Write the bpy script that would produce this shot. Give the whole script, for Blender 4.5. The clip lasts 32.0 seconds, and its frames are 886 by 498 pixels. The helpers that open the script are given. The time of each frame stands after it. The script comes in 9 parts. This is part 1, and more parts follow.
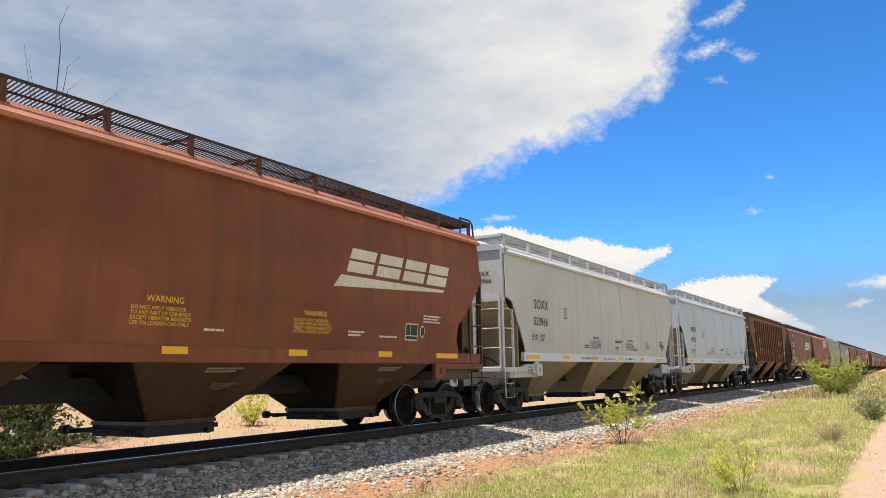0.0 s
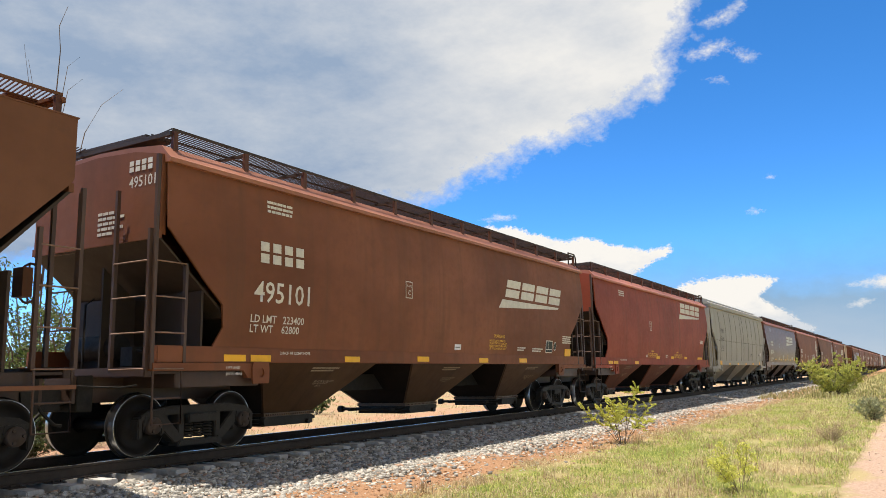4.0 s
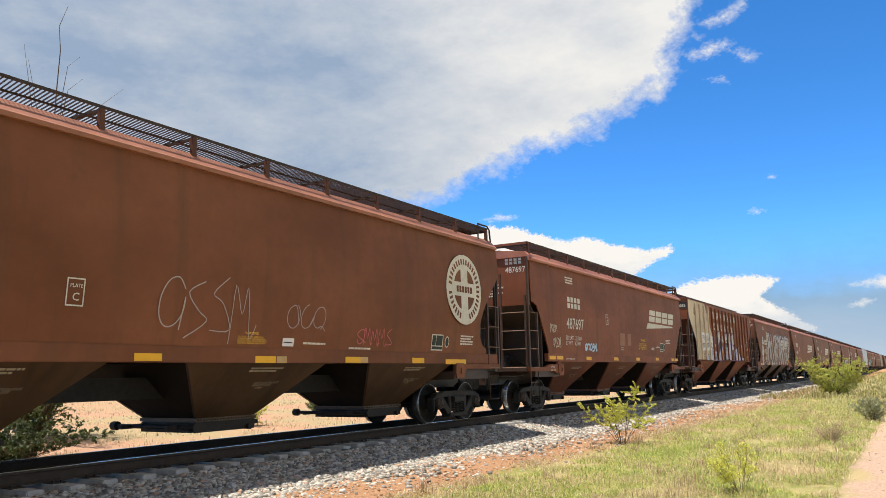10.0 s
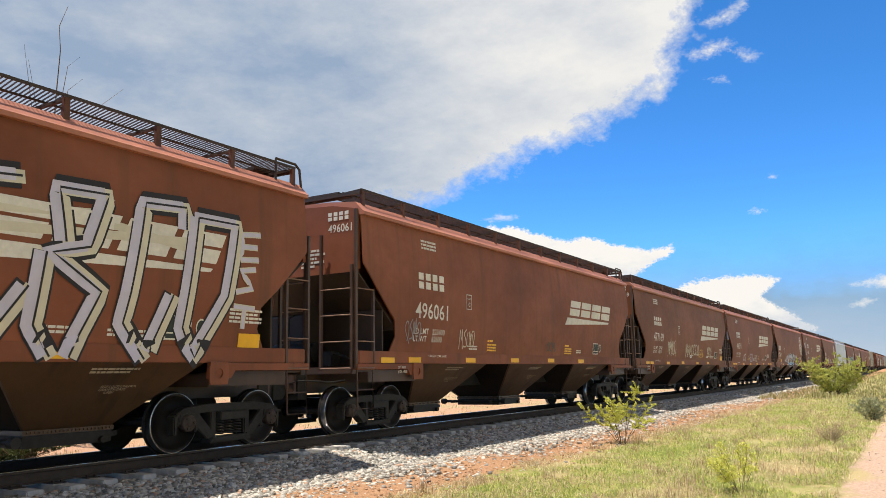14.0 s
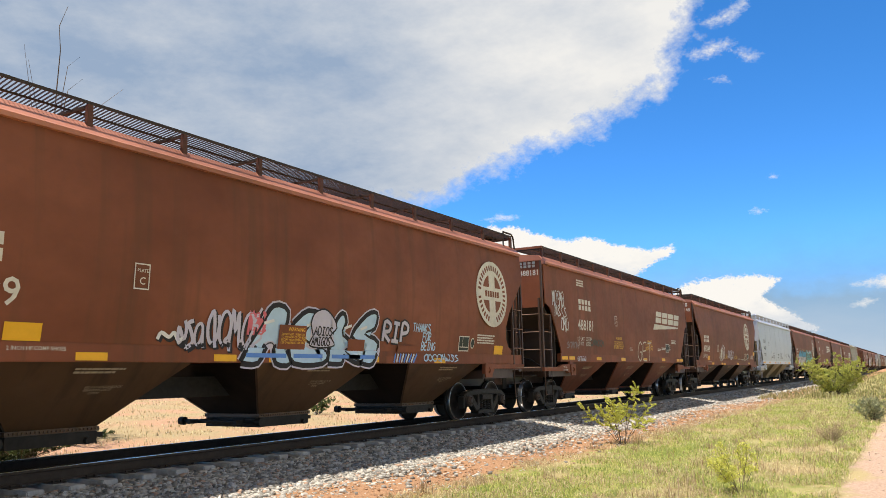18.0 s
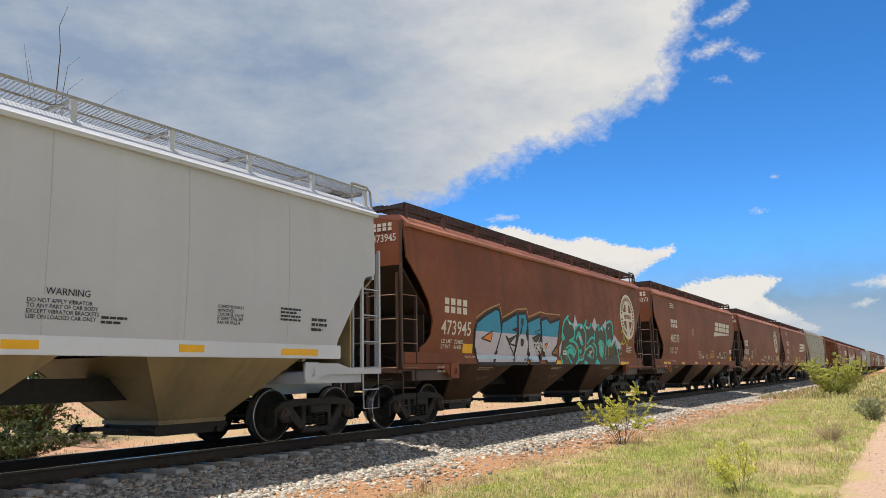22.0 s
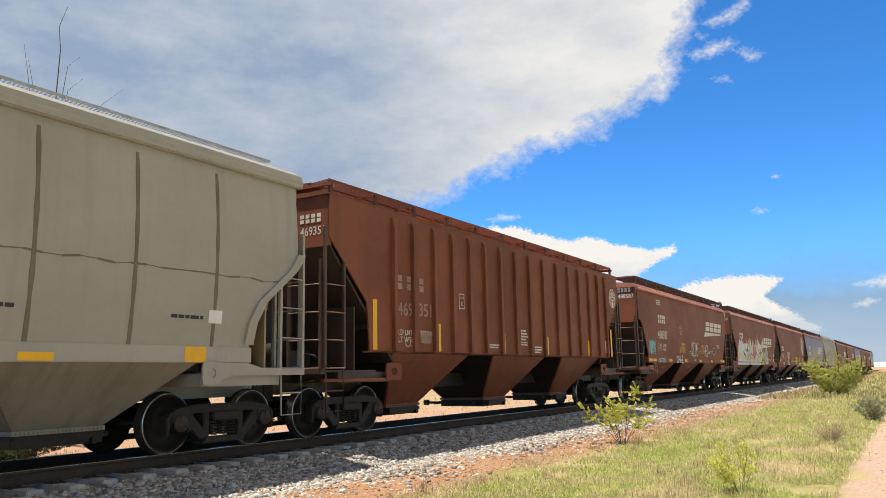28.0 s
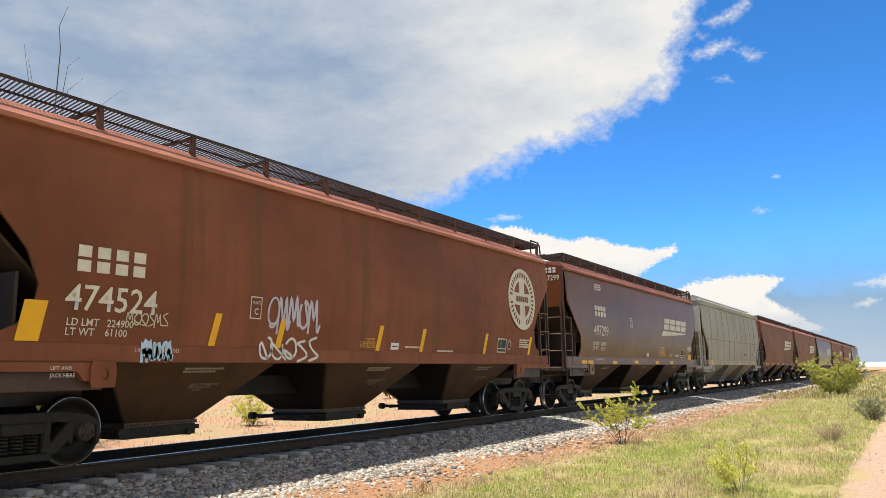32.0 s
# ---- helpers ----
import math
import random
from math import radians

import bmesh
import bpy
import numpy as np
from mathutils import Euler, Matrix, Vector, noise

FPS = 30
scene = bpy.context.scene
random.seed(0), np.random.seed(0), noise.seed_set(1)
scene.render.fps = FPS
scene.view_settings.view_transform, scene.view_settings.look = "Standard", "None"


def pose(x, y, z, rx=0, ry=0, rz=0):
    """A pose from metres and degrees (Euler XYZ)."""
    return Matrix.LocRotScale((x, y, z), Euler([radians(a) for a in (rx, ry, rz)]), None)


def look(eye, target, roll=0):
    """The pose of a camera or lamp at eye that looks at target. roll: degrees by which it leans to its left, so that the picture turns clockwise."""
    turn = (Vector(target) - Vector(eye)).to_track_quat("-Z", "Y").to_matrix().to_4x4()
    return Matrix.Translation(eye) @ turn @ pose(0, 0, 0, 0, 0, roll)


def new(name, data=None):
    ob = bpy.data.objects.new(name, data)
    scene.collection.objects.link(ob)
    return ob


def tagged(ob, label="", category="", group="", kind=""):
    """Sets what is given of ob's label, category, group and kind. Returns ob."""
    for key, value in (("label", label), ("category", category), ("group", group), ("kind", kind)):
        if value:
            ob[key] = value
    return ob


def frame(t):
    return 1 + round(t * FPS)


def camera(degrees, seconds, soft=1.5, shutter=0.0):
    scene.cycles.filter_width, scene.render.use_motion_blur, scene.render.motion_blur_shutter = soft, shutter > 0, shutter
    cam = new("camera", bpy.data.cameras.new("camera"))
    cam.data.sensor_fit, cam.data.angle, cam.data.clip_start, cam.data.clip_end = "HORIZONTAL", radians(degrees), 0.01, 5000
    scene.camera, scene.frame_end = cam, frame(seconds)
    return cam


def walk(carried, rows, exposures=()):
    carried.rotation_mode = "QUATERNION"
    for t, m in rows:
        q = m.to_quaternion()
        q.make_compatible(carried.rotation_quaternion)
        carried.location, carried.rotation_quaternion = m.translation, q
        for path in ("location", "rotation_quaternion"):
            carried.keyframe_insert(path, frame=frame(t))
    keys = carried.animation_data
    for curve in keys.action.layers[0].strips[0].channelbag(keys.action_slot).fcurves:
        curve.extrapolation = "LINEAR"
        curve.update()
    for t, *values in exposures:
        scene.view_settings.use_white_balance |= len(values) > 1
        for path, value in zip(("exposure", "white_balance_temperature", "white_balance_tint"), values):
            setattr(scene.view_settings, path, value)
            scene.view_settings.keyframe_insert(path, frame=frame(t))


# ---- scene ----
# One still camera beside a railway line; rail tops at z = 0, the track runs along x.
TRACK_Y = 10.7
EYE = (0.0, 0.0, 1.11)
cam = camera(59.2, 32.0, 0.5)
CAM_POSE = look(EYE, (0.84798 * 10, 0.50550 * 10, 1.11 + 1.59364), -1.1)
# the picture darkens a little while pale cars fill it
walk(cam, [(0.0, CAM_POSE), (32.0, CAM_POSE)],
     ((0.0, 0.90), (0.5, 0.76), (1.0, 0.64), (2.0, 0.66), (2.6, 0.78), (3.1, 0.90), (20.6, 0.92), (21.2, 0.84), (22.0, 0.70), (22.6, 0.82), (23.2, 0.92), (26.6, 0.92), (27.5, 0.84), (28.0, 0.88), (28.8, 0.91), (32.0, 0.92)))

# ---- world and sun ----
SUN_TO = Vector((-0.17, 0.19, 1.0)).normalized()
world = bpy.data.worlds.new("world")
scene.world = world
world.use_nodes = True
wn = world.node_tree
wn.nodes.clear()
sky = wn.nodes.new("ShaderNodeTexSky")
sky.sky_type = "NISHITA"
sky.sun_disc = False
sky.sun_elevation = math.asin(SUN_TO.z)
sky.sun_rotation = math.atan2(SUN_TO.x, SUN_TO.y)
sky.altitude = 3600
sky.air_density = 0.70
sky.dust_density = 0.0
sky.ozone_density = 4.0
bg = wn.nodes.new("ShaderNodeBackground")
bg.inputs["Strength"].default_value = 0.148
wo = wn.nodes.new("ShaderNodeOutputWorld")
deep = wn.nodes.new("ShaderNodeHueSaturation")
deep.inputs["Saturation"].default_value = 1.26
deep.inputs["Value"].default_value = 1.22
wn.links.new(sky.outputs[0], deep.inputs["Color"])
wn.links.new(deep.outputs[0], bg.inputs[0])
wn.links.new(bg.outputs[0], wo.inputs[0])

sun_data = bpy.data.lights.new("sun", "SUN")
sun_data.energy = 4.0
sun_data.angle = radians(0.6)
sun_data.color = (1.0, 0.965, 0.92)
sun = new("sun", sun_data)
sun.matrix_world = look(SUN_TO * 200, (0, 0, 0))
scene.view_settings.use_white_balance = True
scene.view_settings.white_balance_temperature = 7050

# ---- materials ----
def nodes_of(name):
    m = bpy.data.materials.new(name)
    m.use_nodes = True
    nt = m.node_tree
    return m, nt, nt.nodes["Principled BSDF"]


def add(nt, kind, **kw):
    n = nt.nodes.new(kind)
    for k, v in kw.items():
        n.inputs[k].default_value = v
    return n


def mix_colour(nt, fac, a, b, blend="MIX"):
    n = nt.nodes.new("ShaderNodeMix")
    n.data_type = "RGBA"
    n.blend_type = blend
    for sock, v in ((n.inputs[0], fac), (n.inputs[6], a), (n.inputs[7], b)):
        if isinstance(v, (float, int)):
            sock.default_value = v
        elif isinstance(v, tuple):
            sock.default_value = (*v, 1.0)
        else:
            nt.links.new(v, sock)
    return n.outputs[2]


def math_node(nt, op, a, b=0.0, clamp=False):
    n = nt.nodes.new("ShaderNodeMath")
    n.operation = op
    n.use_clamp = clamp
    for i, v in enumerate((a, b)):
        if isinstance(v, (float, int)):
            n.inputs[i].default_value = v
        else:
            nt.links.new(v, n.inputs[i])
    return n.outputs[0]


def ramp(nt, fac, lo, hi):
    n = nt.nodes.new("ShaderNodeMapRange")
    n.inputs[1].default_value, n.inputs[2].default_value = lo, hi
    nt.links.new(fac, n.inputs[0])
    return n.outputs[0]


def coords(nt, scale=(1, 1, 1), seeded=True):
    """Object coordinates, shifted for each object by its random number."""
    tc = nt.nodes.new("ShaderNodeTexCoord")
    mp = nt.nodes.new("ShaderNodeMapping")
    mp.inputs["Scale"].default_value = scale
    nt.links.new(tc.outputs["Object"], mp.inputs[0])
    if seeded:
        oi = nt.nodes.new("ShaderNodeObjectInfo")
        sc = nt.nodes.new("ShaderNodeVectorMath")
        sc.operation = "SCALE"
        sc.inputs[0].default_value = (37.0, 11.0, 23.0)
        nt.links.new(oi.outputs["Random"], sc.inputs[3])
        nt.links.new(sc.outputs[0], mp.inputs[1])
    return mp.outputs[0]


def noise_tex(nt, vec, scale, detail=4.0, rough=0.55):
    n = add(nt, "ShaderNodeTexNoise", Scale=scale, Detail=detail, Roughness=rough)
    nt.links.new(vec, n.inputs["Vector"])
    return n.outputs[0]


def bump(nt, bsdf, height, strength, distance):
    b = add(nt, "ShaderNodeBump", Strength=strength, Distance=distance)
    nt.links.new(height, b.inputs["Height"])
    nt.links.new(b.outputs[0], bsdf.inputs["Normal"])


def paint(name, rgb, dirt=(0.095, 0.045, 0.02), wear=0.35, rough=0.60, streak=0.75, blotch=1.0, spec=0.28):
    """Weathered rolling stock enamel: blotches, long vertical streaks of dirt, slightly dented plate."""
    m, nt, b = nodes_of(name)
    big = noise_tex(nt, coords(nt, (0.35, 0.35, 0.5)), 1.0, 5.0, 0.6)
    fine = noise_tex(nt, coords(nt, (6, 6, 6)), 1.0, 6.0, 0.65)
    run = noise_tex(nt, coords(nt, (3.2, 1.0, 0.16)), 1.0, 5.0, 0.6)
    light = tuple(min(1.0, c * (1 + 0.22 * blotch) + 0.012 * blotch) for c in rgb)
    dark = tuple(c * (1 - 0.26 * blotch) for c in rgb)
    c1 = mix_colour(nt, ramp(nt, big, 0.32, 0.68), dark, light)
    c2 = mix_colour(nt, math_node(nt, "MULTIPLY", ramp(nt, run, 0.5, 0.78), streak), c1, dirt)
    c3 = mix_colour(nt, math_node(nt, "MULTIPLY", ramp(nt, fine, 0.52, 0.8), wear), c2, tuple(c * 0.6 + 0.02 for c in rgb))
    nt.links.new(c3, b.inputs["Base Color"])
    nt.links.new(math_node(nt, "MULTIPLY_ADD", fine, 0.3, False), b.inputs["Roughness"])
    r = nt.nodes[-1]
    r.inputs[2].default_value = rough - 0.12
    b.inputs["Specular IOR Level"].default_value = spec
    bump(nt, b, big, 0.25, 0.03)
    return m


def plain(name, rgb, rough=0.6, metal=0.0, vary=0.25, scale=9.0, bumpy=0.0):
    m, nt, b = nodes_of(name)
    n = noise_tex(nt, coords(nt, (scale, scale, scale)), 1.0, 6.0, 0.65)
    n2 = noise_tex(nt, coords(nt, (scale * 0.12,) * 3), 1.0, 3.0)
    k = math_node(nt, "ADD", math_node(nt, "MULTIPLY", n, 0.6), math_node(nt, "MULTIPLY", n2, 0.4))
    c = mix_colour(nt, ramp(nt, k, 0.3, 0.7), tuple(v * (1 - vary) for v in rgb), tuple(min(1, v * (1 + vary)) for v in rgb))
    nt.links.new(c, b.inputs["Base Color"])
    b.inputs["Roughness"].default_value = rough
    b.inputs["Specular IOR Level"].default_value = 0.3 if max(rgb) > 0.03 else 0.15
    b.inputs["Metallic"].default_value = metal
    if bumpy:
        bump(nt, b, n, bumpy, 0.02)
    return m


BROWN = paint("brown_enamel", (0.200, 0.0575, 0.0225))
MAROON = paint("maroon_enamel", (0.140, 0.043, 0.011), streak=0.6, rough=0.32)
RED_BROWN = paint("red_brown_enamel", (0.255, 0.045, 0.018), streak=0.5)
DULL_BROWN = paint("dull_brown_enamel", (0.150, 0.056, 0.022), wear=0.5, streak=0.5)
RUST_BROWN = paint("rust_brown_enamel", (0.202, 0.0565, 0.021), wear=0.6, streak=0.7)
FADED = paint("faded_brown_enamel", (0.180, 0.0565, 0.0195), wear=0.5, streak=0.6)
WORN_WHITE = paint("worn_white_enamel", (0.50, 0.505, 0.52), dirt=(0.36, 0.32, 0.27), wear=0.15, streak=0.35, blotch=0.3)
WHITE = paint("white_enamel", (0.465, 0.485, 0.54), dirt=(0.40, 0.38, 0.35), rough=0.36, wear=0.08, streak=0.22, blotch=0.25)
SEAM_GRIME = plain("sooty_weld_seam", (0.150, 0.135, 0.108), 0.8, 0.0, 0.35, 2.0)
GREY = paint("grey_enamel", (0.35, 0.328, 0.285), dirt=(0.2, 0.175, 0.14), wear=0.15, streak=0.3, blotch=0.35)
CREAM = paint("stained_cream_enamel", (0.60, 0.49, 0.36), dirt=(0.30, 0.13, 0.05), wear=0.35, streak=1.0)
BAND = paint("pale_band_enamel", (0.62, 0.66, 0.74), dirt=(0.45, 0.45, 0.45), wear=0.1, streak=0.15, blotch=0.25)
# grime on the bays, darkened further to paint in the shade under the cars
SHADED_GRIME = paint("shaded_grimy_enamel", (0.078, 0.040, 0.017), dirt=(0.016, 0.011, 0.007), wear=0.5, rough=0.36, streak=0.8)
GEAR = paint("dusty_dark_brown_gear", (0.070, 0.038, 0.026), dirt=(0.03, 0.024, 0.02), wear=0.5, rough=0.45, streak=0.5)
# darker grey-brown than the sides, for the grey cars' bays
GREY_BAY = paint("grey_bay_enamel", (0.24, 0.215, 0.17), dirt=(0.10, 0.085, 0.06), wear=0.3, rough=0.45, streak=0.7)
# tan tone of the pale cars' bays and slope plates
TAN_LOWER = paint("tan_lower_enamel", (0.28, 0.21, 0.11), dirt=(0.11, 0.105, 0.06), wear=0.25, rough=0.5, streak=0.6)
STEEL = plain("sooty_cast_steel", (0.026, 0.023, 0.020), 0.55, 0.0, 0.4, 12, 0.3)
WHEEL = plain("dark_wheel_steel", (0.020, 0.017, 0.015), 0.5, 0.1, 0.35, 6)
TREAD = plain("polished_tread_steel", (0.42, 0.42, 0.43), 0.28, 1.0, 0.15, 14)
GALV = plain("worn_galvanised_steel", (0.34, 0.33, 0.31), 0.5, 0.5, 0.25, 18)
BRACKET = plain("dark_brown_bracket_paint", (0.085, 0.032, 0.018), 0.6, 0.0, 0.3, 6)
GALVANISED = plain("dull_galvanised_steel", (0.36, 0.36, 0.35), 0.5, 0.5, 0.3, 8)
GRATE = plain("dark_grating_steel", (0.05, 0.036, 0.030), 0.65, 0.2, 0.3, 10)
YELLOW = plain("yellow_reflector_tape", (0.80, 0.42, 0.02), 0.45, 0.0, 0.1, 5)
LETTER = plain("faded_white_lettering", (0.62, 0.58, 0.50), 0.6, 0.0, 0.2, 8)
INK = plain("black_lettering", (0.035, 0.035, 0.04), 0.6, 0.0, 0.2, 8)
GOLD = plain("yellow_lettering", (0.80, 0.46, 0.06), 0.6, 0.0, 0.2, 8)
STICKER = plain("white_paper_sticker", (0.72, 0.70, 0.72), 0.6, 0.0, 0.1, 8)
ORANGE_CAP = plain("rusty_bearing_cap", (0.05, 0.035, 0.027), 0.7, 0.0, 0.3, 14)


def spray(name, rgb):
    return plain(name, rgb, 0.5, 0.0, 0.14, 4.0)


SP_WHITE = spray("white_spray_paint", (0.66, 0.65, 0.63))
SP_SILVER = spray("silver_grey_spray_paint", (0.60, 0.59, 0.58))
SP_CHALK = spray("thin_chalky_spray_paint", (0.40, 0.34, 0.32))
SP_GREY = spray("grey_spray_paint", (0.24, 0.22, 0.22))
SP_LILAC = spray("lilac_spray_paint", (0.50, 0.47, 0.56))
SP_BLACK = spray("black_spray_paint", (0.03, 0.028, 0.03))
SP_BLUE = spray("blue_spray_paint", (0.02, 0.26, 0.45))
SP_PALE = spray("pale_blue_spray_paint", (0.42, 0.58, 0.72))
SP_TEAL = spray("teal_spray_paint", (0.03, 0.48, 0.46))
SP_OLIVE = spray("dark_olive_spray_paint", (0.055, 0.05, 0.03))
SP_ORANGE = spray("orange_spray_paint", (0.75, 0.22, 0.03))
SP_LIME = spray("lime_spray_paint", (0.48, 0.50, 0.03))
SP_RED = spray("crimson_spray_paint", (0.50, 0.035, 0.07))
SP_PINK = spray("pink_spray_paint", (0.62, 0.14, 0.17))
SP_SAND = spray("sand_spray_paint", (0.55, 0.50, 0.38))
SP_VIOLET = spray("violet_spray_paint", (0.10, 0.05, 0.2))
SP_CREAM = spray("cream_spray_paint", (0.60, 0.53, 0.38))
SP_OCHRE = spray("ochre_spray_paint", (0.42, 0.27, 0.10))
SP_SKY = spray("bright_blue_spray_paint", (0.10, 0.24, 0.62))
# near-black colour that paints in the shade on the bays' cross slopes
BAY_SHADE = plain("shade_black_slope_plate", (0.018, 0.012, 0.009), 0.85, 0.0, 0.4, 3.0)
# dusty brown, darkened further to paint in the shade of the end recesses
SLOPE = paint("dusty_shade_dark_slope", (0.036, 0.020, 0.011), dirt=(0.030, 0.023, 0.012), wear=0.5, rough=0.6, streak=0.9)
RUNG = plain("dusty_brown_rungs", (0.21, 0.125, 0.085), 0.6, 0.0, 0.3, 10)
# paler copies of the side paints, sunlight on roof and eaves painted in
LIT_ROOFS = {
    "brown_enamel": paint("sunlit_brown_roof", (0.38, 0.145, 0.092), wear=0.2, rough=0.5, streak=0.25),
    "maroon_enamel": paint("sunlit_maroon_roof", (0.26, 0.09, 0.055), wear=0.2, rough=0.5, streak=0.3),
    "red_brown_enamel": paint("sunlit_red_roof", (0.47, 0.18, 0.125), wear=0.2, rough=0.5, streak=0.2),
    "rust_brown_enamel": paint("sunlit_rust_roof", (0.31, 0.115, 0.07), wear=0.3, rough=0.5, streak=0.3),
    "faded_brown_enamel": paint("sunlit_faded_roof", (0.30, 0.12, 0.072), wear=0.3, rough=0.5, streak=0.3),
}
# darker copy of the side brown, shade of the down-sloping bays painted in
BAY_BROWN = paint("shaded_brown_bay_enamel", (0.150, 0.046, 0.019), dirt=(0.05, 0.03, 0.015), wear=0.5, rough=0.42, streak=0.8)

# ---- mesh building ----
class Shape:
    """Collects vertices and faces of one part."""

    def __init__(self):
        self.v, self.f, self.smooth = [], [], []

    def put(self, verts, faces, smooth=False):
        o = len(self.v)
        self.v += [tuple(p) for p in verts]
        self.f += [tuple(i + o for i in q) for q in faces]
        self.smooth += [smooth] * len(faces)
        return self

    def box(self, x0, x1, y0, y1, z0, z1):
        v = [(x, y, z) for x in (x0, x1) for y in (y0, y1) for z in (z0, z1)]
        return self.put(v, [(0, 1, 3, 2), (4, 6, 7, 5), (0, 4, 5, 1), (2, 3, 7, 6), (0, 2, 6, 4), (1, 5, 7, 3)])

    def hexa(self, low, high):
        """A solid between two quads."""
        v = list(low) + list(high)
        return self.put(v, [(3, 2, 1, 0), (4, 5, 6, 7), (0, 1, 5, 4), (1, 2, 6, 5), (2, 3, 7, 6), (3, 0, 4, 7)])

    def prism(self, outline, a, b, axis="y"):
        """An outline swept straight from a to b. axis y: outline in (x, z); axis x: outline in (y, z)."""
        n = len(outline)
        place = (lambda p, s: (p[0], s, p[1])) if axis == "y" else (lambda p, s: (s, p[0], p[1]))
        v = [place(p, a) for p in outline] + [place(p, b) for p in outline]
        f = [tuple(range(n - 1, -1, -1)), tuple(range(n, 2 * n))]
        f += [(i, (i + 1) % n, n + (i + 1) % n, n + i) for i in range(n)]
        return self.put(v, f)

    def tube(self, pts, r, n=6):
        """A round bar along a line of points."""
        pts = [Vector(p) for p in pts]
        rings = []
        for i, p in enumerate(pts):
            d = (pts[min(i + 1, len(pts) - 1)] - pts[max(i - 1, 0)]).normalized()
            side = d.cross(Vector((0, 0, 1)) if abs(d.z) < 0.9 else Vector((1, 0, 0))).normalized()
            up = side.cross(d)
            rr = r[i] if isinstance(r, (list, tuple)) else r
            rings.append([p + (side * math.cos(2 * math.pi * k / n) + up * math.sin(2 * math.pi * k / n)) * rr for k in range(n)])
        v = [q for ring in rings for q in ring]
        f = []
        for i in range(len(pts) - 1):
            for k in range(n):
                f.append((i * n + k, i * n + (k + 1) % n, (i + 1) * n + (k + 1) % n, (i + 1) * n + k))
        self.put(v, f, True)
        o = len(pts) * n - n
        return self.put(rings[0] + rings[-1], [tuple(range(n)), tuple(range(2 * n - 1, n - 1, -1))])

    def lathe(self, profile, centre=(0, 0, 0), n=28):
        """A profile of (y, radius) turned about the y axis."""
        v = []
        for y, r in profile:
            for k in range(n):
                a = 2 * math.pi * k / n
                v.append((centre[0] + r * math.cos(a), centre[1] + y, centre[2] + r * math.sin(a)))
        f = []
        for i in range(len(profile) - 1):
            for k in range(n):
                f.append((i * n + k, (i + 1) * n + k, (i + 1) * n + (k + 1) % n, i * n + (k + 1) % n))
        return self.put(v, f, True)

    def plate(self, outline, y, thick=0.004):
        """A thin flat shape in the xz plane, lying just outside y (towards -y)."""
        return self.prism(outline, y - thick, y)

    def mesh(self, name, material=None, sharp=35):
        me = bpy.data.meshes.new(name)
        me.from_pydata(self.v, [], self.f)
        me.polygons.foreach_set("use_smooth", self.smooth)
        if material:
            me.materials.append(material)
        me.update()
        return me


def bevelled(shape, width, name, material):
    """The shape with its edges rounded off."""
    bm = bmesh.new()
    me = shape.mesh(name, material)
    bm.from_mesh(me)
    bmesh.ops.remove_doubles(bm, verts=bm.verts, dist=0.0005)
    bmesh.ops.recalc_face_normals(bm, faces=bm.faces)
    bmesh.ops.bevel(bm, geom=[e for e in bm.edges if e.is_manifold and e.calc_face_angle(0) > 0.5], offset=width, segments=2, affect="EDGES", clamp_overlap=True)
    bm.to_mesh(me)
    bm.free()
    return me


def part(name, mesh, parent, place=None, label="", material=None):
    ob = new(name, mesh)
    ob.parent = parent
    if place is not None:
        ob.matrix_basis = place
    if material and mesh.materials[0] != material:
        ob.material_slots[0].link = "OBJECT"
        ob.material_slots[0].material = material
    return tagged(ob, label)


KEPT = {}


def kept(key, build):
    """The mesh of that key, built once and shared."""
    if key not in KEPT:
        KEPT[key] = build()
    return KEPT[key]


def solid(key, build, material, bevel=0.0):
    def go():
        s = Shape()
        build(s)
        return bevelled(s, bevel, key, material) if bevel else s.mesh(key, material)
    return kept((key, material.name), go)


def text_mesh(words, size, material, slant=0.0, width=1.0, heavy=0.012):
    """Words as a thin mesh that faces -y, its lower left corner at the origin."""
    def go():
        cu = bpy.data.curves.new("words", "FONT")
        cu.body, cu.size, cu.shear, cu.resolution_u = words, size * 1.38, slant, 2
        cu.space_line = 0.9
        cu.offset = size * heavy
        ob = bpy.data.objects.new("words", cu)
        me = bpy.data.meshes.new_from_object(ob)
        bpy.data.objects.remove(ob)
        me.transform(Matrix.Rotation(radians(90), 4, "X") @ Matrix.Diagonal((width, 1, 1, 1)))
        me.materials.clear()
        me.materials.append(material)
        return me
    return kept((words, size, material.name, slant, width, heavy), go)

# ---- rolling stock ----
CAR_L = 18.2
HALF_W = 1.58
SILL_Y = -HALF_W + 0.012
SILL_LOW, SILL_TOP, EAVE = 1.36, 1.60, 4.42
SILLS = {"diag": (1.44, 1.68), "rib": (1.57, 1.60)}
RAISE = {"grey": 0.20, "rib": 0.13}
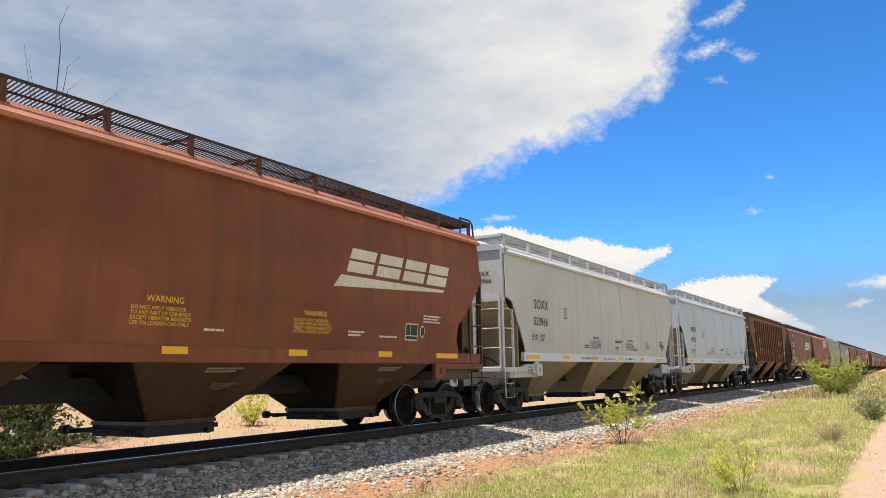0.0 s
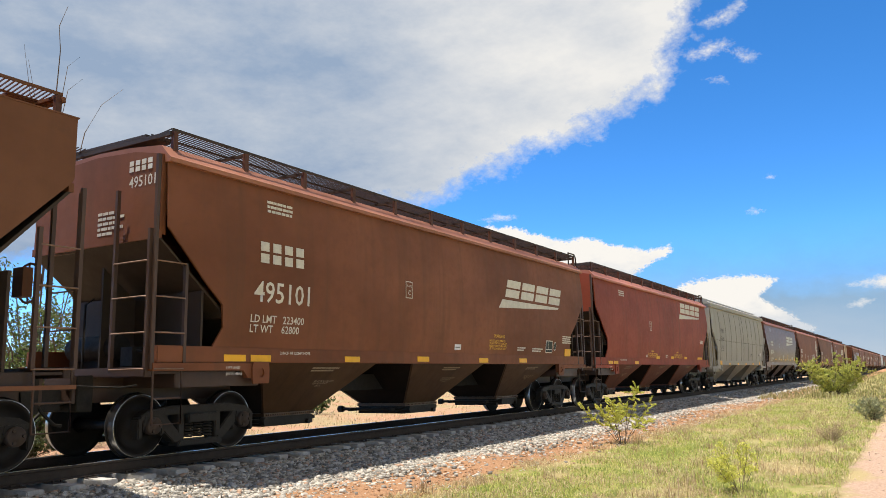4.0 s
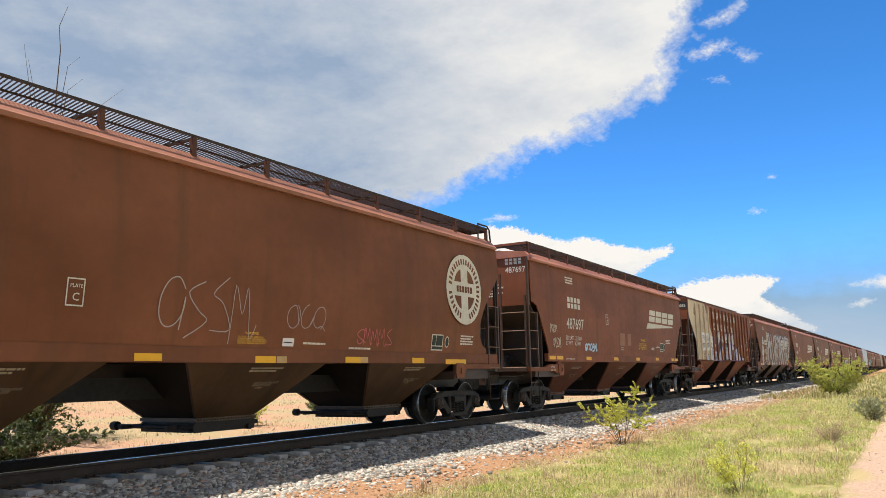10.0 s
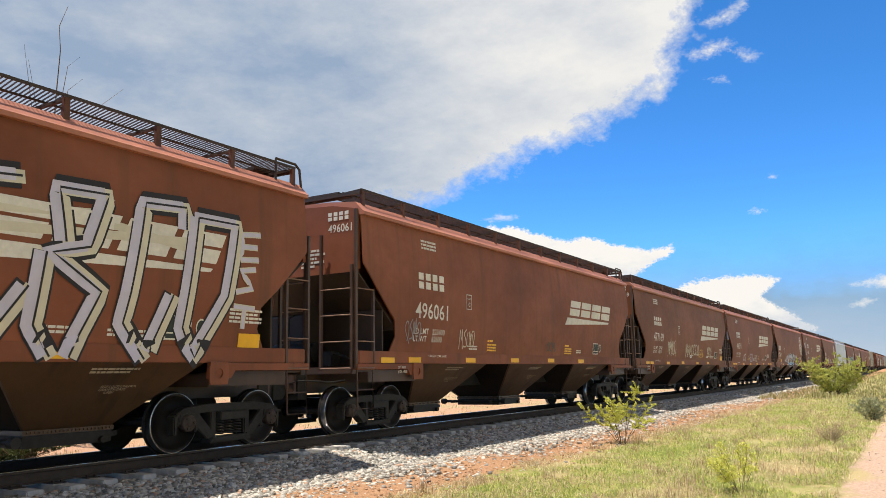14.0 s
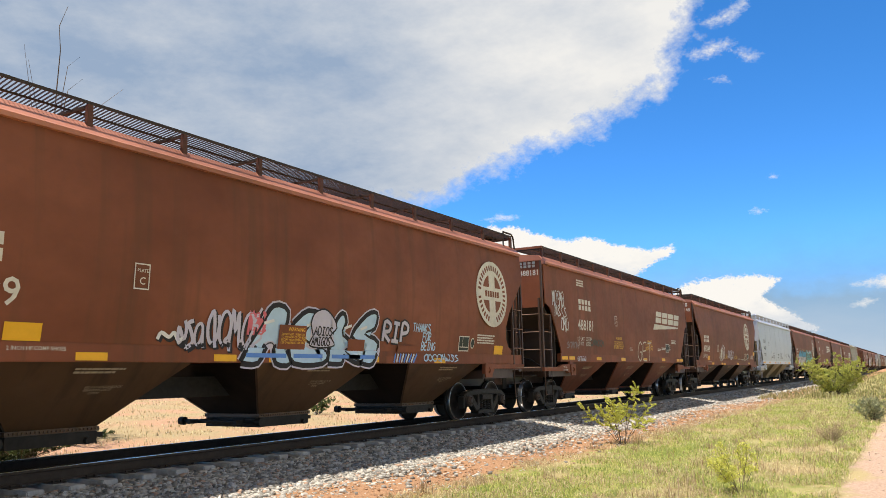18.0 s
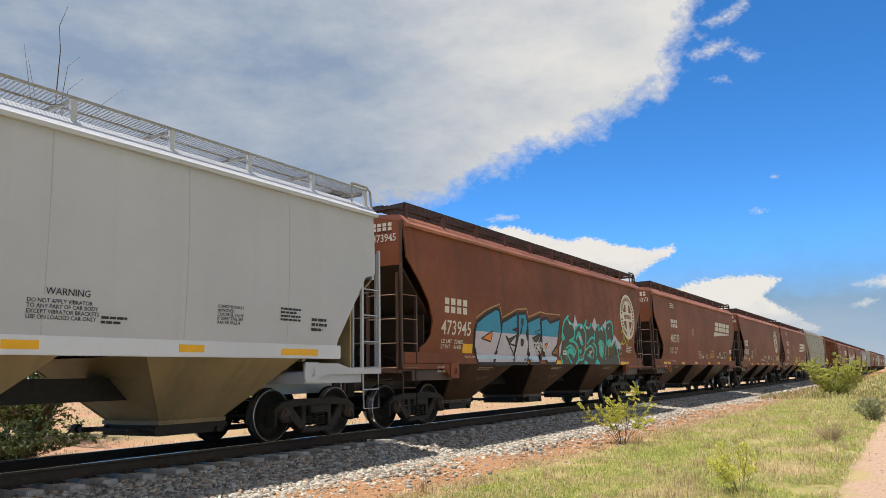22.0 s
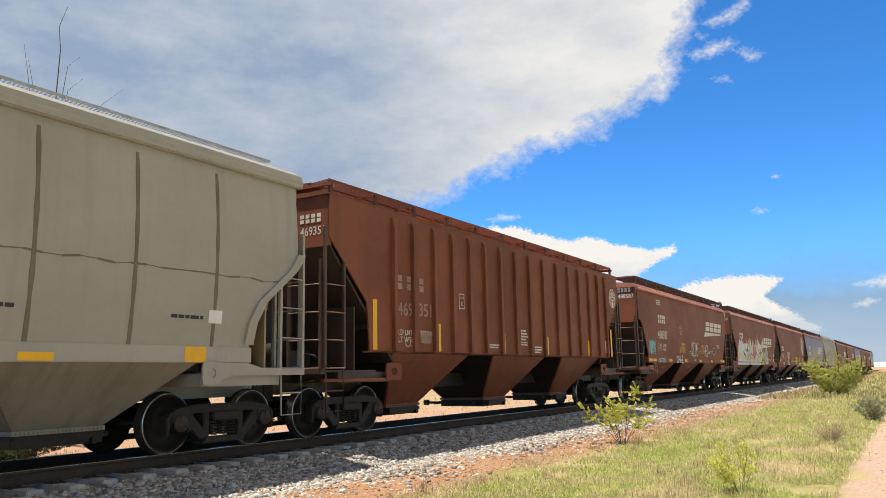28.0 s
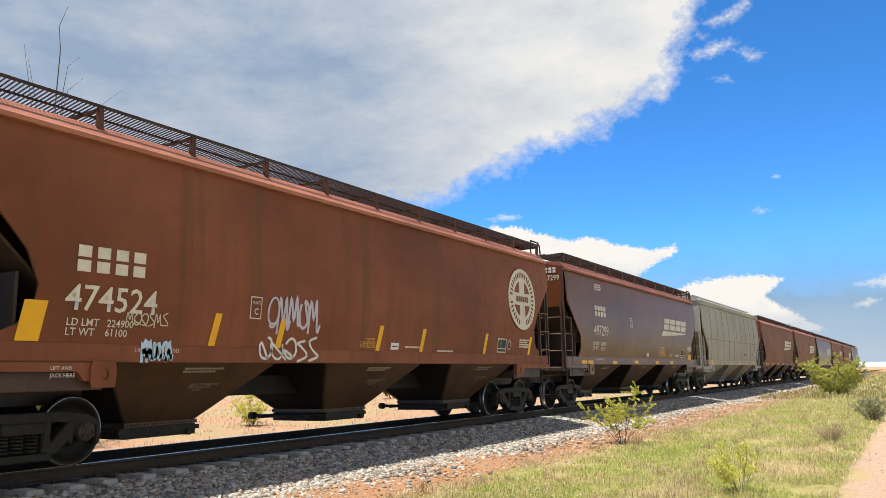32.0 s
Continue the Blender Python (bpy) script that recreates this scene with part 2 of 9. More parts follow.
CUTS = {
    "diag": [(4.4, 0.90), (3.12, 0.90), (3.02, 1.22), (1.80, 2.02), (1.70, 2.05)],
    "angle": [(4.4, 0.86), (3.3, 0.86), (3.1, 1.05), (2.55, 1.6), (2.25, 1.95), (1.9, 2.0), (1.62, 1.84)],
    "round": [(4.4, 0.76), (3.6, 0.80), (3.1, 1.30), (2.7, 1.66), (2.3, 1.84), (2.0, 1.80), (1.80, 1.62), (1.70, 1.40)],
    "rib": [(4.4, 0.86), (3.72, 0.86), (3.65, 0.9), (2.55, 2.02), (1.70, 2.10)],
    "grey": [(4.4, 0.95), (3.05, 0.95), (2.9, 1.08), (2.35, 1.75), (2.0, 1.95), (1.70, 2.0)],
}


END_AT = {"round": 0.74, "angle": 0.80}


def along(points, z):
    """u on the cut line at the height z."""
    if z > points[0][0]:
        return points[0][1]
    for (z0, u0), (z1, u1) in zip(points, points[1:]):
        if z <= z0 and z >= z1:
            return u0 + (u1 - u0) * (z0 - z) / max(1e-6, z0 - z1)
    return points[-1][1]


def bow(z, kind):
    """How far the side stands out from the middle at the height z."""
    q = min(1.0, max(0.0, (z - SILL_TOP) / (EAVE - SILL_TOP)))
    deep = {"round": 0.12, "grey": 0.09, "angle": 0.10, "diag": 0.05}.get(kind, 0.0)
    return HALF_W - 0.03 + deep * 4 * q * (1 - q)


def on_side(kind, u, z, down, up, out=0.005):
    """A place on the near side, leaning with its curve between z - down and z + up."""
    za, zb = z - down, z + max(up, 0.02)
    ya, yb = -bow(za, kind), -bow(zb, kind)
    lean = (yb - ya) / (zb - za)
    sag = abs(bow((za + zb) / 2, kind) - (bow(za, kind) + bow(zb, kind)) / 2)
    return Matrix.Translation((u, ya + lean * down - sag - out, z)) @ Matrix.Rotation(-math.atan(lean), 4, "X")


def side_sheet(s, kind, sign):
    cut = CUTS[kind]
    low = SILLS.get(kind, (SILL_LOW, SILL_TOP))[1]
    top = EAVE + RAISE.get(kind, 0.0)
    zs = sorted({round(z, 3) for z, _ in cut if low < z < top} | {low + (top - low) * i / 12 for i in range(13)})
    n = 24
    v = []
    for inner in (0.0, 0.035):
        for z in zs:
            a = along(cut, z)
            for i in range(n + 1):
                v.append((a + (CAR_L - 2 * a) * i / n, sign * (bow(z, kind) - inner), z))
    w, h = n + 1, len(zs)
    f = []
    for j in range(h - 1):
        for i in range(n):
            a = j * w + i
            f.append((a, a + 1, a + w + 1, a + w))
            b = a + w * h
            f.append((b, b + w, b + w + 1, b + 1))
    s.put(v, f, True)
    f = []
    o = w * h
    for j in range(h - 1):
        a, b = j * w, j * w + n
        f.append((a, a + w, a + w + o, a + o))
        f.append((b, b + o, b + w + o, b + w))
    for i in range(n):
        f.append((i, i + o, i + 1 + o, i + 1))
        t = (h - 1) * w + i
        f.append((t, t + 1, t + 1 + o, t + o))
    s.put(v, f)


def end_sheet(s, kind):
    """Upright end plate over a slope sheet; built for the leading end."""
    low = {"round": 3.5, "angle": 3.2, "rib": 3.6}.get(kind, 3.08)
    w = HALF_W - 0.06
    e = EAVE + RAISE.get(kind, 0.0)
    k = 0.4 if kind == "rib" else 1.0
    arch = [(-w, e - 0.02), (-w * 0.6, e + 0.10 * k), (0, e + 0.15 * k), (w * 0.6, e + 0.10 * k), (w, e - 0.02)]
    x = END_AT.get(kind, 0.885)
    s.prism([(-w, low), *arch, (w, low)][::-1], x, x + 0.035, "x")
    s.box(x - 0.035, x + 0.035, -w - 0.01, w + 0.01, low - 0.06, low + 0.06)


def slope_shape(s, kind):
    """Slope sheet from the end plate down to the first bay, with its stiffener."""
    low = {"round": 3.5, "angle": 3.2, "rib": 3.6}.get(kind, 3.08) - 0.06
    w = HALF_W - 0.06
    a = END_AT.get(kind, 0.885)
    s.hexa([(a + 0.045, -w, low), (a + 0.045, w, low), (2.99, w, 1.40), (2.99, -w, 1.40)], [(a - 0.005, -w, low), (a - 0.005, w, low), (2.93, w, 1.38), (2.93, -w, 1.38)])
    q = (low - 2.1) / (low - 1.38)
    x = 0.88 + 2.05 * q
    s.box(x - 0.09, x + 0.02, -w, w, 2.04, 2.14)


def corner_shape(s, kind):
    """Channel that closes the corner between end plate and side; leading end."""
    low = {"round": 3.5, "angle": 3.2, "rib": 3.72}.get(kind, 3.08)
    x0, x1 = END_AT.get(kind, 0.885), CUTS[kind][0][1] + 0.04
    s.box(x0, x1, -HALF_W + 0.055, -HALF_W + 0.10, low, EAVE - 0.03 + RAISE.get(kind, 0.0))


def edge_trim_shape(s, kind):
    """Raised rim along the cut corner of a side, hooked out at the top; leading end."""
    pts = [(z, u) for z, u in CUTS[kind] if z < 3.1]
    pts = [(3.22, pts[0][1] - 0.10)] + pts + [(1.64, pts[-1][1])]
    for (za, ua), (zb, ub) in zip(pts, pts[1:]):
        ya, yb = -bow(za, kind), -bow(zb, kind)
        s.hexa([(ub - 0.05, yb - 0.05, zb), (ub + 0.13, yb - 0.05, zb), (ub + 0.13, yb + 0.01, zb), (ub - 0.05, yb + 0.01, zb)],
               [(ua - 0.05, ya - 0.05, za), (ua + 0.13, ya - 0.05, za), (ua + 0.13, ya + 0.01, za), (ua - 0.05, ya + 0.01, za)])


def lug_shape(s):
    """Pulling eye under the sill."""
    for a in range(12):
        b0, b1 = a * math.pi / 6, (a + 1) * math.pi / 6
        q = [(r * math.cos(b), r * math.sin(b)) for r, b in ((0.07, b0), (0.17, b0), (0.17, b1), (0.07, b1))]
        s.prism(q, -0.03, 0.03)


def end_frame_shape(s):
    """Sloping brace and cross beam that carry the walkway's end."""
    s.hexa([(0.69, -1.575, 4.80), (0.75, -1.575, 4.80), (0.75, -1.51, 4.80), (0.69, -1.51, 4.80)], [(0.97, -1.50, 4.84), (1.03, -1.50, 4.84), (1.03, -1.44, 4.84), (0.97, -1.44, 4.84)])
    s.box(0.97, 1.03, -1.5, 1.5, 4.78, 4.85)


def roof_shape(s, kind):
    w = HALF_W - 0.02
    if kind == "rib":
        s.prism([(-w, EAVE - 0.02), (-w, EAVE), (-w + 0.2, EAVE + 0.05), (0, EAVE + 0.09), (w - 0.2, EAVE + 0.05), (w, EAVE), (w, EAVE - 0.02)][::-1], 0.84, CAR_L - 0.84, "x")
        return
    half = [(w - 0.03, EAVE - 0.14), (w + 0.085, EAVE - 0.14), (w + 0.095, EAVE - 0.08), (w + 0.06, EAVE - 0.055), (w - 0.12, EAVE + 0.13), (0.75, EAVE + 0.20)]
    lip = [(-a, b) for a, b in half] + [(0, EAVE + 0.23)] + half[::-1] + [(w - 0.06, EAVE - 0.02), (-w + 0.06, EAVE - 0.02)]
    s.prism(lip[::-1], 0.84, CAR_L - 0.84, "x")


def hatch_shape(s):
    s.box(1.5, CAR_L - 1.5, -0.36, -0.28, EAVE + 0.15, EAVE + 0.30)
    s.box(1.5, CAR_L - 1.5, 0.28, 0.36, EAVE + 0.15, EAVE + 0.30)
    for i in range(4):
        a = 1.55 + i * 3.75
        s.prism([(-0.4, EAVE + 0.30), (-0.3, EAVE + 0.35), (0.3, EAVE + 0.35), (0.4, EAVE + 0.30)][::-1], a, a + 3.6, "x")


def bay_shape(s, kind):
    """One hopper bay about its middle: a funnel under the sill."""
    t, b = 1.62, 0.62
    up, lo = SILLS.get(kind, (SILL_LOW, 0))[0] + 0.02, 0.46
    w = HALF_W - 0.06
    for g in (-1, 1):
        q = [(-b, g * 0.62, lo), (b, g * 0.62, lo), (b, g * 0.57, lo), (-b, g * 0.57, lo)]
        p = [(-t, g * w, up), (t, g * w, up), (t, g * (w - 0.05), up), (-t, g * (w - 0.05), up)]
        s.hexa(q if g < 0 else q[::-1], p if g < 0 else p[::-1])
    s.box(-b - 0.06, b + 0.06, -0.68, 0.68, lo - 0.03, lo + 0.03)
    for i in range(22):
        x = -b + 2 * b * i / 21
        for y in (-0.70, 0.68):
            s.box(x - 0.011, x + 0.011, y, y + 0.02, lo - 0.012, lo + 0.012)


def bay_slope_shape(s, kind):
    """The two cross slopes of a bay, set back a little inside its side plates."""
    t, b = 1.62, 0.62
    up, lo = SILLS.get(kind, (SILL_LOW, 0))[0] + 0.02, 0.46
    w = HALF_W - 0.10
    for g in (-1, 1):
        q = [(g * (b - 0.02), -0.60, lo), (g * (b - 0.02), 0.60, lo), (g * (b - 0.08), 0.60, lo), (g * (b - 0.08), -0.60, lo)]
        p = [(g * (t - 0.02), -w, up), (g * (t - 0.02), w, up), (g * (t - 0.08), w, up), (g * (t - 0.08), -w, up)]
        s.hexa(q if g > 0 else q[::-1], p if g > 0 else p[::-1])


def gate_shape(s):
    """Sliding outlet gate with its rails, shaft and capstans."""
    s.box(-0.66, 0.66, -0.66, 0.66, 0.26, 0.425)
    s.box(-1.15, 0.8, -0.6, -0.53, 0.33, 0.40)
    s.box(-1.15, 0.8, 0.53, 0.6, 0.33, 0.40)
    s.tube([(-0.95, -0.95, 0.37), (-0.95, 0.95, 0.37)], 0.035, 8)
    for y in (-0.95, 0.95):
        s.tube([(-0.95, y - 0.06, 0.37), (-0.95, y + 0.06, 0.37)], 0.075, 8)
    s.tube([(0.5, -0.72, 0.30), (0.5, 0.72, 0.30)], 0.05, 8)


def sill_shape(s, sign, kind):
    y0, y1 = (SILL_Y, -HALF_W + 0.13) if sign < 0 else (HALF_W - 0.13, -SILL_Y)
    lo, hi = SILLS.get(kind, (SILL_LOW, SILL_TOP))
    if kind == "rib":
        y0, y1 = (-HALF_W + 0.028, -HALF_W + 0.13) if sign < 0 else (HALF_W - 0.13, HALF_W - 0.028)
        s.box(2.0, CAR_L - 2.0, -HALF_W + 0.008 if sign < 0 else HALF_W - 0.03, -HALF_W + 0.03 if sign < 0 else HALF_W - 0.008, hi - 0.03, hi + 0.003)
    a = {"round": 0.8, "angle": 0.8}.get(kind, 1.95)
    s.box(a, CAR_L - a, y0, y1, lo, hi + 0.003)


def end_sill_shape(s, kind, sign):
    """Outer end sill along the side with the jacking pad; leading end."""
    y0, y1 = (-HALF_W - 0.01, -HALF_W + 0.09) if sign < 0 else (HALF_W - 0.09, HALF_W + 0.01)
    if kind == "rib":
        s.box(0.70, 2.75, y0 + 0.03, y1, 1.02, 1.075)
        return
    if kind in ("round", "angle"):
        s.prism([(0.72, 1.24), (2.45, 1.24), (2.55, 1.12), (2.95, 1.12), (2.95, 1.355), (0.72, 1.355)], y0, y1)
    else:
        s.prism([(0.70, 1.16), (2.35, 1.16), (2.55, 1.10), (2.9, 1.10), (2.9, 1.355), (2.05, 1.355), (1.75, 1.28), (0.70, 1.28)], y0, y1)
    s.box(2.7, 2.86, y0 - 0.012, y1 + 0.012, 1.18, 1.36)


def jacking_plate_shape(s):
    """Plate under the sill with a round hole to pull by; square to circle."""
    cx, cz, n = 0.19, -0.17, 16
    v = []
    for y in (-0.015, 0.015):
        for k in range(n):
            x, z = math.cos(k * math.pi / 8), math.sin(k * math.pi / 8)
            for r in (0.075, 1 / max(abs(x) / 0.19, abs(z) / 0.17)):
                v.append((cx + r * x, y, cz + r * z))
    f = []
    for k in range(n):
        a, b = 2 * k, 2 * ((k + 1) % n)
        o = 2 * n
        f += [(a, a + 1, b + 1, b), (a + o, b + o, b + o + 1, a + o + 1), (a, b, b + o, a + o), (a + 1, a + o + 1, b + o + 1, b + 1)]
    s.put(v, f)


def platform_shape(s):
    s.box(0.66, 0.82, -HALF_W + 0.09, HALF_W - 0.09, 1.16, 1.30)
    s.box(0.82, 2.4, -HALF_W + 0.1, HALF_W - 0.1, 1.20, 1.235)
    s.box(0.35, 3.4, -0.33, 0.33, 0.80, 1.19)
    s.box(1.2, 2.9, -HALF_W + 0.1, -0.33, 1.0, 1.2)
    s.box(1.2, 2.9, 0.33, HALF_W - 0.1, 1.0, 1.2)


def gusset_shape(s):
    s.prism([(1.0, 1.236), (2.85, 1.236), (2.85, 1.40), (1.0, 2.85)], -0.02, 0.02)
    s.box(1.60, 1.64, -HALF_W + 0.045, HALF_W - 0.045, 1.236, 2.44)


def centre_sill_shape(s):
    s.box(3.3, CAR_L - 3.3, -0.28, 0.28, 0.82, 1.16)


def coupler_shape(s):
    s.box(-0.02, 0.5, -0.1, 0.1, 0.78, 0.98)
    s.prism([(-0.05, 0.70), (0.2, 0.70), (0.28, 0.78), (0.28, 0.98), (0.2, 1.05), (-0.05, 1.05)], -0.17, 0.13)
    s.tube([(0.35, -0.2, 1.0), (0.3, -0.5, 1.05), (0.5, -1.2, 1.02), (0.66, -1.35, 1.05)], 0.014, 5)
    s.tube([(0.45, 0.22, 0.95), (0.3, 0.25, 0.7), (0.12, 0.27, 0.52), (0.0, 0.27, 0.5)], 0.026, 6)


def pocket_shape(s):
    """Striker and air gear at the end."""
    s.box(0.42, 0.68, -0.36, 0.36, 0.68, 1.2)


def stile_shape(s, h):
    s.box(-0.026, 0.026, -0.028, 0.028, 0, h)


def rung_shape(s, w):
    s.tube([(0, 0.02, 0), (0.03, -0.035, 0), (w - 0.03, -0.035, 0), (w, 0.02, 0)], 0.012, 5)


def ladder(car, at, width, heights, n, turn, mat, rung_mat, first=0.0, step=0.51):
    """A ladder with two stiles; turn 0: along the side, 90: across the end."""
    base = Matrix.Translation(at) @ Matrix.Rotation(radians(turn), 4, "Z")
    h0, h1 = heights
    lad = part("ladder", solid("stile_%.2f" % h0, lambda s: stile_shape(s, h0), mat), car, base)
    part("stile", solid("stile_%.2f" % h1, lambda s: stile_shape(s, h1), mat), lad, Matrix.Translation((width, 0, 0)))
    for i in range(n):
        part("rung", solid("rung_%.2f" % width, lambda s: rung_shape(s, width), rung_mat), lad, Matrix.Translation((0, -0.012, first + i * step)))
    return lad


def stirrup_shape(s):
    s.tube([(0, 0, 0.80), (0.0, -0.02, 0), (0.5, -0.02, 0), (0.5, 0, 0.80)], 0.018, 5)
    s.tube([(0, -0.012, 0.36), (0.5, -0.012, 0.36)], 0.014, 5)


# running boards
RB_Z = 4.83


def board_shape(s, L0, L1):
    """Open grating of thin bars."""
    for y in (0.0, 0.47, 0.95):
        s.box(L0, L1, y - 0.01, y + 0.01, -0.02, 0.022 if y == 0.0 else 0.008)
    n = int((L1 - L0) / 0.062)
    for i in range(n + 1):
        x = L0 + (L1 - L0) * i / n
        s.hexa([(x - 0.006, 0, 0.0), (x + 0.006, 0, 0.0), (x + 0.196, 0.95, 0.0), (x + 0.184, 0.95, 0.0)],
               [(x - 0.006, 0, 0.018), (x + 0.006, 0, 0.018), (x + 0.196, 0.95, 0.018), (x + 0.184, 0.95, 0.018)])


def bracket_shape(s):
    """Post on the eave with an arm under the walkway."""
    s.prism([(-0.045, 0), (0.045, 0), (0.04, 0.375), (-0.04, 0.375)], -0.03, 0.03)


def arm_shape(s):
    s.box(-0.025, 0.025, 0.03, 0.93, 0.335, 0.375)


def end_rail_shape(s):
    """Bent hand rail where the walkway ends; trailing end."""
    s.tube([(-0.55, 0.0, 0.50), (-0.05, 0.0, 0.50), (0.06, 0.0, 0.42), (0.10, -0.02, 0.0)], 0.024, 6)
    s.tube([(-0.55, 0.0, 0.50), (-0.55, 0.0, 0.0)], 0.022, 6)


# trucks
AXLE = 0.889
WHEEL_R = 0.457


def wheel_set_shape(s):
    for sg in (-1, 1):
        prof = [(0.60, 0.13), (0.60, 0.21), (0.665, 0.40), (0.665, 0.415), (0.655, 0.485), (0.685, 0.487), (0.70, 0.462), (0.80, 0.4545), (0.805, 0.44), (0.795, 0.40),
                (0.74, 0.375), (0.70, 0.25), (0.735, 0.14), (0.80, 0.125), (0.80, 0.075)]
        s.lathe([(y * sg, r) for y, r in (prof if sg > 0 else prof[::-1])], n=40)
    s.lathe([(-1.1, 0.0), (-1.1, 0.075), (1.1, 0.075), (1.1, 0.0)], n=12)


def tread_shape(s):
    for sg in (-1, 1):
        p = [(0.70, 0.4635), (0.80, 0.456), (0.806, 0.452), (0.806, 0.444)]
        s.lathe([(y * sg, r) for y, r in (p if sg > 0 else p[::-1])], n=40)


def cap_shape(s):
    for sg in (-1, 1):
        p = [(1.02, 0.0), (1.02, 0.125), (1.14, 0.125), (1.15, 0.115), (1.15, 0.06), (1.165, 0.055), (1.165, 0.0)]
        s.lathe([(y * sg, r) for y, r in (p if sg > 0 else p[::-1])], n=18)
        for k in range(3):
            a = k * 2.094
            x, z = 0.085 * math.cos(a), 0.085 * math.sin(a)
            s.tube([(x, sg * 1.14, z), (x, sg * 1.175, z)], 0.022, 6)


def frame_shape(s):
    """Cast side frame about its middle, at its own y: top member, columns, diagonals, pedestals."""
    a, b = -0.09, 0.09
    top = [(-1.12, 0.50), (-1.1, 0.60), (-0.95, 0.68), (-0.55, 0.73), (0.55, 0.73), (0.95, 0.68), (1.1, 0.60), (1.12, 0.50), (0.98, 0.555), (0.55, 0.60), (-0.55, 0.60), (-0.98, 0.555)]
    s.prism(top[::-1], a, b)
    for g in (-1, 1):
        def pg(pts):
            q = [(g * x, z) for x, z in pts]
            s.prism(q if g > 0 else q[::-1], a, b)
        pg([(0.30, 0.22), (0.42, 0.22), (0.42, 0.62), (0.30, 0.62)])
        pg([(0.34, 0.17), (0.50, 0.20), (0.86, 0.52), (0.80, 0.62), (0.66, 0.60), (0.36, 0.30)])
        pg([(1.06, 0.28), (1.13, 0.28), (1.14, 0.56), (1.05, 0.60)])
        pg([(0.66, 0.34), (0.735, 0.30), (0.735, 0.58), (0.66, 0.58)])
    s.prism([(-0.46, 0.13), (0.46, 0.13), (0.40, 0.22), (-0.40, 0.22)], a - 0.03, b + 0.03)
    s.box(-0.28, 0.28, -0.16, 0.13, 0.47, 0.60)


def pedestal_shape(s):
    s.prism([(-0.17, 0.42), (-0.14, 0.56), (0.14, 0.56), (0.17, 0.42), (0.15, 0.33), (0.13, 0.41), (-0.13, 0.41), (-0.15, 0.33)][::-1], -0.1, 0.1)


def spring_shape(s):
    for k in range(5):
        z = 0.25 + k * 0.045
        s.tube([(0.075 * math.cos(j * math.pi / 5), -0.075 * math.sin(j * math.pi / 5) - 0.01, z + 0.004 * j) for j in range(11)], 0.017, 5)


def bolster_shape(s):
    s.box(-0.2, 0.2, -0.95, 0.95, 0.46, 0.68)
    s.tube([(0, 0, 0.6), (0, 0, 0.84)], 0.2, 12)
    for x in (-0.42, 0.42):
        s.box(x - 0.05, x + 0.05, -0.7, 0.7, 0.34, 0.46)
    for x in (-0.40, 0.40):
        for y in (-0.75, 0.75):
            s.box(x - 0.03 + (0.0 if x < 0 else 0.0), x + 0.03, y - 0.06, y + 0.06, 0.3, 0.62)


WHEEL_SETS = []


def truck(car, u, cap):
    tr = part("truck", solid("bolster", bolster_shape, STEEL, 0.012), car, Matrix.Translation((u, 0, 0)), "sooty cast steel truck")
    for sg in (-1, 1):
        sf = Matrix.Translation((0, sg * 1.0, 0))
        part("side_frame", solid("side_frame", frame_shape, STEEL, 0.016), tr, sf)
        for x in (-0.19, 0.0, 0.19) if sg < 0 else (0.0,):
            part("spring", solid("spring", spring_shape, STEEL), tr, sf @ Matrix.Translation((x, 0, 0)))
        for x in (-AXLE, AXLE):
            part("pedestal", solid("pedestal", pedestal_shape, STEEL, 0.012), tr, sf @ Matrix.Translation((x, 0, 0.05)))
    for x in (-AXLE, AXLE):
        ws = part("wheel_set", kept(("wheel_set",), wheel_set_mesh), tr, None)
        ws.matrix_parent_inverse = Matrix.Translation((x, 0, WHEEL_R))
        WHEEL_SETS.append((ws, cap))
    return tr


def wheel_set_mesh():
    """Wheels, bright treads and bearing caps of one axle in one mesh."""
    s = Shape()
    wheel_set_shape(s)
    n0 = len(s.f)
    tread_shape(s)
    n1 = len(s.f)
    cap_shape(s)
    me = s.mesh("wheel_set", WHEEL)
    me.materials.append(TREAD)
    me.materials.append(ORANGE_CAP)
    me.polygons.foreach_set("material_index", [0] * n0 + [1] * (n1 - n0) + [2] * (len(s.f) - n1))
    return me


def rib_shape(s, z0, z1, deep):
    s.prism([(-0.055, z0), (0.055, z0), (0.055, z1), (-0.055, z1)], 0, -deep)
    s.prism([(-0.055, z1), (0.055, z1), (0.03, z1 + 0.03), (-0.03, z1 + 0.03)], 0, -deep * 0.6)


def seam_shape(s, kind):
    zs = [SILL_TOP + (EAVE - 0.12 - SILL_TOP) * i / 10 for i in range(11)]
    ws = [0.030 + 0.007 * math.sin(2.3 * i + 0.4) for i in range(11)]
    for za, zb, wa, wb in zip(zs, zs[1:], ws, ws[1:]):
        ya, yb = -bow(za, kind), -bow(zb, kind)
        s.hexa([(-wa, ya - 0.006, za), (wa, ya - 0.006, za), (wa, ya, za), (-wa, ya, za)], [(-wb, yb - 0.006, zb), (wb, yb - 0.006, zb), (wb, yb, zb), (-wb, yb, zb)])


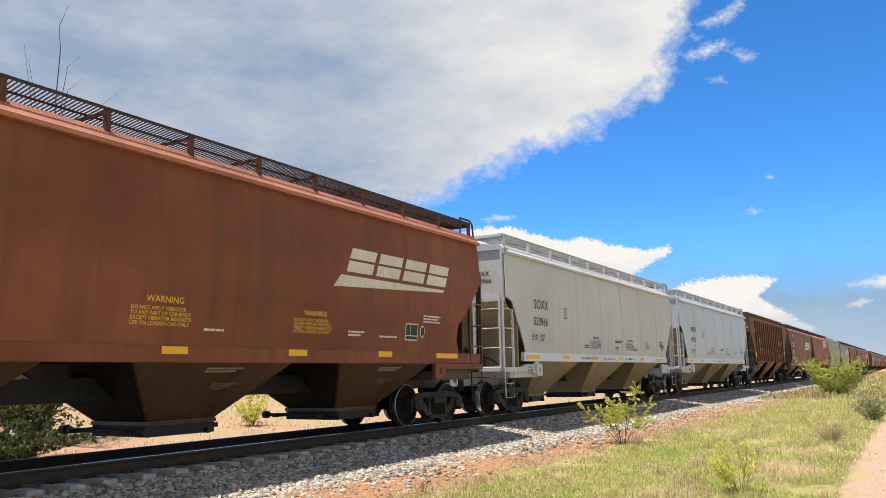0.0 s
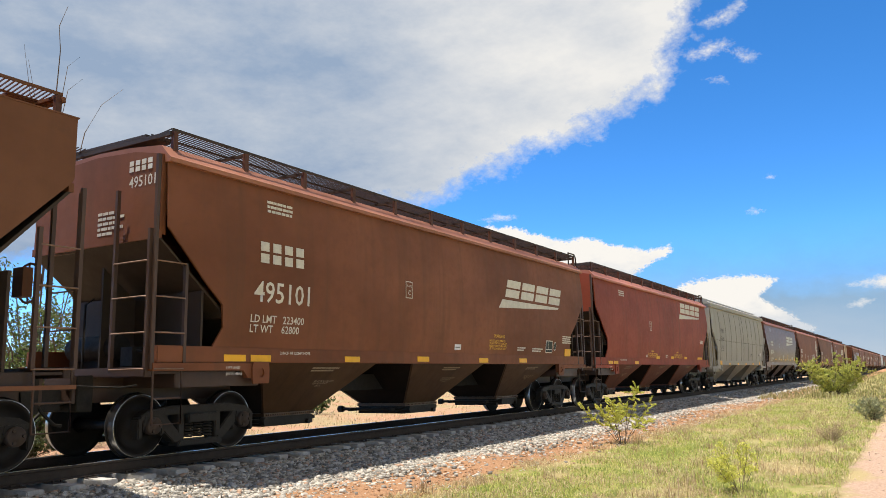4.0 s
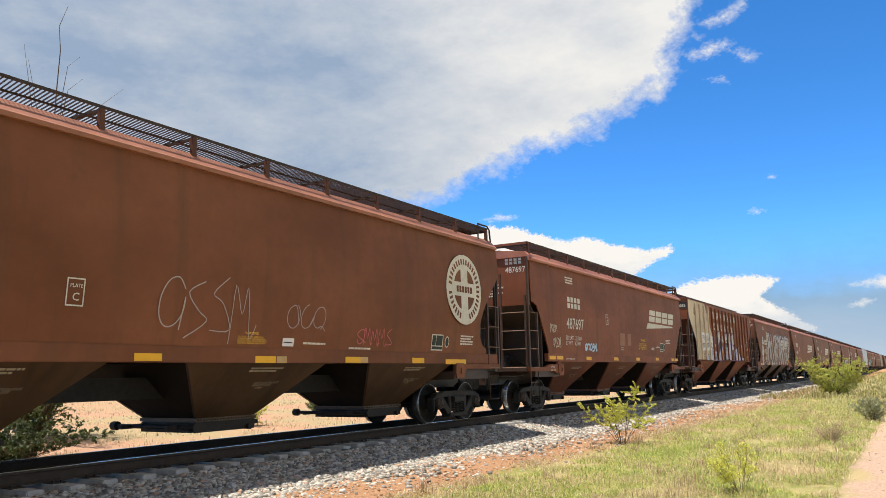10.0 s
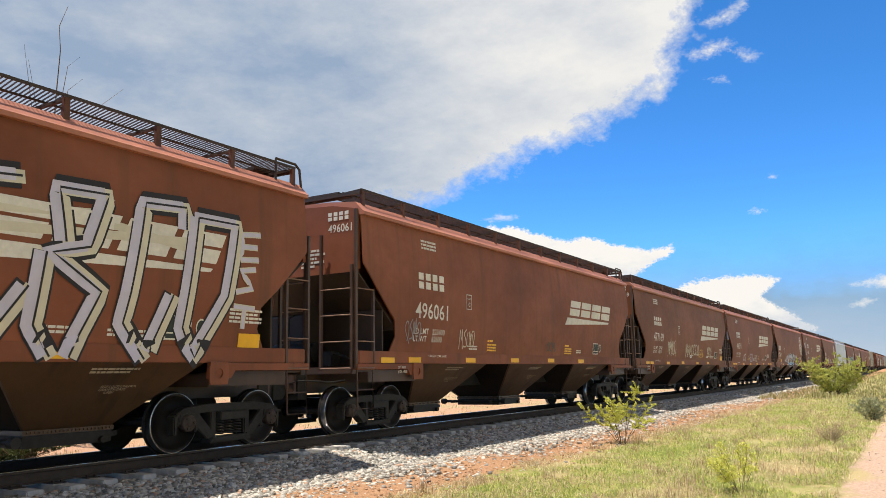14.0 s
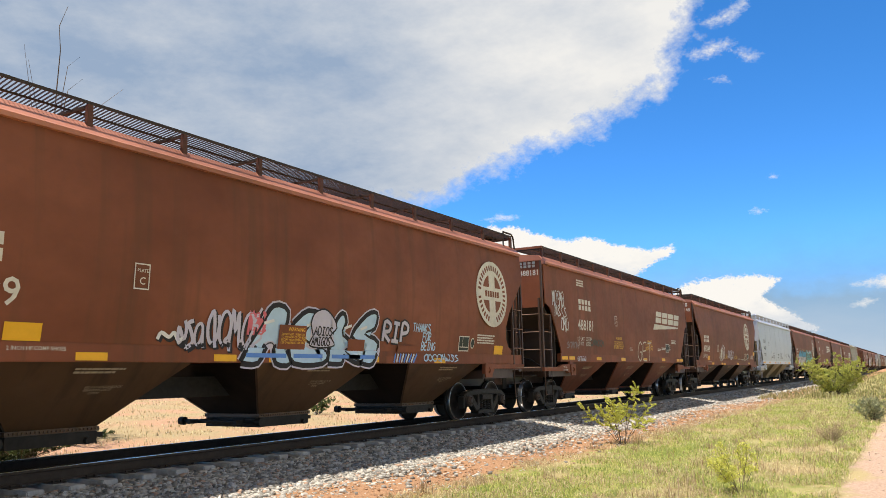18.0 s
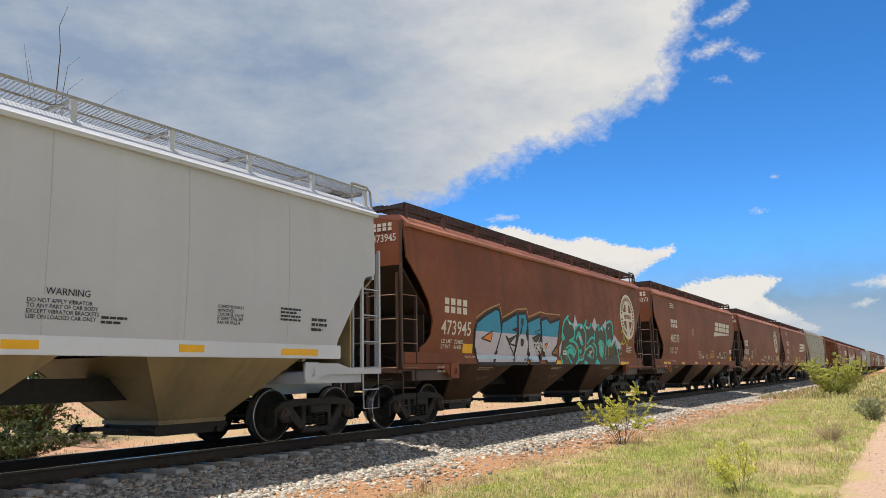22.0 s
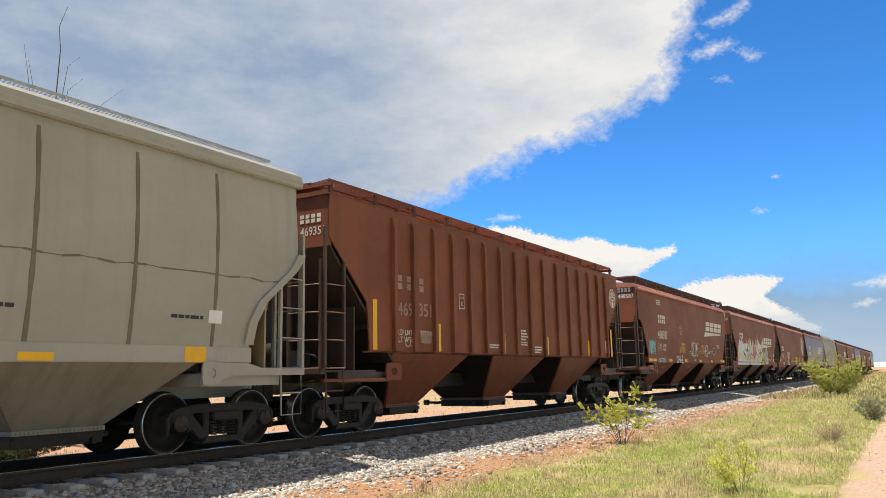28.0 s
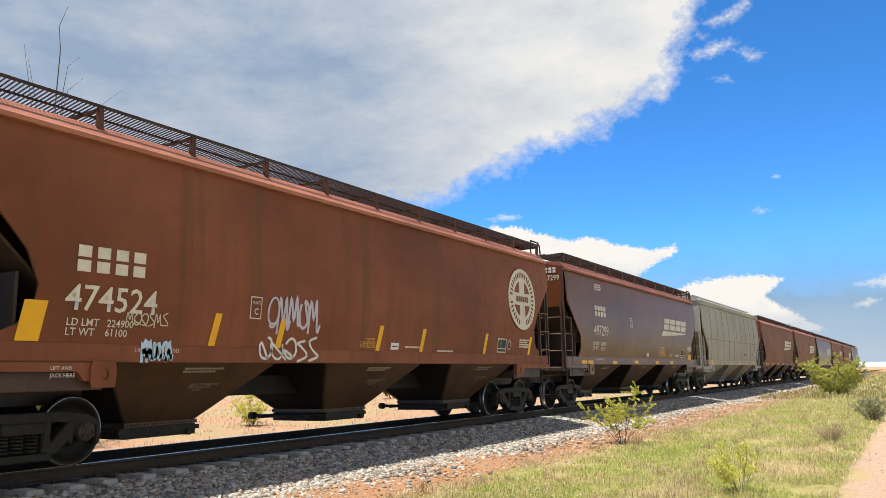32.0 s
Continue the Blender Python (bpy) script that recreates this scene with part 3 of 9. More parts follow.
def long_seam_shape(s, kind):
    """Wavering horizontal weld half way up the side."""
    us = [1.7 + (CAR_L - 3.0) * i / 60 for i in range(61)]
    for i, (ua, ub) in enumerate(zip(us, us[1:])):
        za, zb = (2.70 + 0.012 * math.sin(1.7 * k) + 0.008 * math.sin(4.1 * k) for k in (i, i + 1))
        y = -bow(2.70, kind)
        w = 0.010 + 0.006 * math.sin(2.9 * i)
        s.hexa([(ua, y - 0.005, za - w), (ub, y - 0.005, zb - w), (ub, y + 0.002, zb - w), (ua, y + 0.002, za - w)], [(ua, y - 0.005, za + w), (ub, y - 0.005, zb + w), (ub, y + 0.002, zb + w), (ua, y + 0.002, za + w)])


def brake_shape(s):
    """Air reservoir, valve and pipes on the end platform."""
    s.tube([(1.25, -0.15, 1.62), (1.25, 0.95, 1.62)], 0.2, 14)
    s.box(1.12, 1.4, -0.62, -0.35, 1.33, 1.62)
    s.tube([(1.2, -0.5, 1.58), (1.2, -0.9, 1.52), (1.3, -1.2, 1.3), (1.3, -1.2, 1.22)], 0.022, 6)
    s.tube([(1.0, 0.4, 1.25), (1.0, 0.4, 2.3), (1.15, 0.4, 2.4)], 0.02, 6)
    s.box(1.18, 1.32, 0.0, 0.06, 1.2, 1.45)


def hand_wheel_shape(s):
    pts = [(0, 0.27 * math.cos(a), 0.27 * math.sin(a)) for a in [k * math.pi / 8 for k in range(17)]]
    s.tube(pts, 0.018, 5)
    for k in range(4):
        a = k * math.pi / 2
        s.tube([(0.03, 0, 0), (0, 0.27 * math.cos(a), 0.27 * math.sin(a))], 0.014, 5)
    s.box(0.02, 0.16, -0.12, 0.12, -0.2, 0.2)


def flip(m=None):
    """Turns what is built for the leading end to the trailing end."""
    return Matrix.Translation((CAR_L, 0, 0)) @ Matrix.Rotation(math.pi, 4, "Z")


def reflector_shape(s, w, h):
    s.prism([(0, 0), (w, 0), (w, h), (0, h)], -0.004, 0.0)


def reflector(car, u, z, w=0.46, h=0.105, y=None, mat=None):
    """A strip of reflecting tape on the near side."""
    at = Matrix.Translation((u, SILL_Y - 0.001, z)) if y is None else on_side(y, u, z, 0, h) if isinstance(y, str) else Matrix.Translation((u, y, z))
    return part("reflector", solid("reflector_%.2f_%.2f" % (w, h), lambda s: reflector_shape(s, w, h), mat or YELLOW), car, at, "yellow reflecting tape" if not mat else "")


def words(car, text, u, z, size, mat, kind, slant=0.0, width=1.0, y=None, name="lettering", out=0.007, heavy=0.012):
    at = on_side(kind, u, z, size * 1.3 * text.count("\n"), size, out) if y is None else Matrix.Translation((u, y, z))
    return part(name, text_mesh(text, size, mat, slant, width, heavy), car, at)


def bars_shape(s, rows, seed):
    """Lines of small print, as bars: rows of (length, height) downwards."""
    rnd = random.Random(seed)
    z = 0.0
    for length, h in rows:
        x = 0.0
        while x < length:
            w = min(length - x, rnd.uniform(1.2, 3.4) * h)
            s.prism([(x, z), (x + w, z), (x + w, z + h), (x, z + h)], -0.003, 0.0)
            x += w + 0.45 * h
        z -= h * 1.75


def bars(car, u, z, rows, mat, kind, seed=1, y=None):
    at = on_side(kind, u, z, sum(1.75 * r[1] for r in rows[1:]), rows[0][1]) if y is None else Matrix.Translation((u, y, z))
    mesh = solid("small_print_%d_%s" % (seed, "_".join("%.2f" % r[0] for r in rows)), lambda s: bars_shape(s, rows, seed), mat)
    return part("small_print", mesh, car, at)


def block_shape(s, h):
    for z0, z1 in ((0, 0.44 * h), (0.56 * h, h)):
        s.prism([(0, z0), (h * 0.56, z0), (h * 0.56, z1), (0, z1)], -0.004, 0)


def initials(car, h, mat, place):
    """The owner's initials as four plain blocks."""
    for i in range(4):
        part("initial", solid("initial_%.2f" % h, lambda s: block_shape(s, h), mat), car, place @ Matrix.Translation((i * h * 0.82, 0, 0)))


def logo_shape(s, h):
    """Four slanting blocks, each split by a fine line, over a long wedge."""
    k = 0.42 * h
    for i in range(4):
        x = i * h * 2.0
        w = h * 1.72
        for z0, z1 in ((0, 0.46 * h), (0.56 * h, h)):
            s.prism([(x + k * z0 / h, z0), (x + w + k * z0 / h, z0), (x + w + k * z1 / h, z1), (x + k * z1 / h, z1)], -0.004, 0)
    s.prism([(-0.85 * h, -0.66 * h), (7.5 * h, -0.28 * h), (7.6 * h, -0.16 * h), (-0.35 * h, -0.16 * h)], -0.004, 0)


def disc_shape(s, r, n=48):
    s.prism([(r * math.cos(2 * math.pi * k / n), r * math.sin(2 * math.pi * k / n)) for k in range(n)], -0.004, 0)


def emblem_dark_shape(s, r):
    """What is left bare in the disc: four quarters round a cross, marks along the rim."""
    for q in range(4):
        a0 = q * math.pi / 2
        pts = []
        for k in range(7):
            a = a0 + 0.34 + (math.pi / 2 - 0.68) * k / 6
            pts.append((0.60 * r * math.cos(a), 0.60 * r * math.sin(a)))
        c = (0.20 * r * math.copysign(1, math.cos(a0 + 0.78)), 0.20 * r * math.copysign(1, math.sin(a0 + 0.78)))
        s.prism([c] + pts, -0.008, -0.004)
    for i in range(36):
        if i in (18, 27, 28, 26):
            continue
        a = 2 * math.pi * i / 36
        ca, sa = math.cos(a), math.sin(a)
        r0, r1, w = 0.72 * r, 0.88 * r, 0.036 * r
        s.prism([(r0 * ca + w * sa, r0 * sa - w * ca), (r1 * ca + w * sa, r1 * sa - w * ca), (r1 * ca - w * sa, r1 * sa + w * ca), (r0 * ca - w * sa, r0 * sa + w * ca)], -0.008, -0.004)
    for i in range(6):
        x = (-0.44 + i * 0.155) * r
        s.prism([(x, -0.09 * r), (x + 0.11 * r, -0.09 * r), (x + 0.11 * r, 0.09 * r), (x, 0.09 * r)], -0.008, -0.004)


def plate_c_shape(s):
    for x0, x1, z0, z1 in ((0, 0.42, 0, 0.025), (0, 0.42, 0.475, 0.5), (0, 0.025, 0.025, 0.475), (0.395, 0.42, 0.025, 0.475)):
        s.prism([(x0, z0), (x1, z0), (x1, z1), (x0, z1)], -0.004, 0)


def stencil_shape(s):
    """A small framed inspection stencil."""
    s.prism([(0, 0), (0.42, 0), (0.42, 0.42), (0, 0.42)], -0.003, 0)
    for x0, x1, z0, z1 in ((0, 0.42, 0, 0.02), (0, 0.42, 0.40, 0.42), (0, 0.02, 0.02, 0.40), (0.40, 0.42, 0.02, 0.40), (0.20, 0.22, 0.02, 0.4)):
        s.prism([(x0, z0), (x1, z0), (x1, z1), (x0, z1)], -0.006, -0.003)


def hopper(kind, paint_mat, label, name="hopper_car", board=True, near=True, board_mat=None, cap=None, bay_mat=None, sill_mat=None, rungs=None, posts=12, slope_mat=None):
    """A three-bay covered hopper from u = 0 (leading coupler) to CAR_L; near side at y = -HALF_W."""
    car = tagged(new(name), label, "hopper car", "cars of the grain train")
    bay_mat, sill_mat = bay_mat or (BAY_BROWN if kind == "diag" or paint_mat is RED_BROWN else SHADED_GRIME), sill_mat or paint_mat
    board_mat, rungs = board_mat or GRATE, rungs or RUNG
    gear = GEAR if paint_mat not in (WHITE, WORN_WHITE, GREY) else paint_mat
    for sg in (-1, 1):
        part("side_sheet", solid("side_%s_%d" % (kind, sg), lambda s: side_sheet(s, kind, sg), paint_mat), car)
        part("side_sill", solid("sill_%s_%d" % (kind, sg), lambda s: sill_shape(s, sg, kind), sill_mat, 0.012), car)
    for m in (Matrix(), flip()):
        part("end_sheet", solid("end_" + kind, lambda s: end_sheet(s, kind), paint_mat), car, m)
        part("slope_sheet", solid("slope_" + kind, lambda s: slope_shape(s, kind), slope_mat or (SLOPE if paint_mat not in (WHITE, WORN_WHITE, GREY) else TAN_LOWER)), car, m)
        part("corner_channel", solid("corner_" + kind, lambda s: corner_shape(s, kind), paint_mat), car, Matrix() if m == Matrix() else Matrix.Translation((CAR_L, 0, 0)) @ Matrix.Diagonal((-1, 1, 1, 1)))
        part("platform", solid("platform", platform_shape, gear, 0.01), car, m)
        part("web_plate", solid("web_plate", gusset_shape, slope_mat or (SLOPE if gear is GEAR else TAN_LOWER)), car, m)
        if near:
            part("jacking_plate", solid("jacking_plate", jacking_plate_shape, paint_mat), car, Matrix.Translation((2.62 if m == Matrix() else CAR_L - 3.0, -HALF_W - 0.025 + (0.04 if kind == "rib" else 0.0), SILL_LOW + 0.01)) @ (Matrix.Diagonal((1.45, 1, 1.0, 1)) if kind == "rib" else Matrix()))
        part("coupler", solid("coupler", coupler_shape, STEEL, 0.012), car, m)
        part("striker", solid("striker", pocket_shape, STEEL, 0.01), car, m)
        for sg in (-1, 1):
            part("end_sill", solid("end_sill_%s_%d" % (kind, sg), lambda s: end_sill_shape(s, kind, sg), sill_mat if kind != "diag" else paint_mat), car, m)
    up = Matrix.Translation((0, 0, RAISE.get(kind, 0.0)))
    part("roof", solid("roof_rib" if kind == "rib" else "roof", lambda s: roof_shape(s, kind), LIT_ROOFS.get(paint_mat.name, paint_mat) if kind != "rib" else paint_mat), car, up)
    part("hatch_covers", solid("hatch_covers", hatch_shape, paint_mat), car, up)
    # dark truck steel, not bay paint, stands in for the shade between bays
    part("centre_sill", solid("centre_sill", centre_sill_shape, STEEL), car)
    for u in (4.55, 9.08, 13.6):
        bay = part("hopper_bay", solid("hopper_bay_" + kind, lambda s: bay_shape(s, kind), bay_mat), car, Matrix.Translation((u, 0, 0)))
        part("bay_slope", solid("bay_slope_" + kind, lambda s: bay_slope_shape(s, kind), BAY_SHADE if bay_mat not in (TAN_LOWER, GREY_BAY) else bay_mat), bay)
        part("outlet_gate", solid("outlet_gate", gate_shape, STEEL), bay)
    part("brake_gear", solid("brake_gear", brake_shape, STEEL), car)
    part("hand_brake", solid("hand_brake", hand_wheel_shape, paint_mat), car, Matrix.Translation((CAR_L - 0.72, -0.45, 2.45)) @ Matrix.Rotation(math.pi, 4, "Z"))
    if kind == "diag":
        part("pull_lug", solid("pull_lug", lug_shape, paint_mat), car, Matrix.Translation((2.72, -HALF_W + 0.02, 1.30)))
        part("end_frame", solid("end_frame", end_frame_shape, paint_mat), car)
    # ladders at the four corners, along the side and across the end
    tall = 3.1 if kind != "rib" else 2.6
    for m in (Matrix(), flip()):
        ladder(car, m @ Vector((0.72, -HALF_W + 0.03, 1.27)), 0.56, (tall, 2.0 if kind == "rib" else 1.55), 4, 0 if m == Matrix() else 180, gear, rungs)
        ladder(car, m @ Vector((0.68, -0.72, 1.27)), 0.76, (2.3, 2.0) if tall < 3 else (2.65, 2.0), 4, -90 if m == Matrix() else 90, gear, rungs)
        part("stirrup", solid("stirrup", stirrup_shape, gear), car, m @ Matrix.Translation((0.75, -HALF_W + 0.03, 0.50)))
        if m != Matrix():
            ladder(car, Vector((CAR_L - 1.28, -HALF_W + 0.03, 1.27)), 0.56, (1.75, min(tall, 2.35)), 4, 0, gear, rungs)
            part("stirrup", solid("stirrup", stirrup_shape, gear), car, Matrix.Translation((CAR_L - 1.25, -HALF_W + 0.03, 0.50)))
            ladder(car, Vector((CAR_L - 0.68, -1.46, 1.27)), 0.60, (2.3, 2.3), 4, 90, gear, rungs)
    edge, rbz = (1.40, RB_Z + 0.02) if kind == "rib" else (1.47, RB_Z)
    if board:
        for sg in (-1, 1):
            rb = part("running_board", solid("running_board", lambda s: board_shape(s, 1.0, CAR_L - 1.0), board_mat), car,
                      Matrix.Translation((0, -edge, rbz)) if sg < 0 else Matrix.Translation((CAR_L, edge, rbz)) @ Matrix.Rotation(math.pi, 4, "Z"))
            for i in range(posts):
                u = 1.06 + (CAR_L - 2.12) * i / (posts - 1)
                part("bracket", solid("bracket_" + gear.name, bracket_shape, BRACKET if gear is GEAR else paint_mat), rb, Matrix.Translation((u, 0.01, -0.40)))
                part("arm", solid("arm", arm_shape, board_mat), rb, Matrix.Translation((u, 0.01, -0.40)))
        part("end_walkway", solid("end_walkway", lambda s: [s.box(0.98, 1.45, -0.9, 0.9, RB_Z - 0.02, RB_Z + 0.02), s.box(0.98, 1.03, -1.45, 1.45, RB_Z - 0.09, RB_Z - 0.023)], board_mat), car)
        part("end_walkway", solid("end_walkway", lambda s: None, board_mat), car, flip())
        if kind != "rib":
            part("hand_rail", solid("hand_rail", end_rail_shape, board_mat), car, Matrix.Translation((CAR_L - 0.95, -1.47, EAVE - 0.02)))
    else:
        for y in (-1.18 if kind == "grey" else -0.85, 0.5):
            part("running_board", solid("low_board", lambda s: board_shape(s, 1.2, CAR_L - 1.2), board_mat), car, Matrix.Translation((0, y, EAVE + 0.30 + RAISE.get(kind, 0.0))))
    for u in (2.05, CAR_L - 2.05):
        truck(car, u, cap)
    return car


def usual_print(car, kind, light, warn):
    """The small print that these cars carry along the near side."""
    bars(car, 7.6, 2.35, [(0.42, 0.09), (0.7, 0.05), (0.74, 0.05), (0.7, 0.05), (0.72, 0.05)], warn, kind, 3)
    bars(car, 12.1, 2.35, [(0.42, 0.09), (0.7, 0.05), (0.74, 0.05), (0.7, 0.05), (0.72, 0.05)], warn, kind, 4)
    bars(car, 13.4, 2.02, [(0.5, 0.045), (0.5, 0.045), (0.46, 0.045)], light, kind, 5)
    bars(car, 15.6, 2.4, [(0.5, 0.05), (0.55, 0.05), (0.5, 0.05)], light, kind, 6)
    part("stencil", solid("stencil", stencil_shape, light), car, Matrix.Translation((14.85, -bow(2.0, kind) - 0.004, 1.98)))
    for u in (4.6, 9.1, 13.4):
        t = Matrix.Translation((u, -1.44, 1.38)) @ Matrix.Rotation(radians(41), 4, "X")
        part("small_print", solid("bay_print", lambda s: bars_shape(s, [(0.75, 0.045), (0.62, 0.045)], 9), light), car, t)
    for u in (4.9, 9.4, 13.8):
        t = Matrix.Translation((u, -1.212, 1.12)) @ Matrix.Rotation(radians(41), 4, "X")
        part("small_print", solid("bay_print_low", lambda s: bars_shape(s, [(0.5, 0.04), (0.4, 0.04), (0.25, 0.04)], 10), light), car, t)

# ---- the land ----
GROUND_Z = -0.5


def lift(x, y):
    """Height of the ground: nearly flat, gently uneven, rising a little in the distance."""
    d = math.hypot(x, y)
    h = GROUND_Z + 0.05 * noise.noise((x * 0.35, y * 0.35, 0)) + 0.02 * noise.noise((x * 1.7, y * 1.7, 4))
    far = max(0.0, d - 60.0)
    h += min(far * 0.004, 1.2) * (0.5 + noise.noise((x * 0.006, y * 0.006, 9)))
    if y > 14:
        h += min(0.5, (y - 14) * 0.02)
    if abs(y - TRACK_Y) < 2.75:
        h = min(h, GROUND_Z - 0.04)
    return h


def ground_material():
    m, nt, b = nodes_of("red_earth_with_thin_grass")
    pos = coords(nt, seeded=False)
    sep = nt.nodes.new("ShaderNodeSeparateXYZ")
    nt.links.new(pos, sep.inputs[0])
    wob = noise_tex(nt, pos, 0.6, 5.0, 0.6)
    wob2 = noise_tex(nt, pos, 4.0, 5.0, 0.65)
    fine = noise_tex(nt, pos, 22.0, 6.0, 0.7)
    patch = noise_tex(nt, pos, 0.22, 4.0, 0.6)
    y = math_node(nt, "ADD", sep.outputs[1], math_node(nt, "MULTIPLY", math_node(nt, "SUBTRACT", wob, 0.5), 1.6))
    y = math_node(nt, "ADD", y, math_node(nt, "MULTIPLY", math_node(nt, "SUBTRACT", wob2, 0.5), 0.9))
    path = mix_colour(nt, ramp(nt, fine, 0.3, 0.7), (0.36, 0.235, 0.165), (0.56, 0.40, 0.295))
    tuft = math_node(nt, "ADD", math_node(nt, "MULTIPLY", wob, 0.65), math_node(nt, "MULTIPLY", wob2, 0.35))
    grass = mix_colour(nt, ramp(nt, tuft, 0.40, 0.58), (0.20, 0.235, 0.05), (0.42, 0.33, 0.165))
    dirt = mix_colour(nt, ramp(nt, fine, 0.3, 0.7), (0.27, 0.14, 0.07), (0.46, 0.27, 0.155))
    straw = mix_colour(nt, ramp(nt, patch, 0.42, 0.58), (0.43, 0.25, 0.155), (0.36, 0.275, 0.15))
    c = mix_colour(nt, ramp(nt, y, 0.85, 1.15), path, grass)
    c = mix_colour(nt, ramp(nt, y, 5.7, 6.2), c, dirt)
    c = mix_colour(nt, ramp(nt, y, 13.3, 14.5), c, straw)
    c = mix_colour(nt, ramp(nt, y, -1.6, -1.9), c, grass)
    nt.links.new(c, b.inputs["Base Color"])
    b.inputs["Roughness"].default_value = 0.95
    b.inputs["Specular IOR Level"].default_value = 0.15
    bump(nt, b, math_node(nt, "ADD", fine, wob2), 0.8, 0.05)
    return m


def ground():
    def steps(near, far):
        v = [0.0]
        d = 0.6
        while v[-1] < far:
            v.append(v[-1] + d)
            if v[-1] > near:
                d *= 1.12
        return v
    xs = sorted({-a for a in steps(12, 4000)} | {a for a in steps(60, 4000)})
    ys = sorted({-a for a in steps(8, 4000)} | {a for a in steps(24, 4000)})
    v = [(x, y, lift(x, y)) for y in ys for x in xs]
    w = len(xs)
    f = [(j * w + i, j * w + i + 1, (j + 1) * w + i + 1, (j + 1) * w + i) for j in range(len(ys) - 1) for i in range(w - 1)]
    s = Shape()
    s.put(v, f, True)
    return tagged(new("ground", s.mesh("ground", ground_material())), "red earth with thin green grass and a dirt track", "ground", kind="structure")


ground()


def bulk(name, verts, faces, material, label, category, parent=None, smooth=False):
    """One object of very many small pieces, from arrays of vertices and triangles."""
    me = bpy.data.meshes.new(name)
    me.vertices.add(len(verts))
    me.vertices.foreach_set("co", np.asarray(verts, np.float32).ravel())
    me.loops.add(faces.size)
    me.loops.foreach_set("vertex_index", np.asarray(faces, np.int32).ravel())
    me.polygons.add(len(faces))
    me.polygons.foreach_set("loop_start", np.arange(0, faces.size, 3, dtype=np.int32))
    me.polygons.foreach_set("loop_total", np.full(len(faces), 3, np.int32))
    me.update(calc_edges=True)
    me.materials.append(material)
    ob = new(name, me)
    if parent:
        ob.parent = parent
    return tagged(ob, label, category, kind="" if parent else "stuff")


# ballast and track
def island_material(name, dark, light, rough=0.9, extra=None):
    m, nt, b = nodes_of(name)
    g = nt.nodes.new("ShaderNodeNewGeometry")
    n = noise_tex(nt, coords(nt, (14, 14, 14), False), 1.0, 4.0)
    r = math_node(nt, "ADD", math_node(nt, "MULTIPLY", g.outputs["Random Per Island"], 0.75), math_node(nt, "MULTIPLY", n, 0.25))
    c = mix_colour(nt, r, dark, light)
    if extra:
        odd = math_node(nt, "GREATER_THAN", math_node(nt, "FRACT", math_node(nt, "MULTIPLY", g.outputs["Random Per Island"], 91.7)), extra[0])
        c = mix_colour(nt, odd, c, extra[1])
    nt.links.new(c, b.inputs["Base Color"])
    b.inputs["Roughness"].default_value = rough
    b.inputs["Specular IOR Level"].default_value = 0.2
    return m


BALLAST_HALF, BALLAST_FOOT, BALLAST_TOP = 1.36, 2.85, -0.275


def ballast_z(y):
    d = abs(y - TRACK_Y)
    if d < BALLAST_HALF:
        return BALLAST_TOP
    return BALLAST_TOP + (d - BALLAST_HALF) / (BALLAST_FOOT - BALLAST_HALF) * (GROUND_Z - 0.02 - BALLAST_TOP)


bed = Shape()
bed.prism([(TRACK_Y + a, z) for a, z in ((-BALLAST_FOOT, GROUND_Z - 0.06), (BALLAST_FOOT, GROUND_Z - 0.06), (BALLAST_FOOT, GROUND_Z - 0.03), (BALLAST_HALF, BALLAST_TOP - 0.03), (-BALLAST_HALF, BALLAST_TOP - 0.03), (-BALLAST_FOOT, GROUND_Z - 0.03))], -200, 1200, "x")
# darker than the stones: shade in the gaps between them is painted in
BALLAST_FILL = plain("shade_dark_rock_bed", (0.10, 0.09, 0.078), 0.95, 0.0, 0.5, 16, 0.9)
STONE = island_material("crushed_grey_rock", (0.075, 0.070, 0.060), (0.62, 0.575, 0.50), 0.9, (0.93, (0.42, 0.28, 0.20)))
ballast = tagged(new("ballast_bed", bed.mesh("ballast_bed", BALLAST_FILL)), "bank of grey crushed rock under the track", "ballast", kind="structure")

CUBE = np.array([(-1, -1, -1), (1, -1, -1), (1, 1, -1), (-1, 1, -1), (-1, -1, 1), (1, -1, 1), (1, 1, 1), (-1, 1, 1)], float) * 0.58
CUBE_F = np.array([(0, 2, 1), (0, 3, 2), (4, 5, 6), (4, 6, 7), (0, 1, 5), (0, 5, 4), (1, 2, 6), (1, 6, 5), (2, 3, 7), (2, 7, 6), (3, 0, 4), (3, 4, 7)])


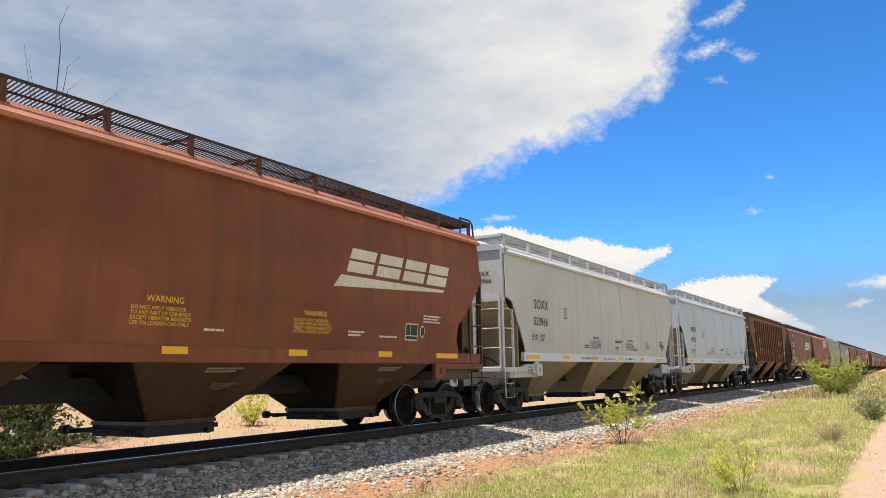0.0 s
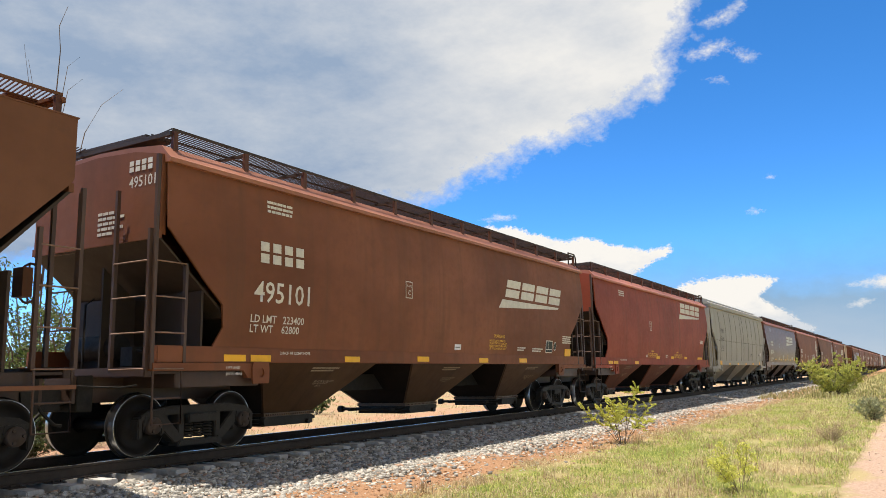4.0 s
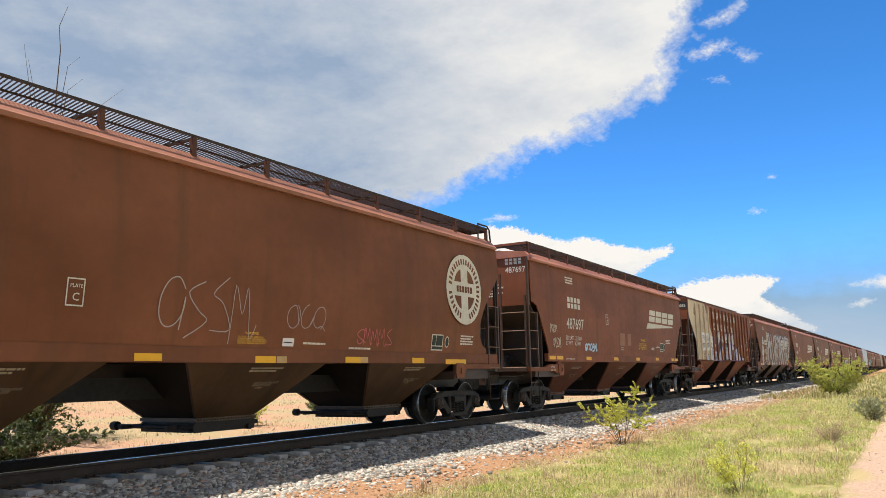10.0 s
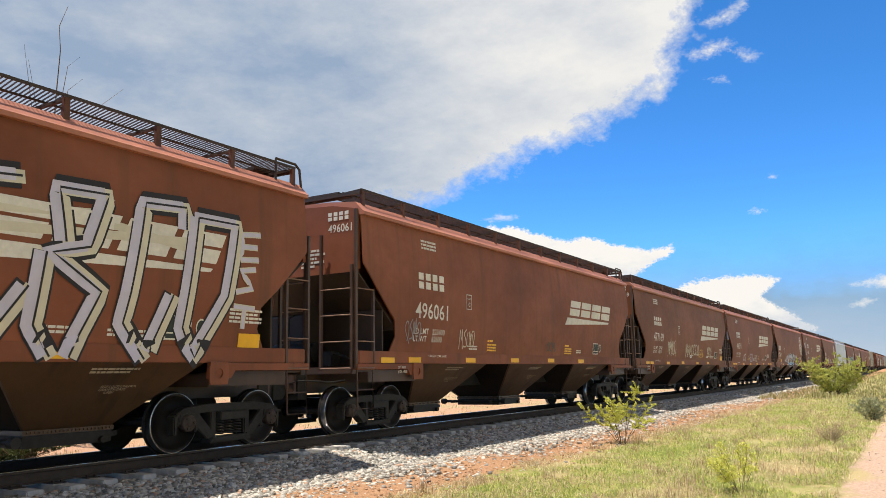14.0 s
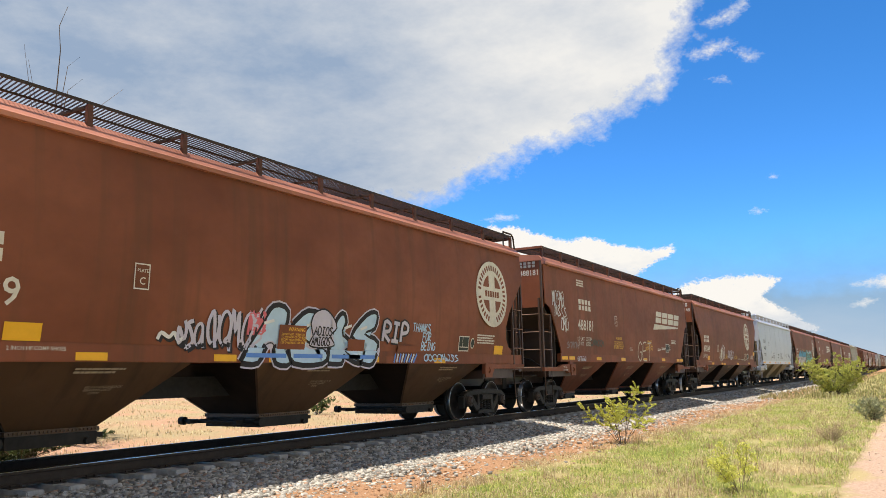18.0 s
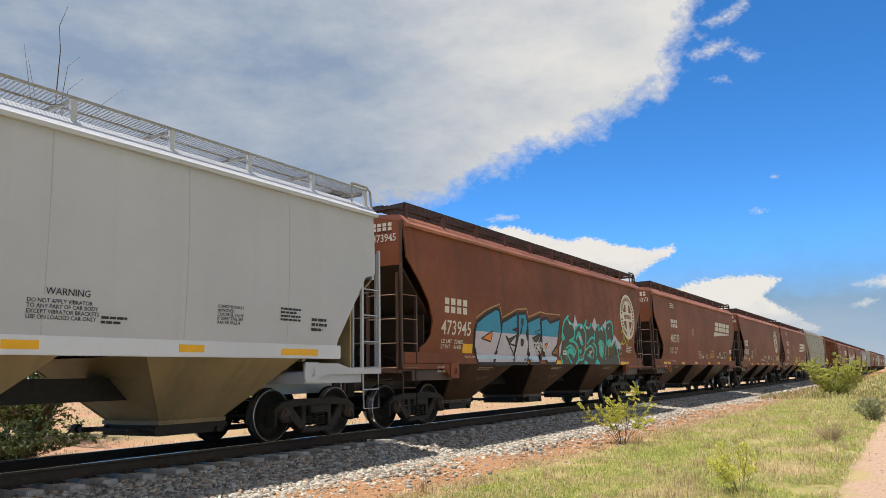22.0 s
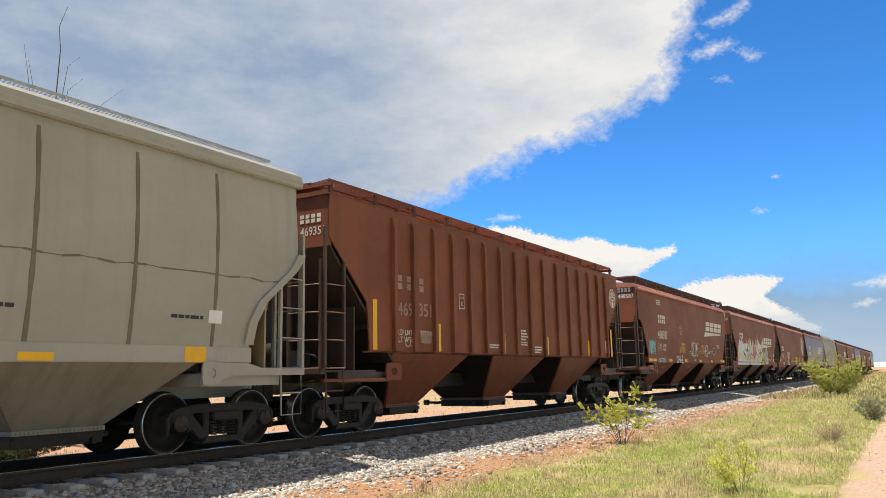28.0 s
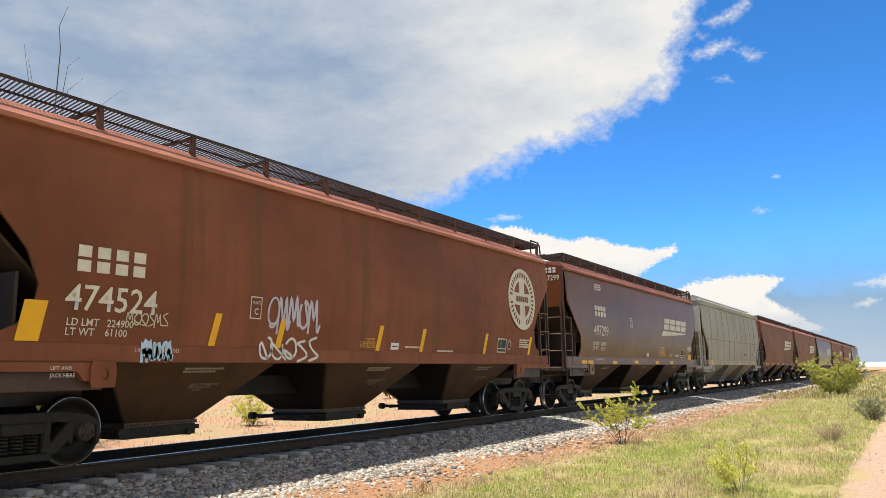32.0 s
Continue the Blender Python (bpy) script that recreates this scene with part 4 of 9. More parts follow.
def stones(name, pts, sizes, rng, material, label, category, parent=None):
    """Angular stones: jittered, turned boxes."""
    n = len(pts)
    v = np.repeat(CUBE[None], n, 0) * (1 + rng.uniform(-0.42, 0.42, (n, 8, 1))) + rng.uniform(-0.18, 0.18, (n, 8, 3))
    v *= np.stack([rng.uniform(0.8, 1.35, n), rng.uniform(0.7, 1.1, n), rng.uniform(0.55, 0.9, n)], 1)[:, None]
    a, b = rng.uniform(0, 6.28, n), rng.uniform(-0.6, 0.6, n)
    ca, sa, cb, sb = np.cos(a), np.sin(a), np.cos(b), np.sin(b)
    x, y, z = v[..., 0], v[..., 1], v[..., 2]
    y, z = y * cb[:, None] - z * sb[:, None], y * sb[:, None] + z * cb[:, None]
    x, y = x * ca[:, None] - y * sa[:, None], x * sa[:, None] + y * ca[:, None]
    v = np.stack([x, y, z], -1) * sizes[:, None, None] + pts[:, None]
    f = (CUBE_F[None] + (np.arange(n) * 8)[:, None, None]).reshape(-1, 3)
    return bulk(name, v.reshape(-1, 3), f, material, label, category, parent)


def scatter_ballast():
    rng = np.random.default_rng(3)
    P, S = [], []
    for x0, x1, n, size in ((3, 14, 30000, 0.044), (14, 26, 27000, 0.046), (26, 50, 19000, 0.052), (50, 110, 10000, 0.08)):
        x = rng.uniform(x0, x1, n)
        # mostly the near shoulder, the rest between and beyond the rails
        y = np.where(rng.random(n) < 0.72, rng.uniform(TRACK_Y - 2.9, TRACK_Y - 1.05, n), rng.uniform(TRACK_Y - 1.05, TRACK_Y + 2.9, n))
        spill = rng.random(n) < 0.08
        y = np.where(spill, TRACK_Y - 2.8 - rng.exponential(0.38, n), y)
        on_tie = (np.abs(y - TRACK_Y) < 1.33) & (np.abs((x - 0.3 + 0.28) % 0.56 - 0.28) < 0.16) & (rng.random(n) < 0.93)
        x, y, n = x[~on_tie], y[~on_tie], int((~on_tie).sum())
        z = np.array([max(ballast_z(q), GROUND_Z - 0.01) for q in y]) + rng.uniform(-0.012, 0.034, n)
        z -= np.where(np.abs(y - TRACK_Y) < 1.4, 0.035, 0.0)
        P.append(np.stack([x, y, z], 1))
        S.append(size * rng.uniform(0.6, 1.35, n))
    stones("ballast_stones", np.concatenate(P), np.concatenate(S), rng, STONE, "loose angular grey crushed rock of the ballast", "ballast")
    n = 8000
    x = rng.uniform(6, 45, n)
    y = rng.uniform(5.7, 8.0, n)
    z = np.array([lift(a, b) for a, b in zip(x, y)]) + 0.004
    stones("earth_clods", np.stack([x, y, z], 1), rng.uniform(0.006, 0.03, n) * (0.7 + x / 40), rng, island_material("red_earth_clods", (0.24, 0.125, 0.06), (0.52, 0.33, 0.20), 0.95, (0.86, (0.5, 0.47, 0.43))), "small red clods and pebbles on bare earth", "pebbles")
    n = 1800
    x = rng.uniform(9, 50, n)
    y = rng.uniform(-1.5, 1.1, n)
    z = np.array([lift(a, b) for a, b in zip(x, y)]) + 0.003
    stones("track_pebbles", np.stack([x, y, z], 1), rng.uniform(0.005, 0.02, n) * (0.7 + x / 40), rng, island_material("pale_pebbles", (0.36, 0.24, 0.17), (0.60, 0.46, 0.36), 0.95), "small pale pebbles on a dirt track", "pebbles")


scatter_ballast()

track = tagged(new("railway_track"), "dark steel rails on weathered grey ties", "railway track", kind="structure")
RAIL_STEEL = plain("brown_rusted_rail_steel", (0.040, 0.030, 0.024), 0.85, 0.0, 0.35, 9, 0.3)
RAIL_TOP = plain("bright_rail_head", (0.45, 0.44, 0.43), 0.25, 1.0, 0.1, 20)
TIE_WOOD = plain("weathered_grey_tie", (0.40, 0.38, 0.355), 0.9, 0.0, 0.4, 7, 0.6)
RAIL = [(-0.07, -0.175), (0.07, -0.175), (0.07, -0.162), (0.012, -0.145), (0.010, -0.045), (0.036, -0.035), (0.036, -0.006), (0.030, -0.002), (-0.030, -0.002), (-0.036, -0.006), (-0.036, -0.035), (-0.010, -0.045), (-0.012, -0.145), (-0.07, -0.162)]
for sg in (-1, 1):
    s = Shape()
    s.prism([(TRACK_Y + sg * 0.755 + a, z) for a, z in RAIL], -200, 1200, "x")
    rail = part("rail", s.mesh("rail", RAIL_STEEL), track)
    s = Shape()
    s.box(-200, 1200, TRACK_Y + sg * 0.755 - 0.024, TRACK_Y + sg * 0.755 + 0.024, -0.0018, 0.0012)
    part("running_surface", s.mesh("running_surface", RAIL_TOP), rail, label="polished rail head")


def tie_shape(s):
    s.box(-0.115, 0.115, -1.3, 1.3, -0.36, -0.19)


def plate_shape(s):
    for y in (-0.755, 0.755):
        s.box(-0.1, 0.1, y - 0.17, y + 0.17, -0.192, -0.178)
        for x in (-0.06, 0.06):
            for d in (-0.1, 0.1):
                s.box(x - 0.012, x + 0.012, y + d - 0.015, y + d + 0.015, -0.18, -0.15)


TIE_MESH = solid("tie", tie_shape, TIE_WOOD, 0.012)
PLATE_MESH = solid("tie_plate", plate_shape, RAIL_STEEL)
tie_rng = random.Random(5)
for i in range(190):
    x = 0.3 + i * 0.56 + tie_rng.uniform(-0.025, 0.025)
    tie = part("tie", TIE_MESH, track, Matrix.Translation((x, TRACK_Y + tie_rng.uniform(-0.06, 0.06), tie_rng.uniform(-0.01, 0.012))) @ Matrix.Rotation(tie_rng.uniform(-0.02, 0.02), 4, "Z"))
    if i < 60:
        part("tie_plate", PLATE_MESH, tie)


# ---- plants ----
def leaf_material(name, dark, light):
    m, nt, b = nodes_of(name)
    g = nt.nodes.new("ShaderNodeNewGeometry")
    c = mix_colour(nt, g.outputs["Random Per Island"], dark, light)
    nt.links.new(c, b.inputs["Base Color"])
    b.inputs["Roughness"].default_value = 0.6
    tr = nt.nodes.new("ShaderNodeBsdfTranslucent")
    nt.links.new(c, tr.inputs[0])
    mx = nt.nodes.new("ShaderNodeMixShader")
    mx.inputs[0].default_value = 0.45
    nt.links.new(b.outputs[0], mx.inputs[1])
    nt.links.new(tr.outputs[0], mx.inputs[2])
    nt.links.new(mx.outputs[0], nt.nodes["Material Output"].inputs[0])
    return m


GREEN_BLADE = leaf_material("fresh_grass", (0.15, 0.22, 0.035), (0.56, 0.56, 0.17))
VERGE_BLADE = leaf_material("rough_verge_grass", (0.17, 0.17, 0.055), (0.46, 0.39, 0.19))
THICKET = leaf_material("dark_thicket_leaves", (0.025, 0.042, 0.012), (0.10, 0.13, 0.04))
STRAW_BLADE = leaf_material("dry_grass", (0.30, 0.20, 0.10), (0.68, 0.58, 0.34))
MESQUITE = leaf_material("yellow_green_leaves", (0.42, 0.45, 0.07), (0.80, 0.75, 0.19))
OLIVE = leaf_material("olive_leaves", (0.05, 0.085, 0.02), (0.17, 0.21, 0.06))
OLIVE_GREEN = leaf_material("dusty_green_leaves", (0.27, 0.31, 0.055), (0.62, 0.60, 0.17))
SAGE = leaf_material("grey_green_leaves", (0.24, 0.27, 0.13), (0.46, 0.45, 0.27))
DRY_TWIG = plain("pale_dry_twigs", (0.36, 0.26, 0.17), 0.85, 0.0, 0.3, 20)
TWIG = plain("grey_brown_twigs", (0.13, 0.095, 0.07), 0.85, 0.0, 0.3, 20)


def blades(name, pts, height, rng, material, label, wide=0.006, lean=0.5):
    """Bent grass blades, each of three triangles."""
    n = len(pts)
    a = rng.uniform(0, 6.28, n)
    d = np.stack([np.cos(a), np.sin(a), np.zeros(n)], 1)
    side = np.stack([-np.sin(a), np.cos(a), np.zeros(n)], 1) * (wide * (0.6 + rng.random(n)))[:, None]
    h = height[:, None]
    l = (lean * rng.random(n))[:, None]
    up = np.array([0, 0, 1.0])
    mid = pts + up * h * 0.6 + d * h * l * 0.35
    tip = pts + up * h * (1 - 0.35 * l) + d * h * l
    v = np.stack([pts - side, pts + side, mid - side * 0.7, mid + side * 0.7, tip], 1)
    f = np.array([(0, 1, 3), (0, 3, 2), (2, 3, 4)])
    f = (f[None] + (np.arange(n) * 5)[:, None, None]).reshape(-1, 3)
    return bulk(name, v.reshape(-1, 3), f, material, label, "grass")


def sow(rng, n, x0, x1, y0, y1, fill=0.5, seed=0.0):
    """Places for grass in drifts, thinned by a slow noise."""
    out = []
    while len(out) < n:
        u = rng.random()
        x = x0 + (x1 - x0) * u ** 1.7
        y = rng.uniform(y0, y1)
        if noise.noise((x * 0.8, y * 0.8, seed)) * 0.75 + 0.5 + 0.3 * noise.noise((x * 3.1, y * 3.1, seed + 5)) > 1 - fill - 0.1 * rng.random():
            out.append((x, y, lift(x, y) - 0.01))
    return np.array(out)


def grow_grass():
    rng = np.random.default_rng(8)
    p = sow(rng, 84000, 8, 60, 1.05, 5.6, 0.58)
    h = rng.uniform(0.03, 0.085, len(p)) * (1 + p[:, 0] / 45)
    blades("green_grass", p, h, rng, GREEN_BLADE, "thin fresh green grass beside the track", 0.0046, 2.6)
    p = sow(rng, 44000, 8, 60, 1.0, 6.2, 0.55, 20.0)
    h = rng.uniform(0.03, 0.11, len(p)) * (1 + p[:, 0] / 45)
    blades("dry_grass", p, h, rng, STRAW_BLADE, "dry straw-coloured grass among the green", 0.0042, 2.6)
    p = sow(rng, 30000, 6, 90, 14.2, 40, 0.5, 40.0)
    blades("field_grass", p, rng.uniform(0.05, 0.15, len(p)), rng, STRAW_BLADE, "dry yellow grass of the field behind the track", 0.010, 1.6)
    p = sow(rng, 9000, 45, 190, -2.0, 7.5, 0.6, 60.0)
    blades("verge_grass", p, rng.uniform(0.15, 0.4, len(p)), rng, VERGE_BLADE, "rough olive and brown grass on the far verge", 0.02, 0.8)


def dry_tufts():
    """Loose tufts of dead stalks among the short grass."""
    rng = np.random.default_rng(31)
    C = sow(rng, 170, 9, 45, 1.2, 6.2, 0.5, 80.0)
    pts, hh = [], []
    for c in C:
        k = rng.integers(14, 45)
        q = rng.normal(0, 0.07, (k, 3))
        q[:, 2] = 0
        pts.append(c + q)
        hh.append(rng.uniform(0.08, 0.26, k))
    p = np.concatenate(pts)
    blades("dead_tufts", p, np.concatenate(hh), rng, DEAD_BLADE, "brown dead tufts scattered in the grass", 0.003, 1.0)


DEAD_BLADE = leaf_material("dead_grass", (0.24, 0.15, 0.08), (0.52, 0.40, 0.24))
grow_grass()
dry_tufts()


def bush(name, at, height, spread, stems, leaves, material, label, category="bush", seed=1, leaf=0.022, twig=0.008, feather=True, low=0.25, upright=0.6, frond=0.035, twigs=9, wood_mat=None):
    """Many stems from one foot, twigs along them, leaflets in sprays on the twigs."""
    rnd = random.Random(seed)
    base = Vector((at[0], at[1], lift(at[0], at[1]) - 0.03))
    thing = tagged(new(name), label, category)
    thing.location = base
    wood = Shape()
    spots = []
    for i in range(stems):
        a = rnd.uniform(0, 6.28)
        out = spread * math.sqrt(rnd.random())
        tip = Vector((math.cos(a) * out, math.sin(a) * out, height * rnd.uniform(upright, 1.0) * (1.0 - 0.35 * (out / spread) ** 2)))
        p0 = Vector((math.cos(a), math.sin(a), 0)) * spread * 0.06
        pts = []
        for k in range(6):
            q = k / 5
            p = p0.lerp(tip, q)
            p.z = tip.z * (q ** 0.85)
            p += Vector((rnd.uniform(-1, 1), rnd.uniform(-1, 1), 0)) * 0.05 * height * q
            pts.append(p)
        wood.tube(pts, [twig * (1.15 - 0.85 * k / 5) for k in range(6)], 5)
        for k in range(twigs):
            q = rnd.uniform(low, 1.0)
            j = min(4, int(q * 5))
            p = pts[j].lerp(pts[j + 1], q * 5 - j)
            d = Vector((rnd.uniform(-1, 1), rnd.uniform(-1, 1), rnd.uniform(-0.25, 0.8))).normalized() * height * rnd.uniform(0.07, 0.2)
            wood.tube([p, p + d * 0.6, p + d + Vector((0, 0, -0.02 * height))], [twig * 0.4, twig * 0.3, twig * 0.15], 4)
            spots.append((p, d))
    part("branch_frame", wood.mesh("branch_frame", wood_mat or TWIG), thing)
    rng = np.random.default_rng(seed)
    n = leaves
    pick = rng.integers(0, len(spots), n)
    P = np.array([tuple(p) for p, d in spots])[pick]
    D = np.array([tuple(d) for p, d in spots])[pick]
    t = rng.uniform(0.15, 1.1, n)
    jit = frond * height
    c = P + D * t[:, None] + rng.normal(0, jit * 0.6, (n, 3))
    ax = rng.normal(0, 1, (n, 3)) + D / np.maximum(1e-6, np.linalg.norm(D, axis=1))[:, None] * 0.8
    ax /= np.linalg.norm(ax, axis=1)[:, None]
    b2 = np.cross(ax, rng.normal(0, 1, (n, 3)))
    b2 /= np.linalg.norm(b2, axis=1)[:, None]
    L = (leaf * rng.uniform(0.6, 1.5, n))[:, None]
    v = np.stack([c - ax * L, c + b2 * L * 0.38, c + ax * L, c - b2 * L * 0.38], 1)
    f = (np.array([(0, 1, 2), (0, 2, 3)])[None] + (np.arange(n) * 4)[:, None, None]).reshape(-1, 3)
    bulk("leaves", v.reshape(-1, 3), f, material, "", "", thing)
    return thing


bush("mesquite_bush", (17.4, 5.8), 1.36, 0.85, 11, 15000, MESQUITE, "small yellow-green mesquite bush on bare earth", seed=4, leaf=0.017, low=0.42, upright=0.62, frond=0.012, twigs=15)
bush("mesquite_bush", (50.5, 4.2), 2.7, 1.9, 40, 15000, OLIVE_GREEN, "wide dusty green bush beside the dirt track", seed=6, leaf=0.05, twig=0.012, low=0.15, upright=0.5, frond=0.02)
bush("mesquite_sapling", (11.2, 2.15), 0.8, 0.68, 12, 2600, MESQUITE, "thin young mesquite shoots in the grass", seed=7, leaf=0.017, twig=0.004, low=0.3)
bush("dry_shrub", (19.0, 1.75), 0.5, 0.42, 34, 900, STRAW_BLADE, "low brown dry shrub in the grass", "shrub", 8, 0.016, 0.005, low=0.3, twigs=14, wood_mat=DRY_TWIG)
bush("sage_shrub", (27.3, 1.3), 0.75, 0.7, 26, 3200, SAGE, "low grey-green shrub at the edge of the track", "shrub", 9, 0.03, 0.007)
bush("sage_shrub", (33.5, 1.6), 0.6, 0.6, 22, 2600, SAGE, "low grey-green shrub in rough grass", "shrub", 10, 0.04, 0.008)
bush("weed_stalks", (18.8, 4.7), 0.55, 0.35, 14, 160, STRAW_BLADE, "dry upright weed stalks", "weeds", 11, 0.016, 0.003, low=0.6, upright=0.7, wood_mat=DRY_TWIG)
bush("mesquite_bush", (18.9, 18.6), 1.35, 0.75, 14, 2600, MESQUITE, "upright yellow-green bush in the dry field", seed=13, leaf=0.035, low=0.1, upright=0.7)
bush("field_tree", (12.4, 20.0), 5.2, 2.6, 46, 15000, OLIVE, "dark olive-green thorny tree behind the track", "tree", 14, 0.055, 0.03, low=0.1, upright=0.35)
bush("field_bush", (24.5, 20.5), 0.9, 0.9, 14, 1800, OLIVE, "small round bush in the dry field", seed=15, leaf=0.04)
bush("field_bush", (9.6, 15.9), 1.0, 1.7, 40, 9000, THICKET, "dark olive thicket behind the track", seed=19, leaf=0.04, low=0.05, upright=0.5)
bush("field_bush", (4.5, 22.0), 4.6, 2.8, 34, 9000, OLIVE, "dark green thorny tree behind the track", "tree", 16, 0.06, 0.028, low=0.1, upright=0.35)
bush("field_bush", (39.0, 27.0), 1.4, 1.3, 14, 1800, OLIVE, "round olive bush in the dry field", seed=17, leaf=0.06)


def dead_twigs():
    """Bare dead leaders that stand out of the tree."""
    thing = tagged(new("dead_branch"), "tall bare dead branches above a thorny tree", "branches")
    thing.location = (12.3, 20.0, lift(12.3, 20.0))
    for pts, r in (
        ([(0.05, 0, 2.0), (0.12, 0, 6.0), (0.16, 0, 9.6), (0.2, 0, 10.8), (0.12, 0, 11.5), (0.35, 0, 12.2)], 0.018),
        ([(0.05, 0, 3.0), (0.3, 0, 8.0), (0.35, 0, 9.6), (0.45, 0, 10.4), (0.8, 0, 10.8)], 0.013),
        ([(0.1, 0, 4.0), (0.3, 0, 8.5), (0.5, 0, 9.7), (0.95, 0, 10.2)], 0.013),
        ([(0.2, 0, 4.0), (1.1, 0, 8.6), (1.6, 0, 9.6), (2.3, 0, 10.3)], 0.013),
        ([(0.0, 0, 4.0), (-0.4, 0, 9.0), (-0.7, 0, 10.2)], 0.011),
        ([(0.0, 0, 4.0), (-0.5, 0, 8.8), (-0.85, 0, 10.6)], 0.012),
    ):
        s = Shape()
        s.tube(pts, [r * (1.3 - 1.0 * i / (len(pts) - 1)) for i in range(len(pts))], 6)
        part("branch", s.mesh("branch", TWIG), thing)


dead_twigs()


def far_scrub():
    """Scattered far scrub as one sheet of leaves in clumps."""
    rng = np.random.default_rng(21)
    C, N = [], 0
    for i in range(420):
        d = rng.uniform(60, 900)
        a = rng.uniform(radians(20), radians(95))
        x, y = d * math.sin(a), d * math.cos(a)
        if y < 24 and x < 1300 and y > -4:
            continue
        r = rng.uniform(0.7, 2.2)
        k = 60
        q = rng.normal(0, 1, (k, 3)) * (r * 0.6, r * 0.6, r * 0.4)
        C.append(q + (x, y, lift(x, y) + r * 0.6))
    c = np.concatenate(C)
    n = len(c)
    v = c[:, None] + rng.normal(0, 0.35, (n, 3, 3))
    bulk("far_scrub", v.reshape(-1, 3), np.arange(n * 3).reshape(-1, 3), OLIVE, "scattered olive scrub far off in the fields", "scrub")


far_scrub()


# ---- clouds ----
def cloud_material(name, grey, white, k, rough_edge, seed, strength, swing, soft=0.7, scale=0.34, turn=28.0, stretch=0.42):
    """Glowing far cloud: a frayed edge, streaked tones from grey to white."""
    m = bpy.data.materials.new(name)
    m.use_nodes = True
    nt = m.node_tree
    nt.nodes.clear()

    def attribute(label):
        a = nt.nodes.new("ShaderNodeAttribute")
        a.attribute_name = label
        return a
    place = attribute("sky").outputs["Vector"]

    def field(size, along, detail, rough):
        mp = nt.nodes.new("ShaderNodeMapping")
        mp.inputs["Location"].default_value = (seed * 9.1, seed * 5.3, seed)
        mp.inputs["Rotation"].default_value = (0, 0, radians(-turn))
        mp.inputs["Scale"].default_value = (along, 1.0, 1.0)
        nt.links.new(place, mp.inputs[0])
        n = noise_tex(nt, mp.outputs[0], size, detail, rough)
        return math_node(nt, "SUBTRACT", n, 0.5)
    broad = field(scale, 0.8, 8.0, 0.62)
    fine = field(scale * 4.5, 0.7, 8.0, 0.65)
    streak = field(scale * 0.75, stretch, 9.0, 0.60)
    wob = math_node(nt, "ADD", math_node(nt, "MULTIPLY", broad, rough_edge[0]), math_node(nt, "MULTIPLY", fine, rough_edge[1]))
    depth = math_node(nt, "ADD", math_node(nt, "MULTIPLY", attribute("cover").outputs["Fac"], k), wob)
    alpha = ramp(nt, depth, 0.0, soft)
    tone = math_node(nt, "ADD", attribute("light").outputs["Fac"], math_node(nt, "ADD", math_node(nt, "MULTIPLY", streak, swing), math_node(nt, "MULTIPLY", fine, swing * 0.12)))
    col = mix_colour(nt, ramp(nt, tone, 0.0, 1.0), grey, white)
    em = add(nt, "ShaderNodeEmission", Strength=strength)
    nt.links.new(col, em.inputs[0])
    tr = nt.nodes.new("ShaderNodeBsdfTransparent")
    mx = nt.nodes.new("ShaderNodeMixShader")
    nt.links.new(math_node(nt, "POWER", alpha, 1.2), mx.inputs[0])
    nt.links.new(tr.outputs[0], mx.inputs[1])
    nt.links.new(em.outputs[0], mx.inputs[2])
    out = nt.nodes.new("ShaderNodeOutputMaterial")
    nt.links.new(mx.outputs[0], out.inputs[0])
    return m


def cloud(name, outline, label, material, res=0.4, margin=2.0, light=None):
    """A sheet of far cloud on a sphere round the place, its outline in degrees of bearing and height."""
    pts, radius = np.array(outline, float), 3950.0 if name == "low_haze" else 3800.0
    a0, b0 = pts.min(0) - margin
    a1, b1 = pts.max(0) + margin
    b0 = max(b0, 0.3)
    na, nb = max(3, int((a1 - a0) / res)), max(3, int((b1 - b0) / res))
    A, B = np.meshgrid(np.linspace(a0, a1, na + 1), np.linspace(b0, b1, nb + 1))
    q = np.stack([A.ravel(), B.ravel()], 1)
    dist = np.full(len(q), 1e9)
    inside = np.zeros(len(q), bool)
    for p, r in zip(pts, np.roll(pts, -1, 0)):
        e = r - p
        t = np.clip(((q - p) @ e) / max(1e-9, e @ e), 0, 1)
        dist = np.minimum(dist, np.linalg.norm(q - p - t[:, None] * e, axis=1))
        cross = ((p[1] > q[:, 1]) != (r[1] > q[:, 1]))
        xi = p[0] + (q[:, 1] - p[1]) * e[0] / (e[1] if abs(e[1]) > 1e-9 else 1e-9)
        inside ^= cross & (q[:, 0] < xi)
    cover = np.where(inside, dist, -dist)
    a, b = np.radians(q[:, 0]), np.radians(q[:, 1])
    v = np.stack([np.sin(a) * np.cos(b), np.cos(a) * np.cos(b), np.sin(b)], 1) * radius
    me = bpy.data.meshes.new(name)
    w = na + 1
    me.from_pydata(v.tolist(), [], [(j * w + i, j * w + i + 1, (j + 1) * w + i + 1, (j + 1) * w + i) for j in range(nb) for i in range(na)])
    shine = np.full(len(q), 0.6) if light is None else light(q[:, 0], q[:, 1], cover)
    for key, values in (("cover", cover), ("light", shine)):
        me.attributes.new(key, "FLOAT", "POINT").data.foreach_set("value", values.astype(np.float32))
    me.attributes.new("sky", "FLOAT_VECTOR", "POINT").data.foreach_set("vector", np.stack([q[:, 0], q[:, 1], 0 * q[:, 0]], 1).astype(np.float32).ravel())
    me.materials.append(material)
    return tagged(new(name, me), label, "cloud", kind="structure")


